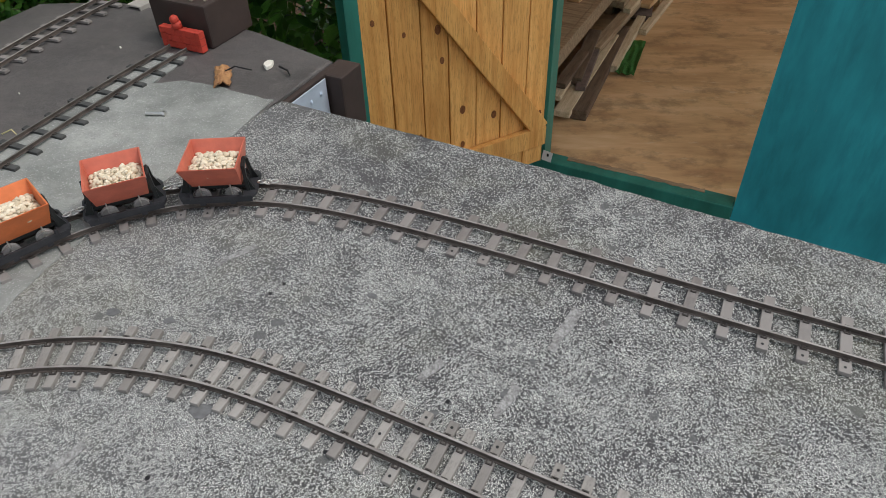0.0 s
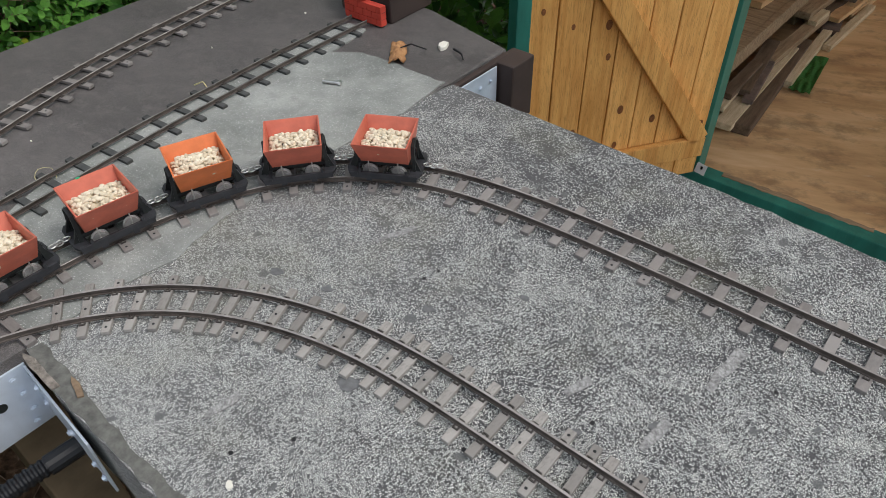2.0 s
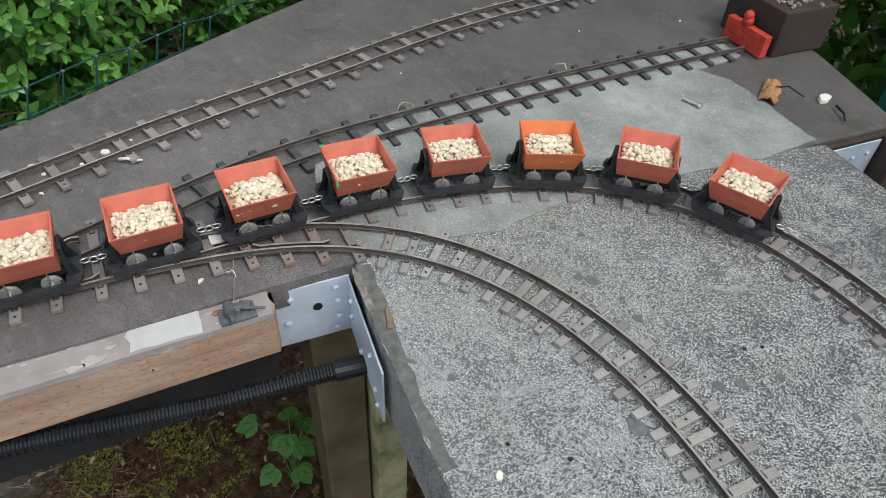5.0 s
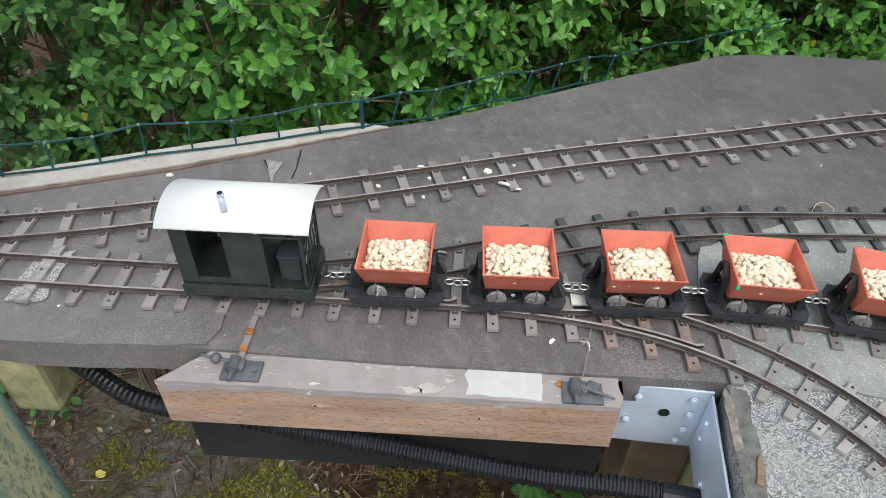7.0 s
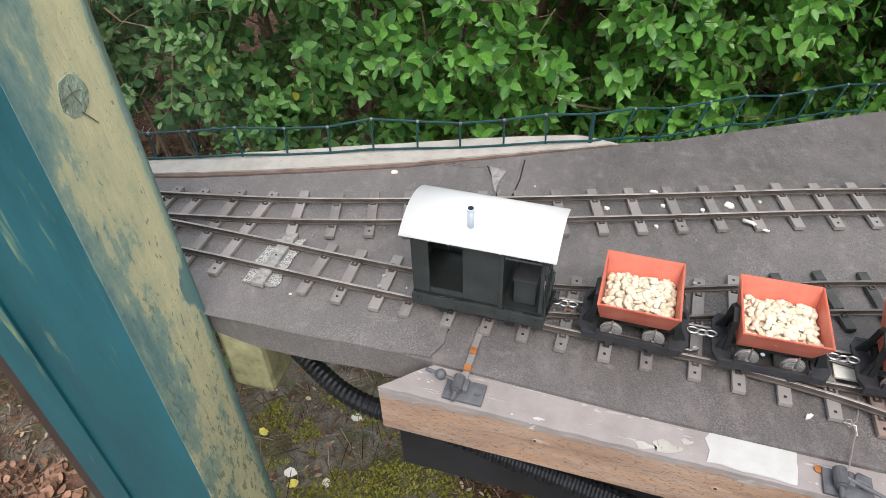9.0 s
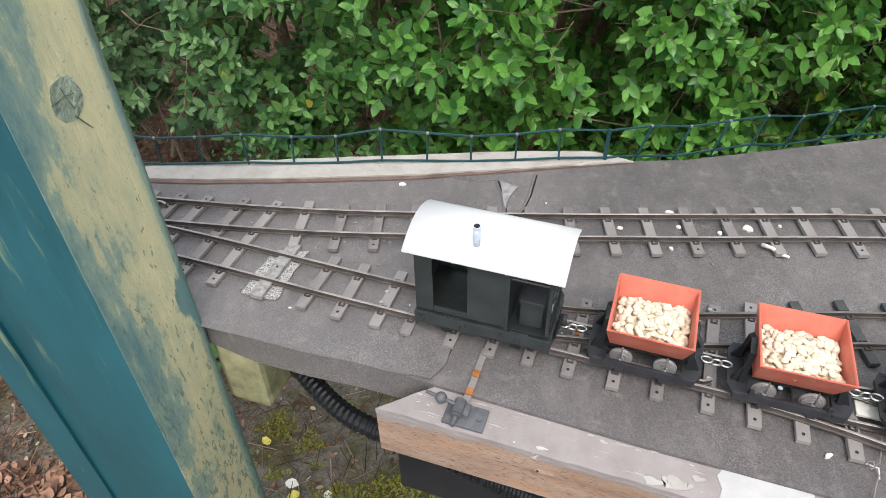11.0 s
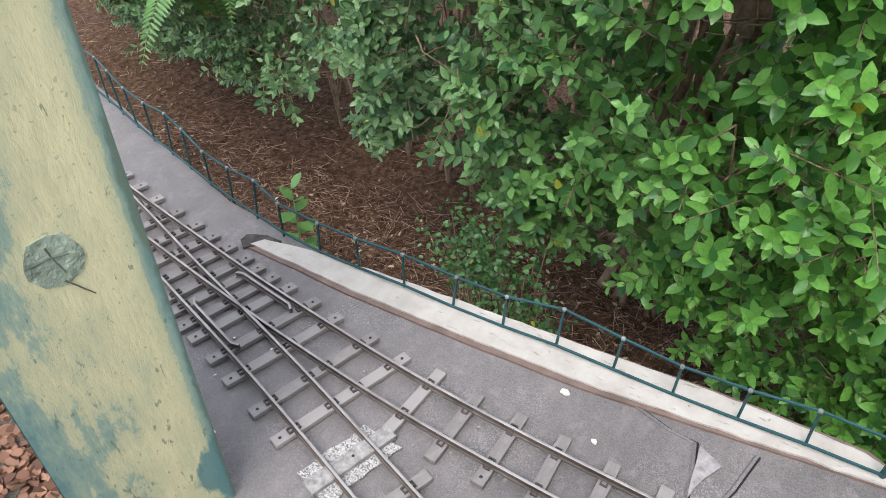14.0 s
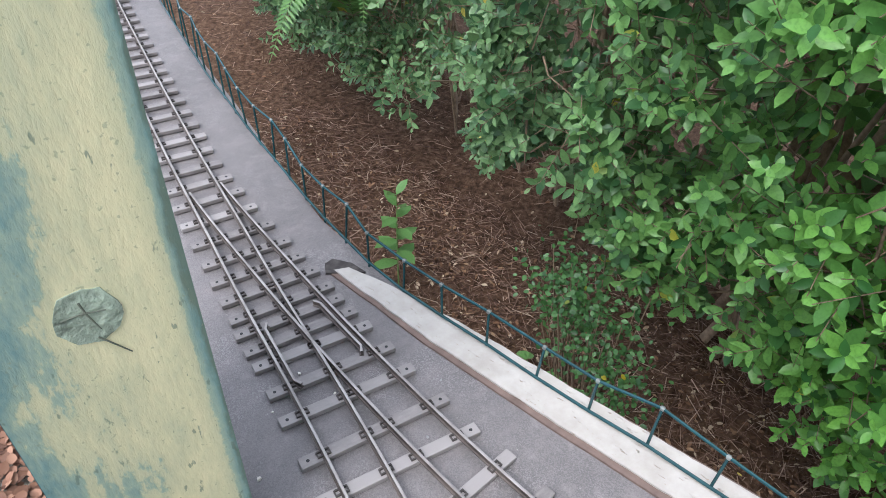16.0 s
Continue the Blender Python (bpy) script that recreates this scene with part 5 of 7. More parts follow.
wall("wall_back", "plain timber back wall of the shed", -0.50, 2.3, 2.605, 2.65, GROUND_Z, 1.4, M_PLY)
tagged(new("floor", mesh_of(box(bmesh.new(), 2.70, 2.55, 0.03, shed_m @ Matrix.Translation((0.90, 1.325, FLOOR - 0.015))), M_PLY)), "worn brown plywood shed floor", "floor", kind="structure")
tagged(new("ceiling", mesh_of(box(bmesh.new(), 2.8, 2.65, 0.03, shed_m @ Matrix.Translation((0.90, 1.32, 1.42))), M_PLY)), "plain timber shed roof", "ceiling", kind="structure")
# Added fill lamp in that opening, brightens the floor inside.
shed_fill = bpy.data.lights.new("shed_fill_light", "AREA")
shed_fill.shape, shed_fill.size, shed_fill.size_y, shed_fill.energy, shed_fill.color = "RECTANGLE", 1.9, 1.2, 11.0, (0.95, 0.98, 1.0)
lamp = new("shed_fill_light", shed_fill)
lamp.matrix_world = shed_m @ look((2.24, 1.32, 0.42), (0.0, 1.32, 0.0))
sill = thing("door_sill", "green painted door sill with worn edges", "sill", m=shed_m)
part("board", box(bmesh.new(), 0.580, 0.055, 0.060, Matrix.Translation((0.255, 0.014, FLOOR - 0.012)), 0.004), M_GREENFRAME, sill)
part("worn_edge", slab(ragged([(0.06, 0.020), (0.46, 0.024), (0.46, 0.039), (0.06, 0.040)], 0.012, 0.007), FLOOR + 0.0195, FLOOR + 0.015), M_OFFCUT, sill, "worn bare strip")
jamb = thing("door_jamb", "green painted door jamb", "door frame", m=shed_m)
part("upright", box(bmesh.new(), 0.034, 0.060, 1.90, Matrix.Translation((-0.018, 0.018, FLOOR + 0.93)), 0.003), M_GREENFRAME, jamb)

DOOR_WAY = Vector((-0.83, -0.56, 0)).normalized()
door_m = frame_from(SILL - ALONG * 0.005 - INTO * 0.012, DOOR_WAY)
door = thing("shed_door", "open pine plank door seen from its braced inner side", "door", m=door_m)
x = 0.004
for k, w in enumerate((0.072, 0.081, 0.078, 0.080, 0.074, 0.083, 0.072)):
    plank = box(bmesh.new(), w - 0.003, 0.016, 1.86, Matrix.Translation((x + w / 2, -0.010 + 0.001 * (k % 2), FLOOR + 0.95)), 0.0025)
    part("plank", plank, M_DOOR, door)
    x += w
part("ledge", box(bmesh.new(), 0.500, 0.020, 0.060, Matrix.Translation((0.262, 0.0115, FLOOR + 0.122)), 0.003), M_DOOR, door)
part("ledge", box(bmesh.new(), 0.500, 0.020, 0.085, Matrix.Translation((0.262, 0.0115, FLOOR + 0.980)), 0.003), M_DOOR, door)
p, q = Vector((0.030, 0.0115, FLOOR + 0.145)), Vector((0.472, 0.0115, FLOOR + 0.745))
d = q - p
brace = Matrix.Translation((p + q) / 2) @ Matrix.Rotation(-math.atan2(d.z, d.x), 4, "Y")
part("brace", box(bmesh.new(), d.length, 0.020, 0.054, brace, 0.003), M_DOOR, door)
part("painted_edge", box(bmesh.new(), 0.034, 0.050, 1.88, Matrix.Translation((0.562, -0.008, FLOOR + 0.95)), 0.003), M_GREENFRAME, door, "green painted free edge")
M_KNOT = plain("dark_pine_knot", (0.20, 0.075, 0.025), 0.6, 0.0, 0.4, 160.0)
knot_rnd = random.Random(5)
for k in range(15):
    r = knot_rnd.uniform(0.004, 0.0085)
    at = Matrix.Translation((0.03 + 0.077 * (k % 7) + knot_rnd.uniform(-0.012, 0.02), -0.0012, FLOOR + 0.10 + 0.60 * knot_rnd.random()))
    part("knot", cyl(bmesh.new(), r, 0.0012, at @ Matrix.Rotation(radians(90), 4, "X") @ Matrix.Diagonal((1, 1.5, 1, 1)), 12), M_KNOT, door, "small dark knot")
tag = thing("paper_tag", "small white tag hanging at the door foot", "tag", m=shed_m)
part("sheet", box(bmesh.new(), 0.030, 0.0015, 0.034, Matrix.Translation((0.012, -0.024, FLOOR + 0.045)) @ Matrix.Rotation(radians(8), 4, "Y"), 0.0004), M_WHITE, tag)
part("mark", box(bmesh.new(), 0.006, 0.0010, 0.010, Matrix.Translation((0.014, -0.0255, FLOOR + 0.050)), 0.0003), M_BLACK, tag, "dark mark")

# timber stack and clutter inside the shed
rnd = random.Random(4)


def offcut(m, length, w, t, mat, label="rough brown timber offcut lying in a stack on the shed floor"):
    piece = new("timber_offcut", mesh_of(box(bmesh.new(), length, w, t, Matrix(), 0.003), mat))
    piece.matrix_basis = m
    return tagged(piece, label, "timber", "timber stack")


M_PALEBOARD = bare_wood("pale_dusty_board", (0.66, 0.53, 0.36), (0.44, 0.33, 0.20), (1, 9, 9), 8.0)
M_DARKBOARD = bare_wood("dark_stained_board", (0.17, 0.115, 0.075), (0.085, 0.055, 0.036), (1, 9, 9), 8.0)
for x0, y0, x1, y1, z, w, t, mat in ((-0.040, 0.250, -0.062, 0.90, 0.030, 0.055, 0.022, M_PALEBOARD), (0.004, 0.285, -0.050, 1.00, 0.018, 0.060, 0.034, M_DARKBOARD), (0.012, 0.66, -0.020, 1.40, 0.014, 0.034, 0.026, M_PALEBOARD),
                                     (0.030, 1.02, 0.052, 1.50, 0.013, 0.030, 0.024, M_PALEBOARD), (-0.085, 0.350, -0.090, 0.62, 0.075, 0.040, 0.020, M_DARKBOARD), (-0.060, 0.43, -0.115, 0.84, 0.060, 0.050, 0.024, M_DARKBOARD),
                                     (-0.078, 0.30, -0.085, 0.44, 0.055, 0.030, 0.018, M_PALEBOARD), (-0.075, 0.70, -0.050, 1.20, 0.055, 0.045, 0.024, M_OFFCUT), (-0.052, 1.05, -0.045, 1.18, 0.075, 0.032, 0.022, M_PALEBOARD), (-0.028, 0.40, -0.070, 0.70, 0.052, 0.034, 0.018, M_OLDWOOD)):
    offcut(shed_m @ frame_from(((x0 + x1) / 2, (y0 + y1) / 2, FLOOR + z), (x1 - x0, y1 - y0, 0)), math.hypot(x1 - x0, y1 - y0), w, t, mat)
for k in range(16):
    length, level = rnd.uniform(0.25, 0.8), k // 6
    m = shed_m @ Matrix.Translation((-0.09 + 0.034 * (k % 4) + rnd.uniform(-0.012, 0.012), 1.05 + length / 2 + rnd.uniform(0, 0.45), FLOOR + 0.016 + 0.036 * level)) @ Matrix.Rotation(radians(rnd.gauss(90, 6)), 4, "Z")
    offcut(m, length, rnd.uniform(0.035, 0.07), rnd.uniform(0.018, 0.032), (M_OFFCUT, M_PLY, M_OLDWOOD, M_DARKBOARD)[k * 3 % 4])
bench = thing("work_bench", "rough wooden bench along the shed wall", "bench", m=shed_m)
part("top", box(bmesh.new(), 0.36, 2.2, 0.030, Matrix.Translation((-0.315, 1.20, FLOOR + 0.150)), 0.003), M_OFFCUT, bench)
part("front_edge", box(bmesh.new(), 0.022, 2.2, 0.060, Matrix.Translation((-0.124, 1.20, FLOOR + 0.136)), 0.003), M_OFFCUT, bench, "paler front edge board")
for yy in (0.16, 1.2, 2.20):
    part("leg", box(bmesh.new(), 0.055, 0.055, 0.135, Matrix.Translation((-0.165, yy, FLOOR + 0.0675)), 0.003), M_OFFCUT, bench)
for k in range(9):
    length = rnd.uniform(0.10, 0.40)
    piece = new("timber_offcut", mesh_of(box(bmesh.new(), length, rnd.uniform(0.04, 0.08), 0.024, Matrix(), 0.002), M_PLY if k % 2 else M_OFFCUT))
    piece.matrix_basis = shed_m @ Matrix.Translation((rnd.uniform(-0.40, -0.20), 0.2 + 0.16 * k, FLOOR + 0.178)) @ Matrix.Rotation(radians(rnd.uniform(0, 180)), 4, "Z")
    tagged(piece, "short pale timber offcut lying on the bench", "timber", "offcuts on the bench")
cloth_bm = bmesh.new()
bmesh.ops.create_grid(cloth_bm, x_segments=14, y_segments=20, size=0.5)
for v in cloth_bm.verts:
    v.co = Vector((v.co.x * 0.070, v.co.y * 0.30, 0.010 + 0.010 * noise.noise(v.co * 5)))
cloth = new("green_mat", mesh_of(cloth_bm, plain("green_matting", (0.035, 0.13, 0.025), 0.9, 0.0, 0.4, 150.0, 0.002), True))
cloth.matrix_basis = shed_m @ Matrix.Translation((0.044, 0.795, FLOOR)) @ Matrix.Rotation(radians(6), 4, "Z")
tagged(cloth, "scrap of green matting on the shed floor", "mat")
part_tin = thing("paint_tin", "green and white tin on the bench", "tin", m=shed_m)
part("can", cyl(bmesh.new(), 0.05, 0.10, Matrix.Translation((-0.27, 1.02, FLOOR + 0.216)), 20), plain("tin_green", (0.03, 0.16, 0.03), 0.4), part_tin)
part("band", cyl(bmesh.new(), 0.0508, 0.03, Matrix.Translation((-0.27, 1.02, FLOOR + 0.217)), 20), M_WHITEPAINT, part_tin, "white band")

# ---- hedge ----
rng = np.random.default_rng(7)


def front(y, z):
    """How far out towards the board the hedge's face stands."""
    x = np.interp(y, [-2.6, -1.0, -0.3, 0.2, 0.5, 2.6], [-2.22, -1.80, -1.57, -1.45, -1.35, -1.30])
    under = np.clip((-0.22 - z) / 0.7, 0, 1)
    return x - 0.36 * under ** 1.1 + 0.035 * np.sin(3.1 * y + 1.3) + 0.03 * np.sin(7.3 * y + 5.1 * z) + 0.025 * np.sin(4.4 * z + 2 * y)


def skirt(y):
    """How low the hedge's leaves hang."""
    return np.interp(y, [-2.6, -1.0, -0.6, -0.35, -0.05, 0.1, 0.3, 2.6], [-0.78, -0.56, -0.48, -0.50, -0.46, -0.62, -0.80, -0.76]) + 0.05 * np.sin(11 * y) + 0.03 * np.sin(27 * y)


LEAF = np.array([(0, 0, 0), (0, 0.30, -0.045), (0, 0.60, -0.055), (0, 1.0, -0.10), (-0.15, 0.13, 0.01), (-0.255, 0.40, 0.03), (-0.20, 0.72, 0.0), (0.15, 0.13, 0.01), (0.255, 0.40, 0.03), (0.20, 0.72, 0.0)], float)
LEAF_TRIS = [(0, 1, 4), (4, 1, 5), (5, 1, 2), (5, 2, 6), (6, 2, 3), (0, 7, 1), (7, 8, 1), (8, 2, 1), (8, 9, 2), (9, 3, 2)]


def leaf_mesh(name, base, along, normal, size, material, wide=1.0):
    """Many leaves at once: where each starts, which way it points, which way it faces, and its length."""
    n = len(base)
    along = along / np.linalg.norm(along, axis=1)[:, None]
    normal = normal - along * np.sum(normal * along, 1)[:, None]
    normal /= np.linalg.norm(normal, axis=1)[:, None]
    side = np.cross(along, normal)
    co = base[:, None, :] + size[:, None, None] * (LEAF[None, :, :1] * wide * side[:, None, :] + LEAF[None, :, 1:2] * along[:, None, :] + LEAF[None, :, 2:] * normal[:, None, :])
    idx = (np.arange(n)[:, None, None] * 10 + np.array(LEAF_TRIS)[None]).reshape(-1, 3)
    me = bpy.data.meshes.new(name)
    me.vertices.add(n * 10)
    me.vertices.foreach_set("co", co.reshape(-1))
    me.loops.add(len(idx) * 3)
    me.loops.foreach_set("vertex_index", idx.reshape(-1))
    me.polygons.add(len(idx))
    me.polygons.foreach_set("loop_start", np.arange(len(idx)) * 3)
    me.update(calc_edges=True)
    me.validate()
    me.polygons.foreach_set("use_smooth", [True] * len(me.polygons))
    me.materials.append(material)
    return me


def unit(v):
    return v / np.linalg.norm(v, axis=-1, keepdims=True)


def hollow(y, z):
    """Thin places in the hedge, through which its branches and the light behind show."""
    out = np.zeros_like(y)
    for cy, cz, r in ((-0.11, 0.06, 0.07), (0.0, 0.04, 0.06), (0.11, 0.0, 0.055), (0.45, -0.10, 0.05), (0.46, 0.09, 0.05), (0.20, -0.05, 0.045), (-0.11, -0.12, 0.05), (0.90, -0.17, 0.05), (0.02, -0.30, 0.06), (-0.45, -0.15, 0.06)):
        out = np.maximum(out, np.exp(-(((y - cy) / r) ** 2 + ((z - cz) / (1.5 * r)) ** 2)))
    return out


def sprigs(n, y0, y1, z0, z1, depth, size=(0.026, 0.046)):
    """Shoots with leaves in crossed pairs, growing out of the hedge's face."""
    y, z = rng.uniform(y0, y1, 3 * n), rng.uniform(z0, z1, 3 * n)
    clump = np.sin(9.1 * y + 3 * np.sin(4.3 * z)) * np.sin(8.3 * z + 2.6 * np.sin(5.9 * y)) + 0.7 * np.sin(21 * y + 1.7) * np.sin(19 * z + 4 * y)
    keep = np.nonzero((clump + rng.normal(0, 0.33, 3 * n) - 1.6 * hollow(y, z) > 0.24 + 0.20 * (y < -0.1) - 0.50 * (y > 0.45)) & (z > skirt(y) - 0.3 * (depth > 0.4)))[0][:n]
    y, z, clump = y[keep], z[keep], clump[keep]
    n = len(keep)
    x = front(y, z) - rng.random(n) ** 1.3 * depth + 0.04 * clump
    d = unit(np.c_[rng.normal(0.75, 0.35, n), rng.normal(0, 0.5, n), rng.normal(0.35, 0.45, n)])
    length = rng.uniform(0.05, 0.11, n)
    start = np.c_[x, y, z]
    ref = unit(np.cross(d, np.c_[rng.normal(0, 1, (n, 3))]))
    base, along, norm, big = [], [], [], []
    for k in range(5):
        u = (k + 0.7) / 5.2
        ang = k * math.pi / 2 + rng.normal(0, 0.25, n)
        other = np.cross(d, ref)
        side = ref * np.cos(ang)[:, None] + other * np.sin(ang)[:, None]
        lift = 0.45 + 0.5 * u
        for sgn in (1, -1):
            a = unit(side * sgn + d * lift + rng.normal(0, 0.14, (n, 3)) + np.array((0.0, 0, -0.08)))
            base.append(start + d * (length * u)[:, None])
            along.append(a)
            norm.append(d + np.array((0.45, 0, 0.50)))
            big.append(rng.uniform(*size, n) * (1.0 - 0.35 * (k == 4)))
    return (np.concatenate(base), np.concatenate(along), np.concatenate(norm), np.concatenate(big)), (start - d * 0.05, start + d * length[:, None])


def twig_mesh(a, b, r, material):
    """Thin three-sided sticks from a to b."""
    n = len(a)
    d = unit(b - a)
    s1 = unit(np.cross(d, np.array((0.3, 0.5, 0.8))))
    s2 = np.cross(d, s1)
    ring = [s1, -0.5 * s1 + 0.87 * s2, -0.5 * s1 - 0.87 * s2]
    r = np.broadcast_to(r, (n,))[:, None]
    co = np.stack([a + q * r for q in ring] + [b + q * r * 0.6 for q in ring], 1)
    quad = np.array([(0, 1, 4, 3), (1, 2, 5, 4), (2, 0, 3, 5)])
    idx = (np.arange(n)[:, None, None] * 6 + quad[None]).reshape(-1, 4)
    me = bpy.data.meshes.new("twigs")
    me.vertices.add(n * 6)
    me.vertices.foreach_set("co", co.reshape(-1))
    me.loops.add(len(idx) * 4)
    me.loops.foreach_set("vertex_index", idx.reshape(-1))
    me.polygons.add(len(idx))
    me.polygons.foreach_set("loop_start", np.arange(len(idx)) * 4)
    me.update(calc_edges=True)
    me.materials.append(material)
    return me


hedge = thing("hedge", "dense privet hedge with fresh green leaves and brown stems", "hedge", kind="stuff")
leaves, sticks = sprigs(10900, -2.6, 2.3, -0.88, 0.78, 0.26, (0.022, 0.038))
deep, _ = sprigs(3300, -3.0, 3.2, -0.85, 0.95, 0.5, (0.034, 0.052))
deep[0][:, 0] -= 0.30
back, _ = sprigs(1650, -3.4, 3.6, -0.85, 0.95, 0.4, (0.060, 0.095))
back[0][:, 0] -= 0.75
leaves = tuple(np.concatenate(q) for q in zip(leaves, deep, back))
# Unseen canopy, added only to darken the corner between hedge and shed.
n = 5200
shade_canopy = (np.c_[rng.uniform(-1.5, -0.30, n), rng.uniform(1.95, 3.3, n), rng.uniform(-0.15, 1.3, n)], rng.normal(0, 1, (n, 3)), np.c_[rng.normal(0, 0.4, (n, 2)), np.ones(n)], rng.uniform(0.06, 0.11, n))
n = 7000
low = (np.c_[rng.uniform(-1.6, -0.25, n), rng.uniform(2.2, 3.6, n), rng.uniform(-1.0, 0.2, n)], rng.normal(0, 1, (n, 3)), np.c_[rng.normal(0, 0.4, (n, 2)), np.ones(n)], rng.uniform(0.05, 0.085, n))
leaves = tuple(np.concatenate(q) for q in zip(leaves, shade_canopy, low))
part("foliage", leaf_mesh("leaves", *leaves, M_LEAF), M_LEAF, hedge, "glossy pointed green leaves, with an added unseen canopy that shades the corner")
young = [[], [], [], []]
for y, z, big in ((0.55, 0.14, 0.055), (0.41, 0.11, 0.060), (0.04, 0.145, 0.058), (0.0, 0.07, 0.045), (0.06, -0.03, 0.042), (0.21, -0.20, 0.055), (0.155, 0.19, 0.055), (0.71, 0.08, 0.060), (0.78, -0.12, 0.055), (0.95, -0.05, 0.055), (0.30, -0.28, 0.048), (1.10, -0.16, 0.055)):
    d = unit(np.array((0.75, rng.normal(0, 0.25), 0.45)))
    ref = unit(np.cross(d, np.array((0.2, 0.9, 0.1))))
    for k in range(10):
        ang, u = k * 2.4, k / 9
        side = ref * math.cos(ang) + np.cross(d, ref) * math.sin(ang)
        young[0].append(np.array((front(y, z) + 0.05, y, z)) + d * (0.02 + 0.07 * u))
        young[1].append(side + d * (0.35 + 0.7 * u) + rng.normal(0, 0.22, 3))
        young[2].append(d + np.array((0.4, 0, 0.4)) + rng.normal(0, 0.3, 3))
        young[3].append(big * rng.uniform(0.55, 0.85) * (1.0 - 0.4 * u))
south = np.array(young[0])[:, 1] < 0.3
for pick, mat in ((south, M_LEAF), (~south, M_YOUNG)):
    part("young_shoots", leaf_mesh("shoots", *[np.array(q)[pick] for q in young], mat, 0.95), mat, hedge, "larger pale green young leaves")
n = 2600
y, z = rng.uniform(-3.2, 3.4, n), rng.uniform(-0.6, 0.9, n)
x = front(y, z) - rng.uniform(0.05, 0.5, n)
a = np.c_[x, y, z]
half = a + np.c_[rng.normal(0.05, 0.035, n), rng.normal(0, 0.055, n), rng.normal(0.03, 0.045, n)]
b = half + np.c_[rng.normal(0.04, 0.03, n), rng.normal(0, 0.05, n), rng.normal(0.03, 0.045, n)]
ny = 190
ys = rng.uniform(-3.2, 3.4, ny)
xs = front(ys, np.zeros(ny)) - rng.uniform(0.48, 0.85, ny)
st = [np.c_[xs - 0.1, ys, np.full(ny, -1.05)]]
for lev in (-0.6, -0.1, 0.45, 0.85):
    st.append(np.c_[st[-1][:, 0] + rng.normal(0.04, 0.06, ny), st[-1][:, 1] + rng.normal(0, 0.08, ny), np.full(ny, lev)])
A = np.concatenate([sticks[0], a, half] + st[:-1])
B = np.concatenate([sticks[1], half, b] + st[1:])
R = np.concatenate([np.full(len(sticks[0]), 0.0013), np.tile(rng.uniform(0.0014, 0.0034, n), 2) * np.repeat((1.0, 0.6), n), np.tile(rng.uniform(0.006, 0.022, ny), 4)])
part("stems", twig_mesh(A, B, R, M_TWIG), M_TWIG, hedge, "thin brown stems")

n = 1400
t = rng.random(n)
spine = np.c_[np.interp(t, [0, 0.5, 1], [-1.47, -1.44, -1.42]), np.interp(t, [0, 0.5, 1], [-0.24, -0.16, -0.06]), np.interp(t, [0, 0.5, 1], [-0.42, -0.47, -0.60])]
base = spine + rng.normal(0, 1, (n, 3)) * np.array((0.040, 0.040, 0.042))
shrub = thing("small_leaved_shrub", "low shrub with tiny glossy green leaves under the hedge", "shrub", kind="stuff")
part("foliage", leaf_mesh("tiny_leaves", base, rng.normal(0, 1, (n, 3)) + np.array((0.5, 0, 0.3)), np.c_[rng.normal(0.4, 0.5, n), rng.normal(0, 0.5, n), np.ones(n)], rng.uniform(0.008, 0.015, n), M_SHRUB, 1.3), M_SHRUB, shrub, "tiny oval leaves")
foot = np.tile((-1.46, -0.13, -1.03), (40, 1)) + rng.normal(0, 0.02, (40, 3)) * np.array((1, 1, 0))
part("stems", twig_mesh(foot, base[:40], np.full(40, 0.0022), M_TWIG), M_TWIG, shrub, "thin brown stems")

# ---- ground litter, nettle and fern ----
M_LITTER = Nodes("dead_leaves", 0.85)
M_LITTER = M_LITTER.done(M_LITTER.ramp(M_LITTER.island(), (0.0, (0.06, 0.032, 0.018)), (0.45, (0.16, 0.085, 0.045)), (0.82, (0.27, 0.175, 0.10)), (0.90, (0.42, 0.34, 0.23)), (0.997, (0.42, 0.34, 0.23)), (0.999, (0.55, 0.45, 0.05))))
M_STRAW = Nodes("fallen_twigs", 0.85)
M_STRAW = M_STRAW.done(M_STRAW.ramp(M_STRAW.island(), (0.0, (0.055, 0.028, 0.018)), (0.60, (0.165, 0.098, 0.067)), (0.90, (0.30, 0.205, 0.148)), (1.0, (0.46, 0.36, 0.27))))


def on_ground(n, x0, x1, y0, y1):
    p = np.c_[rng.uniform(x0, x1, n), rng.uniform(y0, y1, n), np.zeros(n)]
    p[:, 2] = [-1.0 + 0.05 * noise.noise(Vector((x, y, 0)) * 1.7) + 0.02 * noise.noise(Vector((x, y, 0)) * 6.0) for x, y, _ in p]
    keep = (p[:, 0] < -1.50) | (p[:, 1] < -0.30) | (p[:, 1] > 0.22) | (rng.random(n) < 0.30)
    return p[keep]


spots = np.concatenate([on_ground(1500, -2.9, -1.0, -3.2, 0.6), on_ground(4200, -2.1, -1.05, -1.9, 0.3), on_ground(900, -1.3, -0.3, 0.2, 1.1)])
k = len(spots)
lift = rng.uniform(0.004, 0.022, k)
base = spots + np.c_[np.zeros(k), np.zeros(k), lift]
along = np.c_[rng.normal(0, 1, k), rng.normal(0, 1, k), rng.normal(0, 0.25, k)]
face = np.c_[rng.normal(0, 0.35, k), rng.normal(0, 0.35, k), np.ones(k)]
litter = new("leaf_litter", leaf_mesh("litter", base, along, face, rng.uniform(0.008, 0.022, k), M_LITTER, 0.9))
tagged(litter, "brown and yellow fallen leaves on the soil", "leaf litter", kind="stuff")
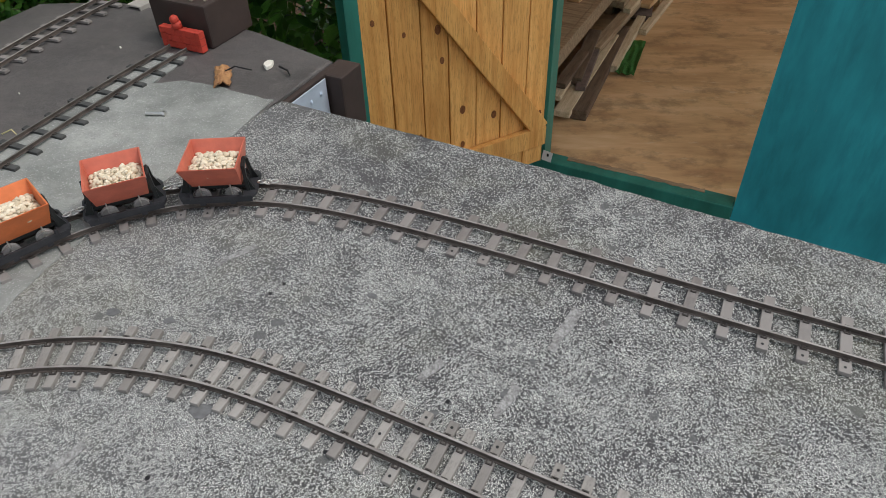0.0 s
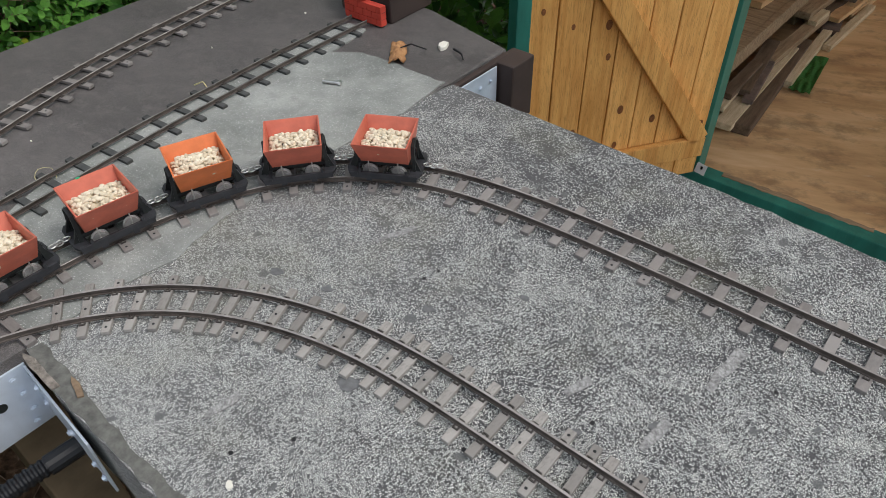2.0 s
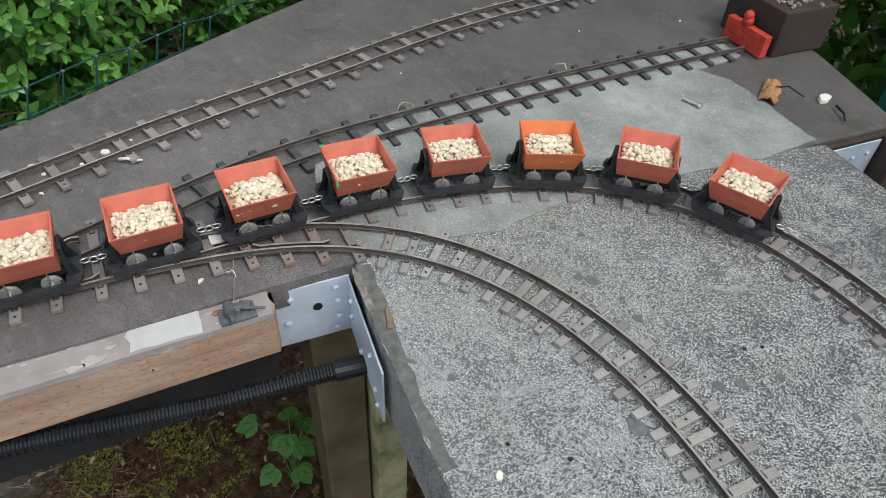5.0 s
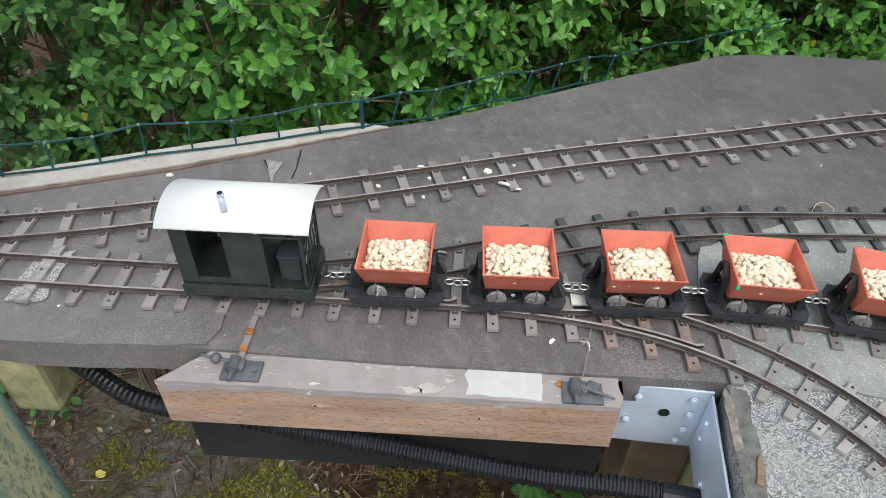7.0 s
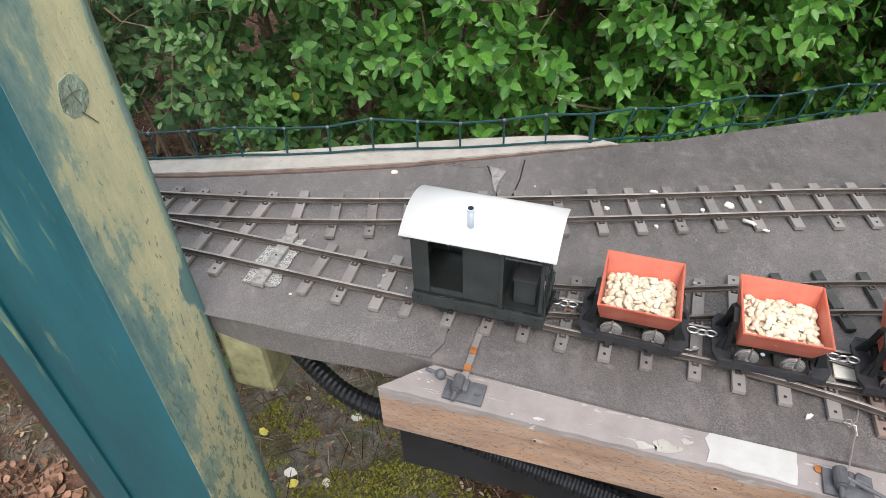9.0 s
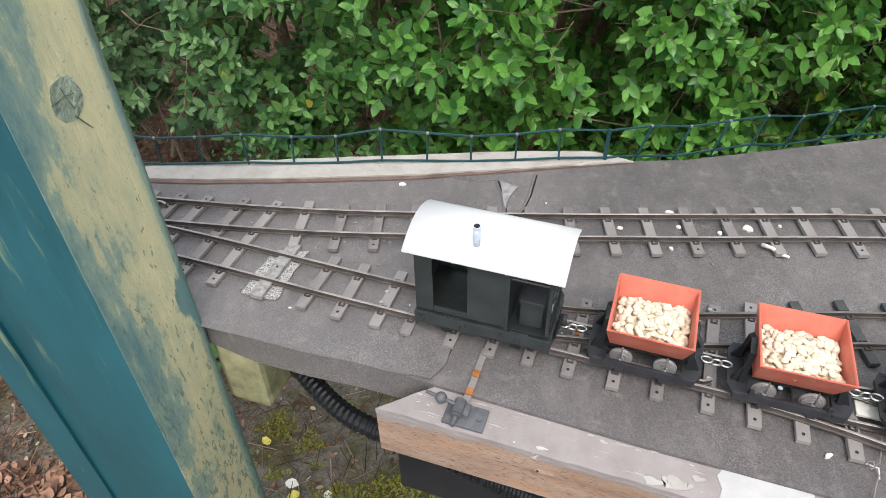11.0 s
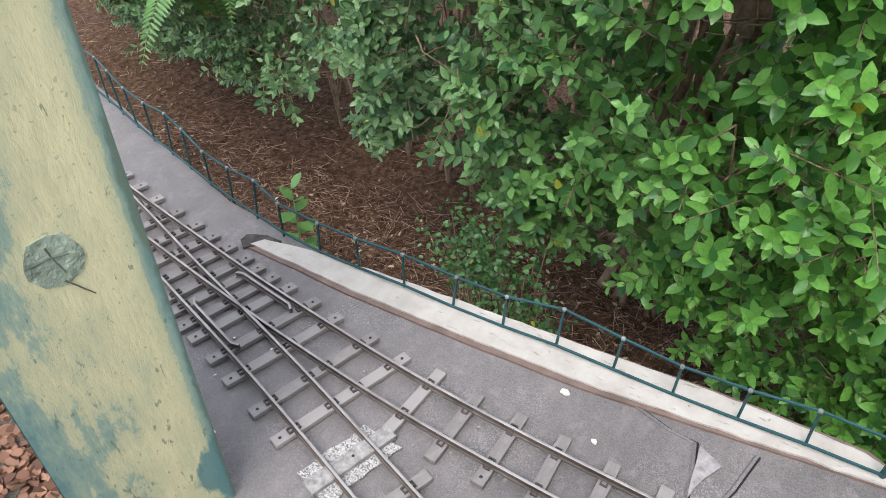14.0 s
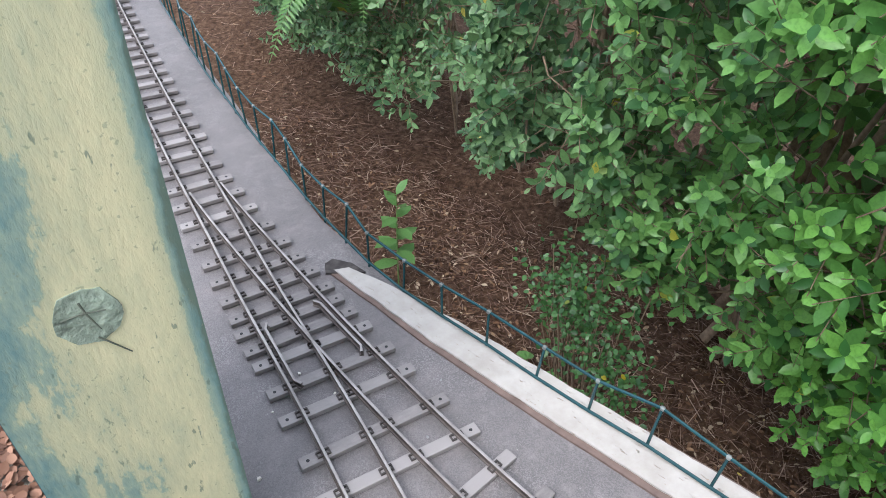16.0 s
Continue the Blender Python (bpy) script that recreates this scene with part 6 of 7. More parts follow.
spots = np.concatenate([on_ground(5200, -2.9, -1.0, -3.2, 0.6), on_ground(17000, -2.2, -1.0, -1.9, 0.4), on_ground(700, -1.3, -0.3, 0.2, 1.1)])
k = len(spots)
a = spots + np.c_[np.zeros(k), np.zeros(k), rng.uniform(0.004, 0.02, k)]
b = a + unit(np.c_[rng.normal(0, 1, k), rng.normal(0, 1, k), rng.normal(0, 0.15, k)]) * (0.012 + 0.085 * rng.random(k) ** 2.2)[:, None]
straw = new("fallen_twigs", twig_mesh(a, b, rng.uniform(0.0007, 0.0018, k), M_STRAW))
tagged(straw, "dry twigs and bark chips on the soil", "twigs", kind="stuff")

M_CHIP = Nodes("bark_chips", 0.85)
M_CHIP = M_CHIP.done(M_CHIP.ramp(M_CHIP.island(), (0.0, (0.095, 0.050, 0.034)), (0.5, (0.215, 0.115, 0.074)), (1.0, (0.36, 0.205, 0.135))))
spots = on_ground(5200, -1.15, -0.35, -1.7, -0.62)
k = len(spots)
base = spots + np.c_[np.zeros(k), np.zeros(k), rng.uniform(0.002, 0.024, k)]
face = np.c_[rng.normal(0, 0.5, k), rng.normal(0, 0.5, k), np.ones(k)]
chips = new("bark_chips", leaf_mesh("chips", base, np.c_[rng.normal(0, 1, (k, 2)), rng.normal(0, 0.2, k)], face, rng.uniform(0.018, 0.036, k), M_CHIP, 1.5))
tagged(chips, "reddish-brown bark chips spread on the ground behind the gate", "bark chips", kind="stuff")

M_NETTLE = leaf_green("nettle_leaves", (0.07, 0.17, 0.05), (0.13, 0.27, 0.08))
M_MOSS = leaf_green("moss_green", (0.130, 0.130, 0.016), (0.300, 0.285, 0.040))
M_NETTLE_STEM = plain("nettle_stem", (0.12, 0.20, 0.06), 0.7)


def nettle(x, y, height):
    root = thing("nettle_plant", "young nettle with pale toothed leaves growing in the mulch", "plant", "nettles", m=Matrix.Translation((x, y, -1.03)))
    part("stem", tube([(0, 0, 0), (0.01, 0.005, height * 0.5), (0.005, 0.0, height)], 0.003, 6, 0.0015), M_NETTLE_STEM, root)
    for k in range(7):
        z = height * (0.42 + 0.58 * k / 6)
        for sgn in (0, math.pi):
            ang = k * math.pi / 2 + sgn + random.uniform(-0.3, 0.3)
            out = np.array([[math.cos(ang), math.sin(ang), 0.15 if k < 5 else 0.7]])
            me = leaf_mesh("leaf", np.array([[0.006, 0.002, z]]), out, np.array([[0.0, 0.0, 1.0]]), np.array([0.088 - 0.006 * k]), M_NETTLE, 1.0)
            part("leaf", me, M_NETTLE, root)
    return root


nettle(-1.66, -0.85, 0.40)
nettle(-1.50, -0.42, 0.16)


def broad_plant(x, y, height):
    root = thing("broad_leaf_plant", "green broad-leaved weed growing from the soil", "plant", "broad-leaved weeds", m=Matrix.Translation((x, y, -1.03)))
    for k in range(9):
        ang, tall, reach = k * 2.4, height * (0.45 + 0.55 * ((k * 5) % 9) / 8), 0.022 + 0.010 * (k % 4)
        tip = (reach * math.cos(ang), reach * math.sin(ang), tall)
        stem = part("stem", tube([(0, 0, 0), (tip[0] * 0.4, tip[1] * 0.4, tall * 0.7), tip], 0.002, 5, 0.0012), M_NETTLE_STEM, root)
        for turn in (-0.8, 0.0, 0.8):
            out = np.array([[math.cos(ang + turn), math.sin(ang + turn), -0.25]])
            part("leaf", leaf_mesh("leaf", np.array([tip]), out, np.array([[0.0, 0.0, 1.0]]), np.array([0.046 - 0.012 * abs(turn)]), M_LEAF, 1.5), M_LEAF, stem)
    return root


broad_plant(-0.81, 0.645, 0.31)
broad_plant(-1.63, -0.34, 0.10)
broad_plant(-1.57, -0.21, 0.10)


def fern(p0, p1, p2, label):
    root = thing("fern_frond", label, "fern", "fern fronds")
    p0, p1, p2 = Vector(p0), Vector(p1), Vector(p2)

    def at(u):
        return p0 * (1 - u) ** 2 + p1 * 2 * u * (1 - u) + p2 * u * u

    part("rib", tube([at(u) for u in np.linspace(0, 1, 12)], 0.0022, 5, 0.0008), M_NETTLE_STEM, root)
    length = (p2 - p0).length
    base, along, face, size = [], [], [], []
    for k in range(44):
        u = 0.10 + 0.89 * k / 44
        way = (at(u + 0.01) - at(u)).normalized()
        out = way.cross(Vector((0, 0, 1))).normalized()
        for sgn in (-1, 1):
            base.append(at(u))
            along.append(way * 0.45 + out * sgn + Vector((0, 0, -0.25)))
            face.append(out.cross(way) if out.cross(way).z > 0 else way.cross(out))
            size.append(0.20 * length * (1.02 - u) ** 0.75 * min(1.0, 0.5 + 2 * u) + 0.006)
    part("frond_blade", leaf_mesh("leaflets", np.array(base), np.array(along), np.array(face), np.array(size), M_NETTLE, 0.55), M_NETTLE, root, "narrow fern leaflets")
    return root


fern((-2.10, -1.45, -0.50), (-1.90, -1.33, 0.02), (-1.61, -1.27, -0.38), "arching green fern frond beside the hedge")
fern((-2.10, -1.42, -0.50), (-1.98, -1.25, 0.02), (-1.91, -1.22, -0.36), "arching green fern frond beside the hedge")
spots = on_ground(40, -1.55, -1.30, -1.2, -0.30)
spots = np.repeat(spots, 7, 0)
k = len(spots)
ang = rng.uniform(0, 6.3, k)
weeds = new("low_weeds", leaf_mesh("weeds", spots + np.c_[np.zeros((k, 2)), rng.uniform(0.0, 0.02, k)] + rng.normal(0, 0.012, (k, 3)) * np.array((1, 1, 0)), np.c_[np.cos(ang), np.sin(ang), rng.uniform(0.1, 0.8, k)], np.tile((0.0, 0.0, 1.0), (k, 1)), rng.uniform(0.016, 0.034, k), M_NETTLE, 1.2))
tagged(weeds, "small green weeds sprouting through the mulch", "weeds", kind="stuff")

spots = np.c_[rng.uniform(-1.32, -0.90, 26000), rng.uniform(-0.36, 0.60, 26000), np.zeros(26000)]
spots[:, 2] = [-1.0 + 0.05 * noise.noise(Vector((x, y, 0)) * 1.7) + 0.02 * noise.noise(Vector((x, y, 0)) * 6.0) for x, y, _ in spots]
tuft = np.array([noise.noise(Vector((x, y, 0)) * 11.0) + 0.5 * noise.noise(Vector((x, y, 1)) * 40.0) + 0.9 * (x + 1.13) for x, y, _ in spots])
spots = spots[tuft > 0.10]
k = len(spots)
ang = rng.uniform(0, 6.3, k)
moss = new("moss", leaf_mesh("moss", spots + np.c_[np.zeros((k, 2)), rng.uniform(0.008, 0.014, k)], np.c_[np.cos(ang), np.sin(ang), rng.uniform(0.2, 1.4, k)], np.tile((0.0, 0.0, 1.0), (k, 1)), rng.uniform(0.004, 0.010, k), M_MOSS, 0.9))
tagged(moss, "yellow-green moss in patches on the trodden soil", "moss", kind="stuff")

# ---- small things on the boards ----
holes = ((-0.139, 0.782), (-0.149, 0.768), (-0.189, 0.570), (0.168, 0.724), (-0.06, 0.600), (0.03, 0.652), (-0.23, 0.545))
for x, y in holes:
    ob = new("screw_hole", mesh_of(cyl(bmesh.new(), 0.0019, 0.0009, Matrix.Translation((x, y, 0.0013)), 10), M_BATTEN))
    tagged(ob, "small dark screw hole in the mineral felt", "hole", "screw holes", "structure")
M_PATCH = plain("bare_grey_felt", (0.14, 0.142, 0.145), 0.85, 0.0, 0.2, 200.0, 0.0008)
M_STRIP = plain("pale_mineral_strip", (0.27, 0.27, 0.265), 0.9, 0.0, 0.6, 420.0, 0.0015)
for x0, y0, x1, y1, w in ((0.142, 0.762, 0.115, 0.709, 0.011), (0.086, 0.672, 0.070, 0.637, 0.009), (0.021, 0.694, 0.007, 0.673, 0.009), (-0.182, 0.838, -0.215, 0.804, 0.008), (-0.252, 0.596, -0.265, 0.567, 0.009)):
    m = frame_from(((x0 + x1) / 2, (y0 + y1) / 2, 0.0011), (x1 - x0, y1 - y0, 0))
    length = math.hypot(x1 - x0, y1 - y0)
    outline = ragged([(-length / 2, -w / 3), (length / 2, -w / 2), (length / 2, w / 4), (-length / 2, w / 2)], 0.003, 0.0030)
    strip = new("felt_strip", mesh_of(slab(outline, 0.0010, -0.0005), M_STRIP))
    strip.matrix_basis = m
    tagged(strip, "pale ridge where a strip was fixed to the felt", "strip", "felt strips", "structure")
for x, y, r in ((0.080, 0.663, 0.007), (-0.169, 0.631, 0.010), (-0.133, 0.731, 0.006), (-0.292, 0.736, 0.007), (-0.234, 0.729, 0.006), (0.02, 0.64, 0.005), (-0.05, 0.77, 0.005)):
    outline = ragged([(x + r * (1 + 0.3 * math.sin(3 * t + x * 40)) * math.cos(t), y + 0.7 * r * math.sin(t)) for t in np.linspace(0, 2 * math.pi, 11)[:-1]], 0.004, 0.002)
    tagged(new("bare_patch", mesh_of(slab(outline, 0.0016, 0.0), M_PATCH)), "bare dark grey patch in the mineral felt", "patch", "bare patches", "structure")

band = [(-0.457, 0.581), (-0.409, 0.5565), (-0.353, 0.5335), (-0.246, 0.4915), (-0.241, 0.502), (-0.300, 0.524), (-0.345, 0.545), (-0.392, 0.567), (-0.428, 0.584), (-0.449, 0.594)]
tagged(new("felt_edge_band", mesh_of(slab(ragged(band, 0.005, 0.003), 0.0018, 0.0002), plain("bare_felt_edge", (0.118, 0.118, 0.108), 0.85, 0.0, 0.35, 110.0, 0.0012))), "bare grey-green band where the mineral has worn off the edge", "felt edge", kind="structure")
torn = [(-0.457, 0.577), (-0.441, 0.5755), (-0.422, 0.567), (-0.399, 0.5585), (-0.404, 0.5525), (-0.430, 0.5635), (-0.452, 0.5725)]
tagged(new("torn_felt", mesh_of(slab(ragged(torn, 0.004, 0.002), 0.0036, 0.0010, 0.0006), plain("torn_felt_lip", (0.20, 0.178, 0.155), 0.85, 0.0, 0.45, 160.0, 0.002))), "grey-brown torn lip of felt curling up at the board's corner", "felt", kind="structure")
splinter = [(-0.398, 0.5690), (-0.386, 0.5655), (-0.374, 0.5560), (-0.378, 0.5530), (-0.390, 0.5610)]
tagged(new("wood_splinter", mesh_of(slab(ragged(splinter, 0.003, 0.0012), 0.0040, 0.0012, 0.0006), plain("orange_raw_wood", (0.205, 0.145, 0.095), 0.8, 0.0, 0.35, 130.0, 0.001))), "brown splinter of raw wood at the torn felt", "wood")

flap = [(-0.618, 0.150), (-0.630, 0.156), (-0.660, 0.166), (-0.700, 0.180), (-0.697, 0.212), (-0.659, 0.205), (-0.624, 0.196), (-0.610, 0.184)]
tagged(new("felt_flap", mesh_of(slab(ragged(flap, 0.006, 0.002), 0.0026, 0.0004, 0.0008), M_FELT)), "loose overlapping flap of roofing felt", "felt", kind="structure")


def flat_bit(name, label, category, x, y, r, mat, stretch_by=1.0, turn=0.0, high=0.0024, group=""):
    outline = []
    for t in np.linspace(0, 2 * math.pi, 13)[:-1]:
        rr = 0.62 * r * (1 + 0.28 * math.sin(2 * t + x * 90) + 0.14 * math.sin(5 * t + y * 70))
        outline.append((rr * stretch_by * math.cos(t), rr * math.sin(t)))
    ob = new(name, mesh_of(slab(outline, high, 0.0002, high * 0.3), mat))
    ob.matrix_basis = Matrix.Translation((x, y, 0.0004)) @ Matrix.Rotation(turn, 4, "Z")
    return tagged(ob, label, category, group)


M_PETAL = plain("pale_petal", (0.72, 0.70, 0.62), 0.7, 0.0, 0.1, 80.0)
M_DRYLEAF = plain("pale_yellow_leaf", (0.55, 0.50, 0.26), 0.7, 0.0, 0.2, 90.0)
for x, y, r, st in ((-0.866, 0.152, 0.0048, 1.0), (-0.834, 0.187, 0.003, 1.0), (-0.785, 0.490, 0.0062, 1.4), (-0.812, 0.421, 0.004, 1.4), (-0.789, 0.424, 0.003, 1.2), (-0.779, 0.461, 0.003, 1.5), (-0.788, 0.522, 0.0024, 1.0),
                   (-0.758, 0.409, 0.003, 1.0), (-0.789, 0.367, 0.0034, 1.2), (-0.799, 0.576, 0.0034, 1.6), (-0.719, 1.105, 0.0040, 1.6), (-0.727, 0.997, 0.0044, 1.5), (-0.538, 1.303, 0.0028, 1.0), (-0.361, 0.874, 0.006, 1.0),
                   (-0.217, 0.521, 0.0045, 1.3), (-0.704, -0.060, 0.0022, 1.0), (-0.538, 0.464, 0.003, 1.5), (-0.83, 0.30, 0.0012, 1.0), (-0.70, 0.86, 0.0014, 1.0), (-0.62, 1.15, 0.0016, 1.0)):
    flat_bit("fallen_petal", "pale dried petal lying on the felt", "petal", x, y, r, M_PETAL, st, x * 37, group="fallen petals")
for pts, r, mat, name, label in (
        ([(-0.759, 0.494, 0.004), (-0.752, 0.500, 0.006), (-0.747, 0.506, 0.003), (-0.740, 0.512, 0.005)], 0.0022, M_PETAL, "paper_scrap", "twisted white paper scrap on the felt"),
        ([(-0.531, 0.486, 0.003), (-0.526, 0.492, 0.005), (-0.519, 0.490, 0.003)], 0.0007, M_PETAL, "paper_scrap", "twisted white paper scrap on the felt"),
        ([(-0.600, 0.680, 0.0045), (-0.590, 0.688, 0.0075), (-0.579, 0.690, 0.0045)], 0.0042, M_DRYLEAF, "curled_leaf", "curled yellow dry leaf beside the siding"),
        ([(-0.622, 0.7845, 0.006), (-0.627, 0.789, 0.010), (-0.630, 0.794, 0.012), (-0.631, 0.800, 0.013), (-0.629, 0.806, 0.012), (-0.623, 0.811, 0.009), (-0.614, 0.806, 0.006), (-0.606, 0.798, 0.005)], 0.0004, M_DRYLEAF, "dry_stalk", "looped dry stalk caught on the rail"),
        ([(-0.570, 1.028, 0.010), (-0.560, 1.035, 0.013), (-0.552, 1.030, 0.009)], 0.0012, M_DRYLEAF, "dry_stalk", "dry tuft caught on the rail"),
        ([(-0.345, 1.205, 0.006), (-0.325, 1.225, 0.010), (-0.300, 1.222, 0.006)], 0.0016, M_BATTEN, "twig", "dark bent twig on the felt"),
        ([(-0.262, 1.236, 0.005), (-0.246, 1.222, 0.006), (-0.240, 1.210, 0.004)], 0.0018, M_BATTEN, "twig", "dark bent twig on the felt")):
    ob = new(name, mesh_of(tube(pts, r, 6, r * 0.6), mat, True))
    tagged(ob, label, name.replace("_", " "))
screw = thing("steel_bolt", "loose steel bolt lying on the grey patch", "bolt", m=frame_from((-0.396, 1.094, 0.0052), (0.999, 0.03, 0)))
part("shank", cyl(bmesh.new(), 0.0022, 0.024, Matrix.Rotation(radians(90), 4, "Y"), 10), M_STEEL, screw)
part("head", cyl(bmesh.new(), 0.0042, 0.0035, Matrix.Translation((0.0135, 0, 0)) @ Matrix.Rotation(radians(90), 4, "Y"), 6), M_STEEL, screw)
flat_bit("dry_leaf", "crumpled pale dry leaf on the felt", "leaf", -0.281, 1.245, 0.016, M_PETAL, 0.75, 0.4, 0.006)
M_BARK = bare_wood("orange_bark", (0.46, 0.25, 0.11), (0.22, 0.10, 0.045), (3, 1, 1), 60.0, lines=0.7)
sheet = bmesh.new()
bmesh.ops.create_grid(sheet, x_segments=10, y_segments=18, size=1.0)
for v in sheet.verts:
    u, w = v.co.x, v.co.y
    edge = 1 + 0.35 * noise.noise(Vector((w * 2.3, 5 if u > 0 else 9, 0)))
    v.co = Vector((u * 0.0115 * edge, w * 0.029 + 0.004 * noise.noise(Vector((u * 2, w, 3))), 0.004 + 0.006 * (1 - u * u) + 0.004 * noise.noise(Vector((u * 1.7, w * 3, 1)))))
solid = bmesh.ops.extrude_face_region(sheet, geom=list(sheet.faces))
for v in solid["geom"]:
    if isinstance(v, bmesh.types.BMVert):
        v.co.z -= 0.002
bmesh.ops.recalc_face_normals(sheet, faces=sheet.faces)
bark = new("bark_strip", mesh_of(sheet, M_BARK))
bark.matrix_basis = Matrix.Translation((-0.338, 1.203, 0.0)) @ Matrix.Rotation(radians(16), 4, "Z")
tagged(bark, "curled orange-brown strip of bark on the felt", "bark")
insert = new("check_plate", mesh_of(box(bmesh.new(), 0.020, 0.016, 0.0030, MAIN.put(MAIN.near(-0.572, 0.504), 0.0075), 0.0008), M_PETAL))
tagged(insert, "white plastic plate between the rails", "plate")


def point_lever(m, label, turned_right):
    root = thing("point_lever", label, "lever", "point levers", m=m)
    across = Matrix.Rotation(radians(90), 4, "X")
    part("base", box(bmesh.new(), 0.032, 0.020, 0.0030, Matrix.Translation((0.006, -0.001, 0.0015)), 0.0007), M_LEVER, root)
    hub = join(cyl(bmesh.new(), 0.0046, 0.0130, Matrix.Translation((0, 0.001, 0.0072)) @ across, 16), cyl(bmesh.new(), 0.0034, 0.0020, Matrix.Translation((0, -0.0062, 0.0072)) @ across, 14))
    part("hub", hub, M_LEVER, root)
    part("pin", cyl(bmesh.new(), 0.0019, 0.0090, Matrix.Translation((0, -0.0105, 0.0066)) @ across, 10), M_LEVER, root)
    part("bracket", box(bmesh.new(), 0.0046, 0.0110, 0.0070, Matrix.Translation((0.006, 0.001, 0.0050)) @ Matrix.Rotation(radians(14), 4, "Y"), 0.0010), M_LEVER, root)
    if turned_right:
        arm = part("arm", tube([(0.0, 0.002, 0.0085), (0.014, -0.003, 0.0080), (0.030, -0.0080, 0.0062)], 0.0017, 8, 0.0012), M_LEVER, root)
        part("weight", box(bmesh.new(), 0.010, 0.0080, 0.0060, Matrix.Translation((0.0135, 0.0015, 0.0072)) @ Matrix.Rotation(radians(-20), 4, "Z"), 0.0018), M_LEVER, arm, "blunt cast weight")
        part("screw", cyl(bmesh.new(), 0.0031, 0.0016, Matrix.Translation((-0.0115, 0.0075, 0.0008)), 12), M_RUST, root, "rusty screw head beside the base")
    else:
        arm = part("arm", tube([(0.0, 0.002, 0.0085), (-0.012, 0.003, 0.0105), (-0.027, 0.0045, 0.0120)], 0.0015, 8), M_LEVER, root)
        kn = bmesh.new()
        bmesh.ops.create_uvsphere(kn, u_segments=14, v_segments=9, radius=0.0046, matrix=Matrix.Translation((-0.0145, 0.0033, 0.0108)))
        part("weight", kn, M_LEVER, arm, "round cast weight", True)
        part("screw", cyl(bmesh.new(), 0.0026, 0.0014, Matrix.Translation((0.0165, -0.001, 0.0034)), 10), M_LEVER, root, "round screw head")
    return root


point_lever(frame_from((-0.580, 0.205, -0.0035), BEAM_WAY), "small grey cast point lever on the beam", False)
point_lever(frame_from((-0.4870, 0.4630, -0.0035), BEAM_WAY), "small grey cast point lever on the beam's end", True)
link = thing("point_rod", "rusty flat point rod from lever to track", "rod", m=frame_from((-0.585, 0.210, 0.0012), (-0.052, 0.018, 0)))
part("strip", box(bmesh.new(), 0.058, 0.0055, 0.0014, Matrix.Translation((0.028, 0, 0.0007)), 0.0003), M_SLEEPER, link)
for x in (0.012, 0.030):
    part("rusty_link", box(bmesh.new(), 0.0065, 0.0060, 0.0020, Matrix.Translation((x, 0, 0.0016)), 0.0005), M_RUST, link, "orange rust")
crank = new("point_wire", mesh_of(tube([(-0.552, 0.5066, 0.004), (-0.5435, 0.503, 0.004), (-0.5302, 0.4946, 0.005), (-0.5253, 0.4864, 0.005), (-0.5308, 0.486, 0.006), (-0.5316, 0.4909, 0.005), (-0.5212, 0.4902, 0.004), (-0.512, 0.4835, 0.004), (-0.4959, 0.4731, 0.004), (-0.489, 0.467, 0.005)], 0.0005, 6), M_RAIL, True))
tagged(crank, "bent steel wire from the lever to the points", "wire")

# cracks where the felt sheets meet
for pts in ([(-0.881, 0.296), (-0.845, 0.286), (-0.820, 0.276), (-0.790, 0.250), (-0.764, 0.235), (-0.726, 0.216), (-0.710, 0.206)], [(-0.752, 0.242), (-0.731, 0.231), (-0.716, 0.226), (-0.699, 0.222)],
            [(-0.871, 0.254), (-0.845, 0.258), (-0.815, 0.259)], [(-0.884, 0.20), (-0.873, 0.235), (-0.871, 0.254)], [(-0.634, 0.158), (-0.629, 0.165), (-0.6235, 0.178), (-0.6235, 0.188), (-0.632, 0.197), (-0.6437, 0.2017), (-0.655, 0.205), (-0.668, 0.216)]):
    ob = new("felt_crack", mesh_of(tube([(x + 0.0016 * noise.noise(Vector((x * 90, y * 90, 0))), y, 0.0002) for x, y in pts], 0.0018 if pts[0][0] == -0.634 else 0.0008, 6, 0.0006), M_BATTEN))
    tagged(ob, "dark crack between two sheets of felt", "crack", "felt cracks", "structure")
    ob = new("felt_ridge", mesh_of(tube([(x + 0.0010, y - 0.0024, -0.0002) for x, y in pts], 0.0019, 6, 0.0014), M_FELT))
    tagged(ob, "raised worn edge of a felt sheet", "felt edge", "felt edges", "structure")
scrap = slab(ragged([(-0.869, 0.256), (-0.858, 0.273), (-0.838, 0.262), (-0.822, 0.257)], 0.005, 0.0012), 0.0024, 0.0002, 0.0006)
tagged(new("felt_scrap", mesh_of(scrap, plain("worn_felt_scrap", (0.25, 0.24, 0.235), 0.85, 0.0, 0.35, 160.0, 0.001))), "torn triangular scrap of lighter felt", "felt")
for x, y, mat in ((-0.702, 0.145, M_STEEL), (-0.689, 0.141, M_STEEL), (-0.650, 0.304, M_RUST), (-0.675, 0.420, M_STEEL), (-0.603, 0.398, M_STEEL), (-0.593, 0.449, M_STEEL)):
    screw_head = new("track_screw", mesh_of(cyl(bmesh.new(), 0.0019, 0.0012, Matrix.Translation((x, y, 0.0060)), 10), mat))
    tagged(screw_head, "small round screw head in a sleeper", "screw", "track screws")
rnd = random.Random(12)
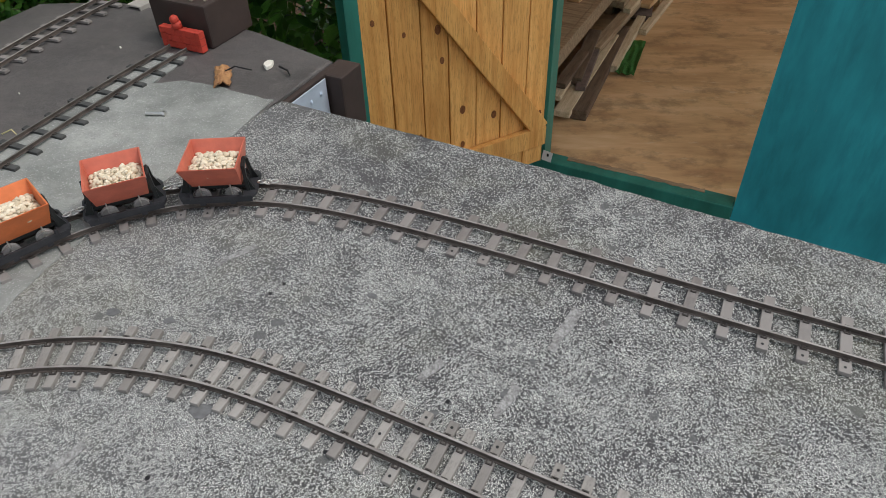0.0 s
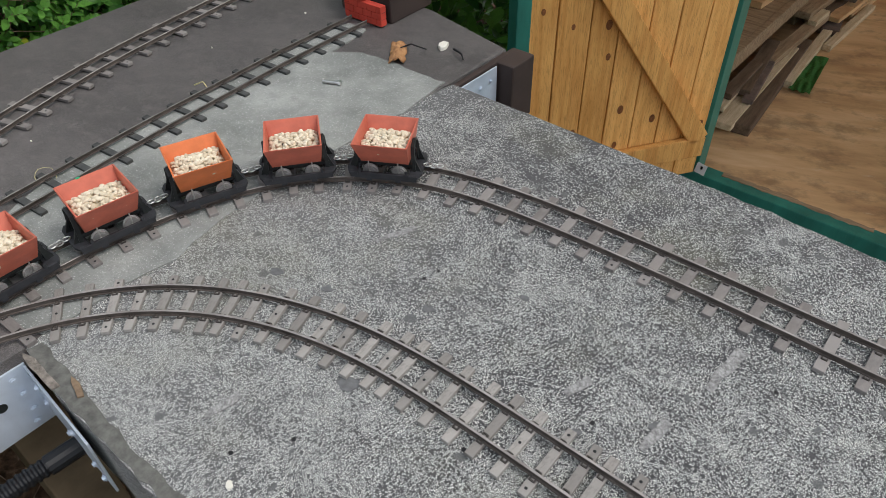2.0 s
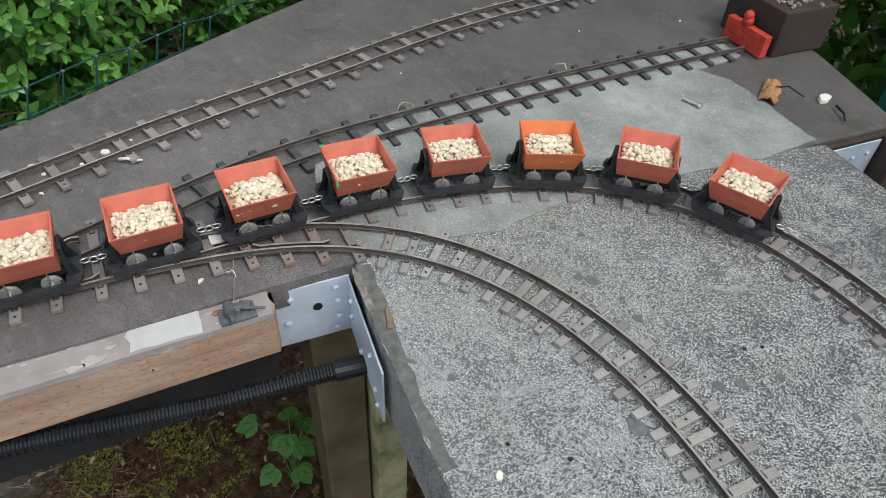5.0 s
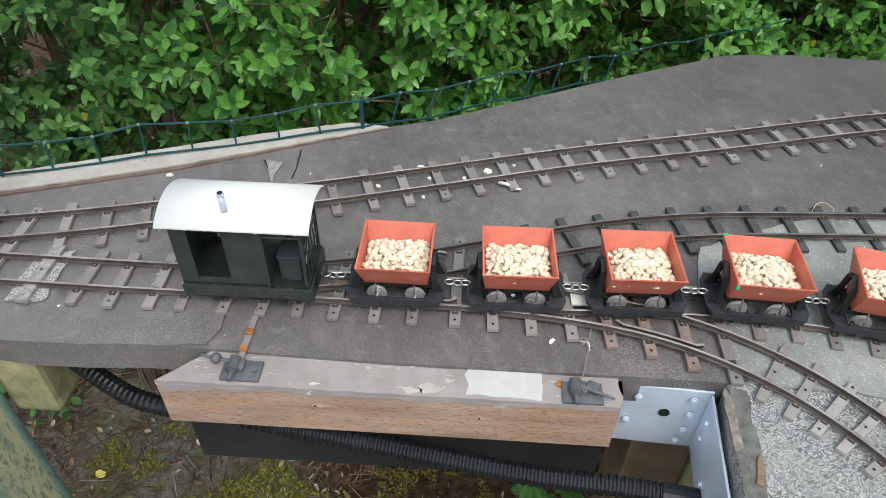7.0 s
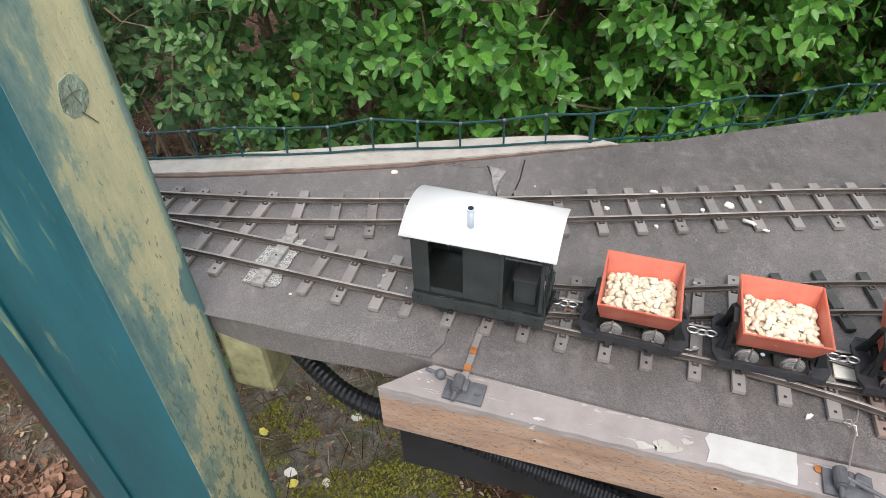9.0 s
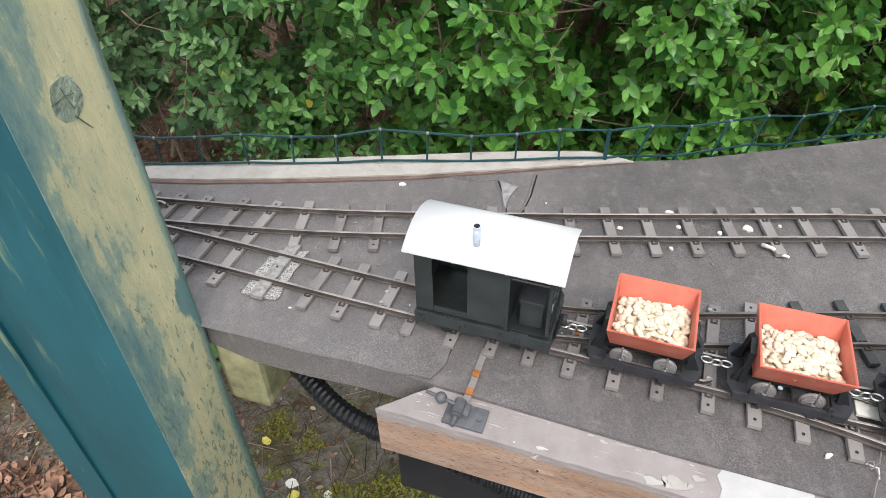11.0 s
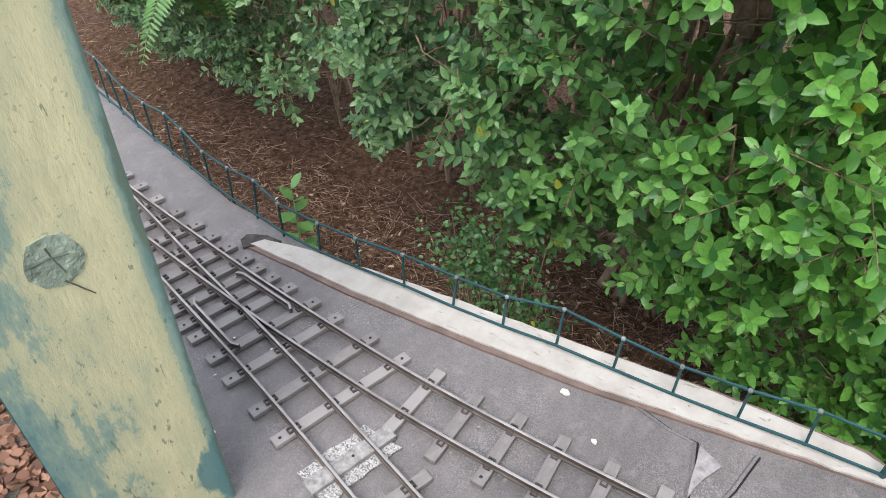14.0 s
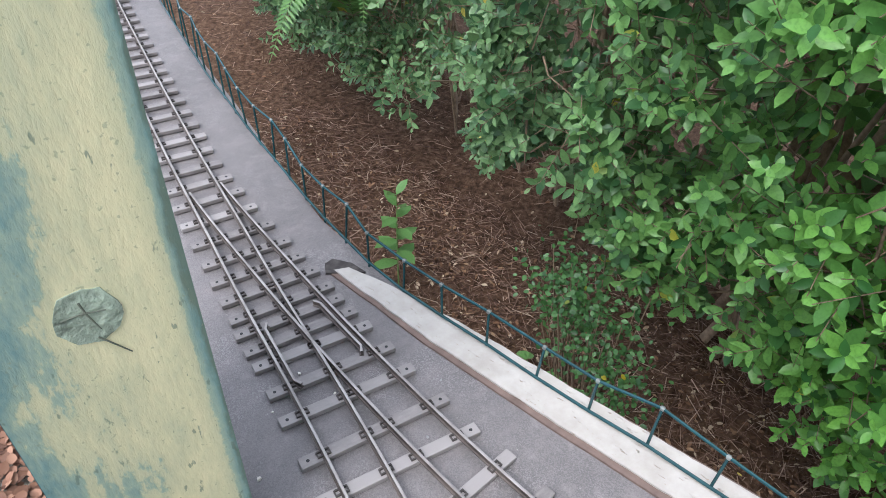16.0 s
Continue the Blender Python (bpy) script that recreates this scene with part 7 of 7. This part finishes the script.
for k in range(46):
    line = (MAIN, BACK)[k % 2]
    at = line.near(-0.68, 0.35) + rnd.uniform(-0.5, 0.55)
    p = line.at(at) + Vector((rnd.gauss(0, 0.03), rnd.gauss(0, 0.03), 0))
    flat_bit("felt_crumb", "tiny pale crumb of grit lying on the felt", "grit", p.x, p.y, rnd.uniform(0.0008, 0.0020), M_STRIP if k % 4 else M_PETAL, rnd.uniform(1.0, 1.8), rnd.uniform(0, 3), 0.0012, "grit crumbs")

# cement-smeared sleepers and fallen yellow leaves
M_CEMENT = Nodes("speckled_white_cement", 0.9)
M_CEMENT = M_CEMENT.done(M_CEMENT.ramp(M_CEMENT.channel(M_CEMENT.cells(1000.0), 0), (0.15, (0.15, 0.148, 0.143)), (0.4, (0.32, 0.315, 0.30)), (1.0, (0.50, 0.49, 0.47))), M_CEMENT.noise(500.0, 3, 0.7), 0.001)
M_SMEAR = plain("pale_cement_smear", (0.265, 0.257, 0.245), 0.9, 0.0, 0.4, 180.0, 0.0015)
wide = MAIN.put(CEMENTED, 0.0012)
smear = thing("cemented_sleeper", "wide pale sleeper set in a smear of cement", "sleeper", m=wide)
part("board", box(bmesh.new(), 0.0125, 0.0720, 0.0056, Matrix.Translation((0.001, 0, 0.0030)), 0.0007), M_SMEAR, smear)
part("bolt_hole", cyl(bmesh.new(), 0.0011, 0.0012, Matrix.Translation((0.001, 0.002, 0.0056)), 10), M_BLACK, smear, "dark bolt hole")
part("cement", slab(ragged([(-0.016, -0.034), (0.017, -0.030), (0.016, 0.034), (-0.017, 0.024)], 0.004, 0.004), 0.0016, -0.0005), M_CEMENT, smear, "rough pale cement")
M_YELLOW = plain("fallen_yellow_leaf", (0.62, 0.55, 0.12), 0.7, 0.0, 0.2, 60.0)
spot_rnd = random.Random(21)
for k, (x, y) in enumerate(((-1.239, -0.031), (-1.192, -0.230), (-1.092, -0.178), (-1.067, -0.141), (-1.049, -0.077), (-1.109, 0.119), (-1.37, 0.02), (-1.43, 0.11), (-1.30, 0.22))):
    z = -0.99 + 0.05 * noise.noise(Vector((x, y, 0)) * 1.7) + 0.02 * noise.noise(Vector((x, y, 0)) * 6.0)
    ang = spot_rnd.uniform(0, 6.3)
    one_leaf = new("fallen_leaf", leaf_mesh("leaf", np.array([[x, y, z]]), np.array([[math.cos(ang), math.sin(ang), 0.1]]), np.array([[0.1, 0.1, 1.0]]), np.array([spot_rnd.uniform(0.022, 0.036)]), M_YELLOW if k % 2 else M_PETAL, 1.5))
    tagged(one_leaf, "fallen yellow leaf lying on bare soil", "leaf", "fallen leaves")
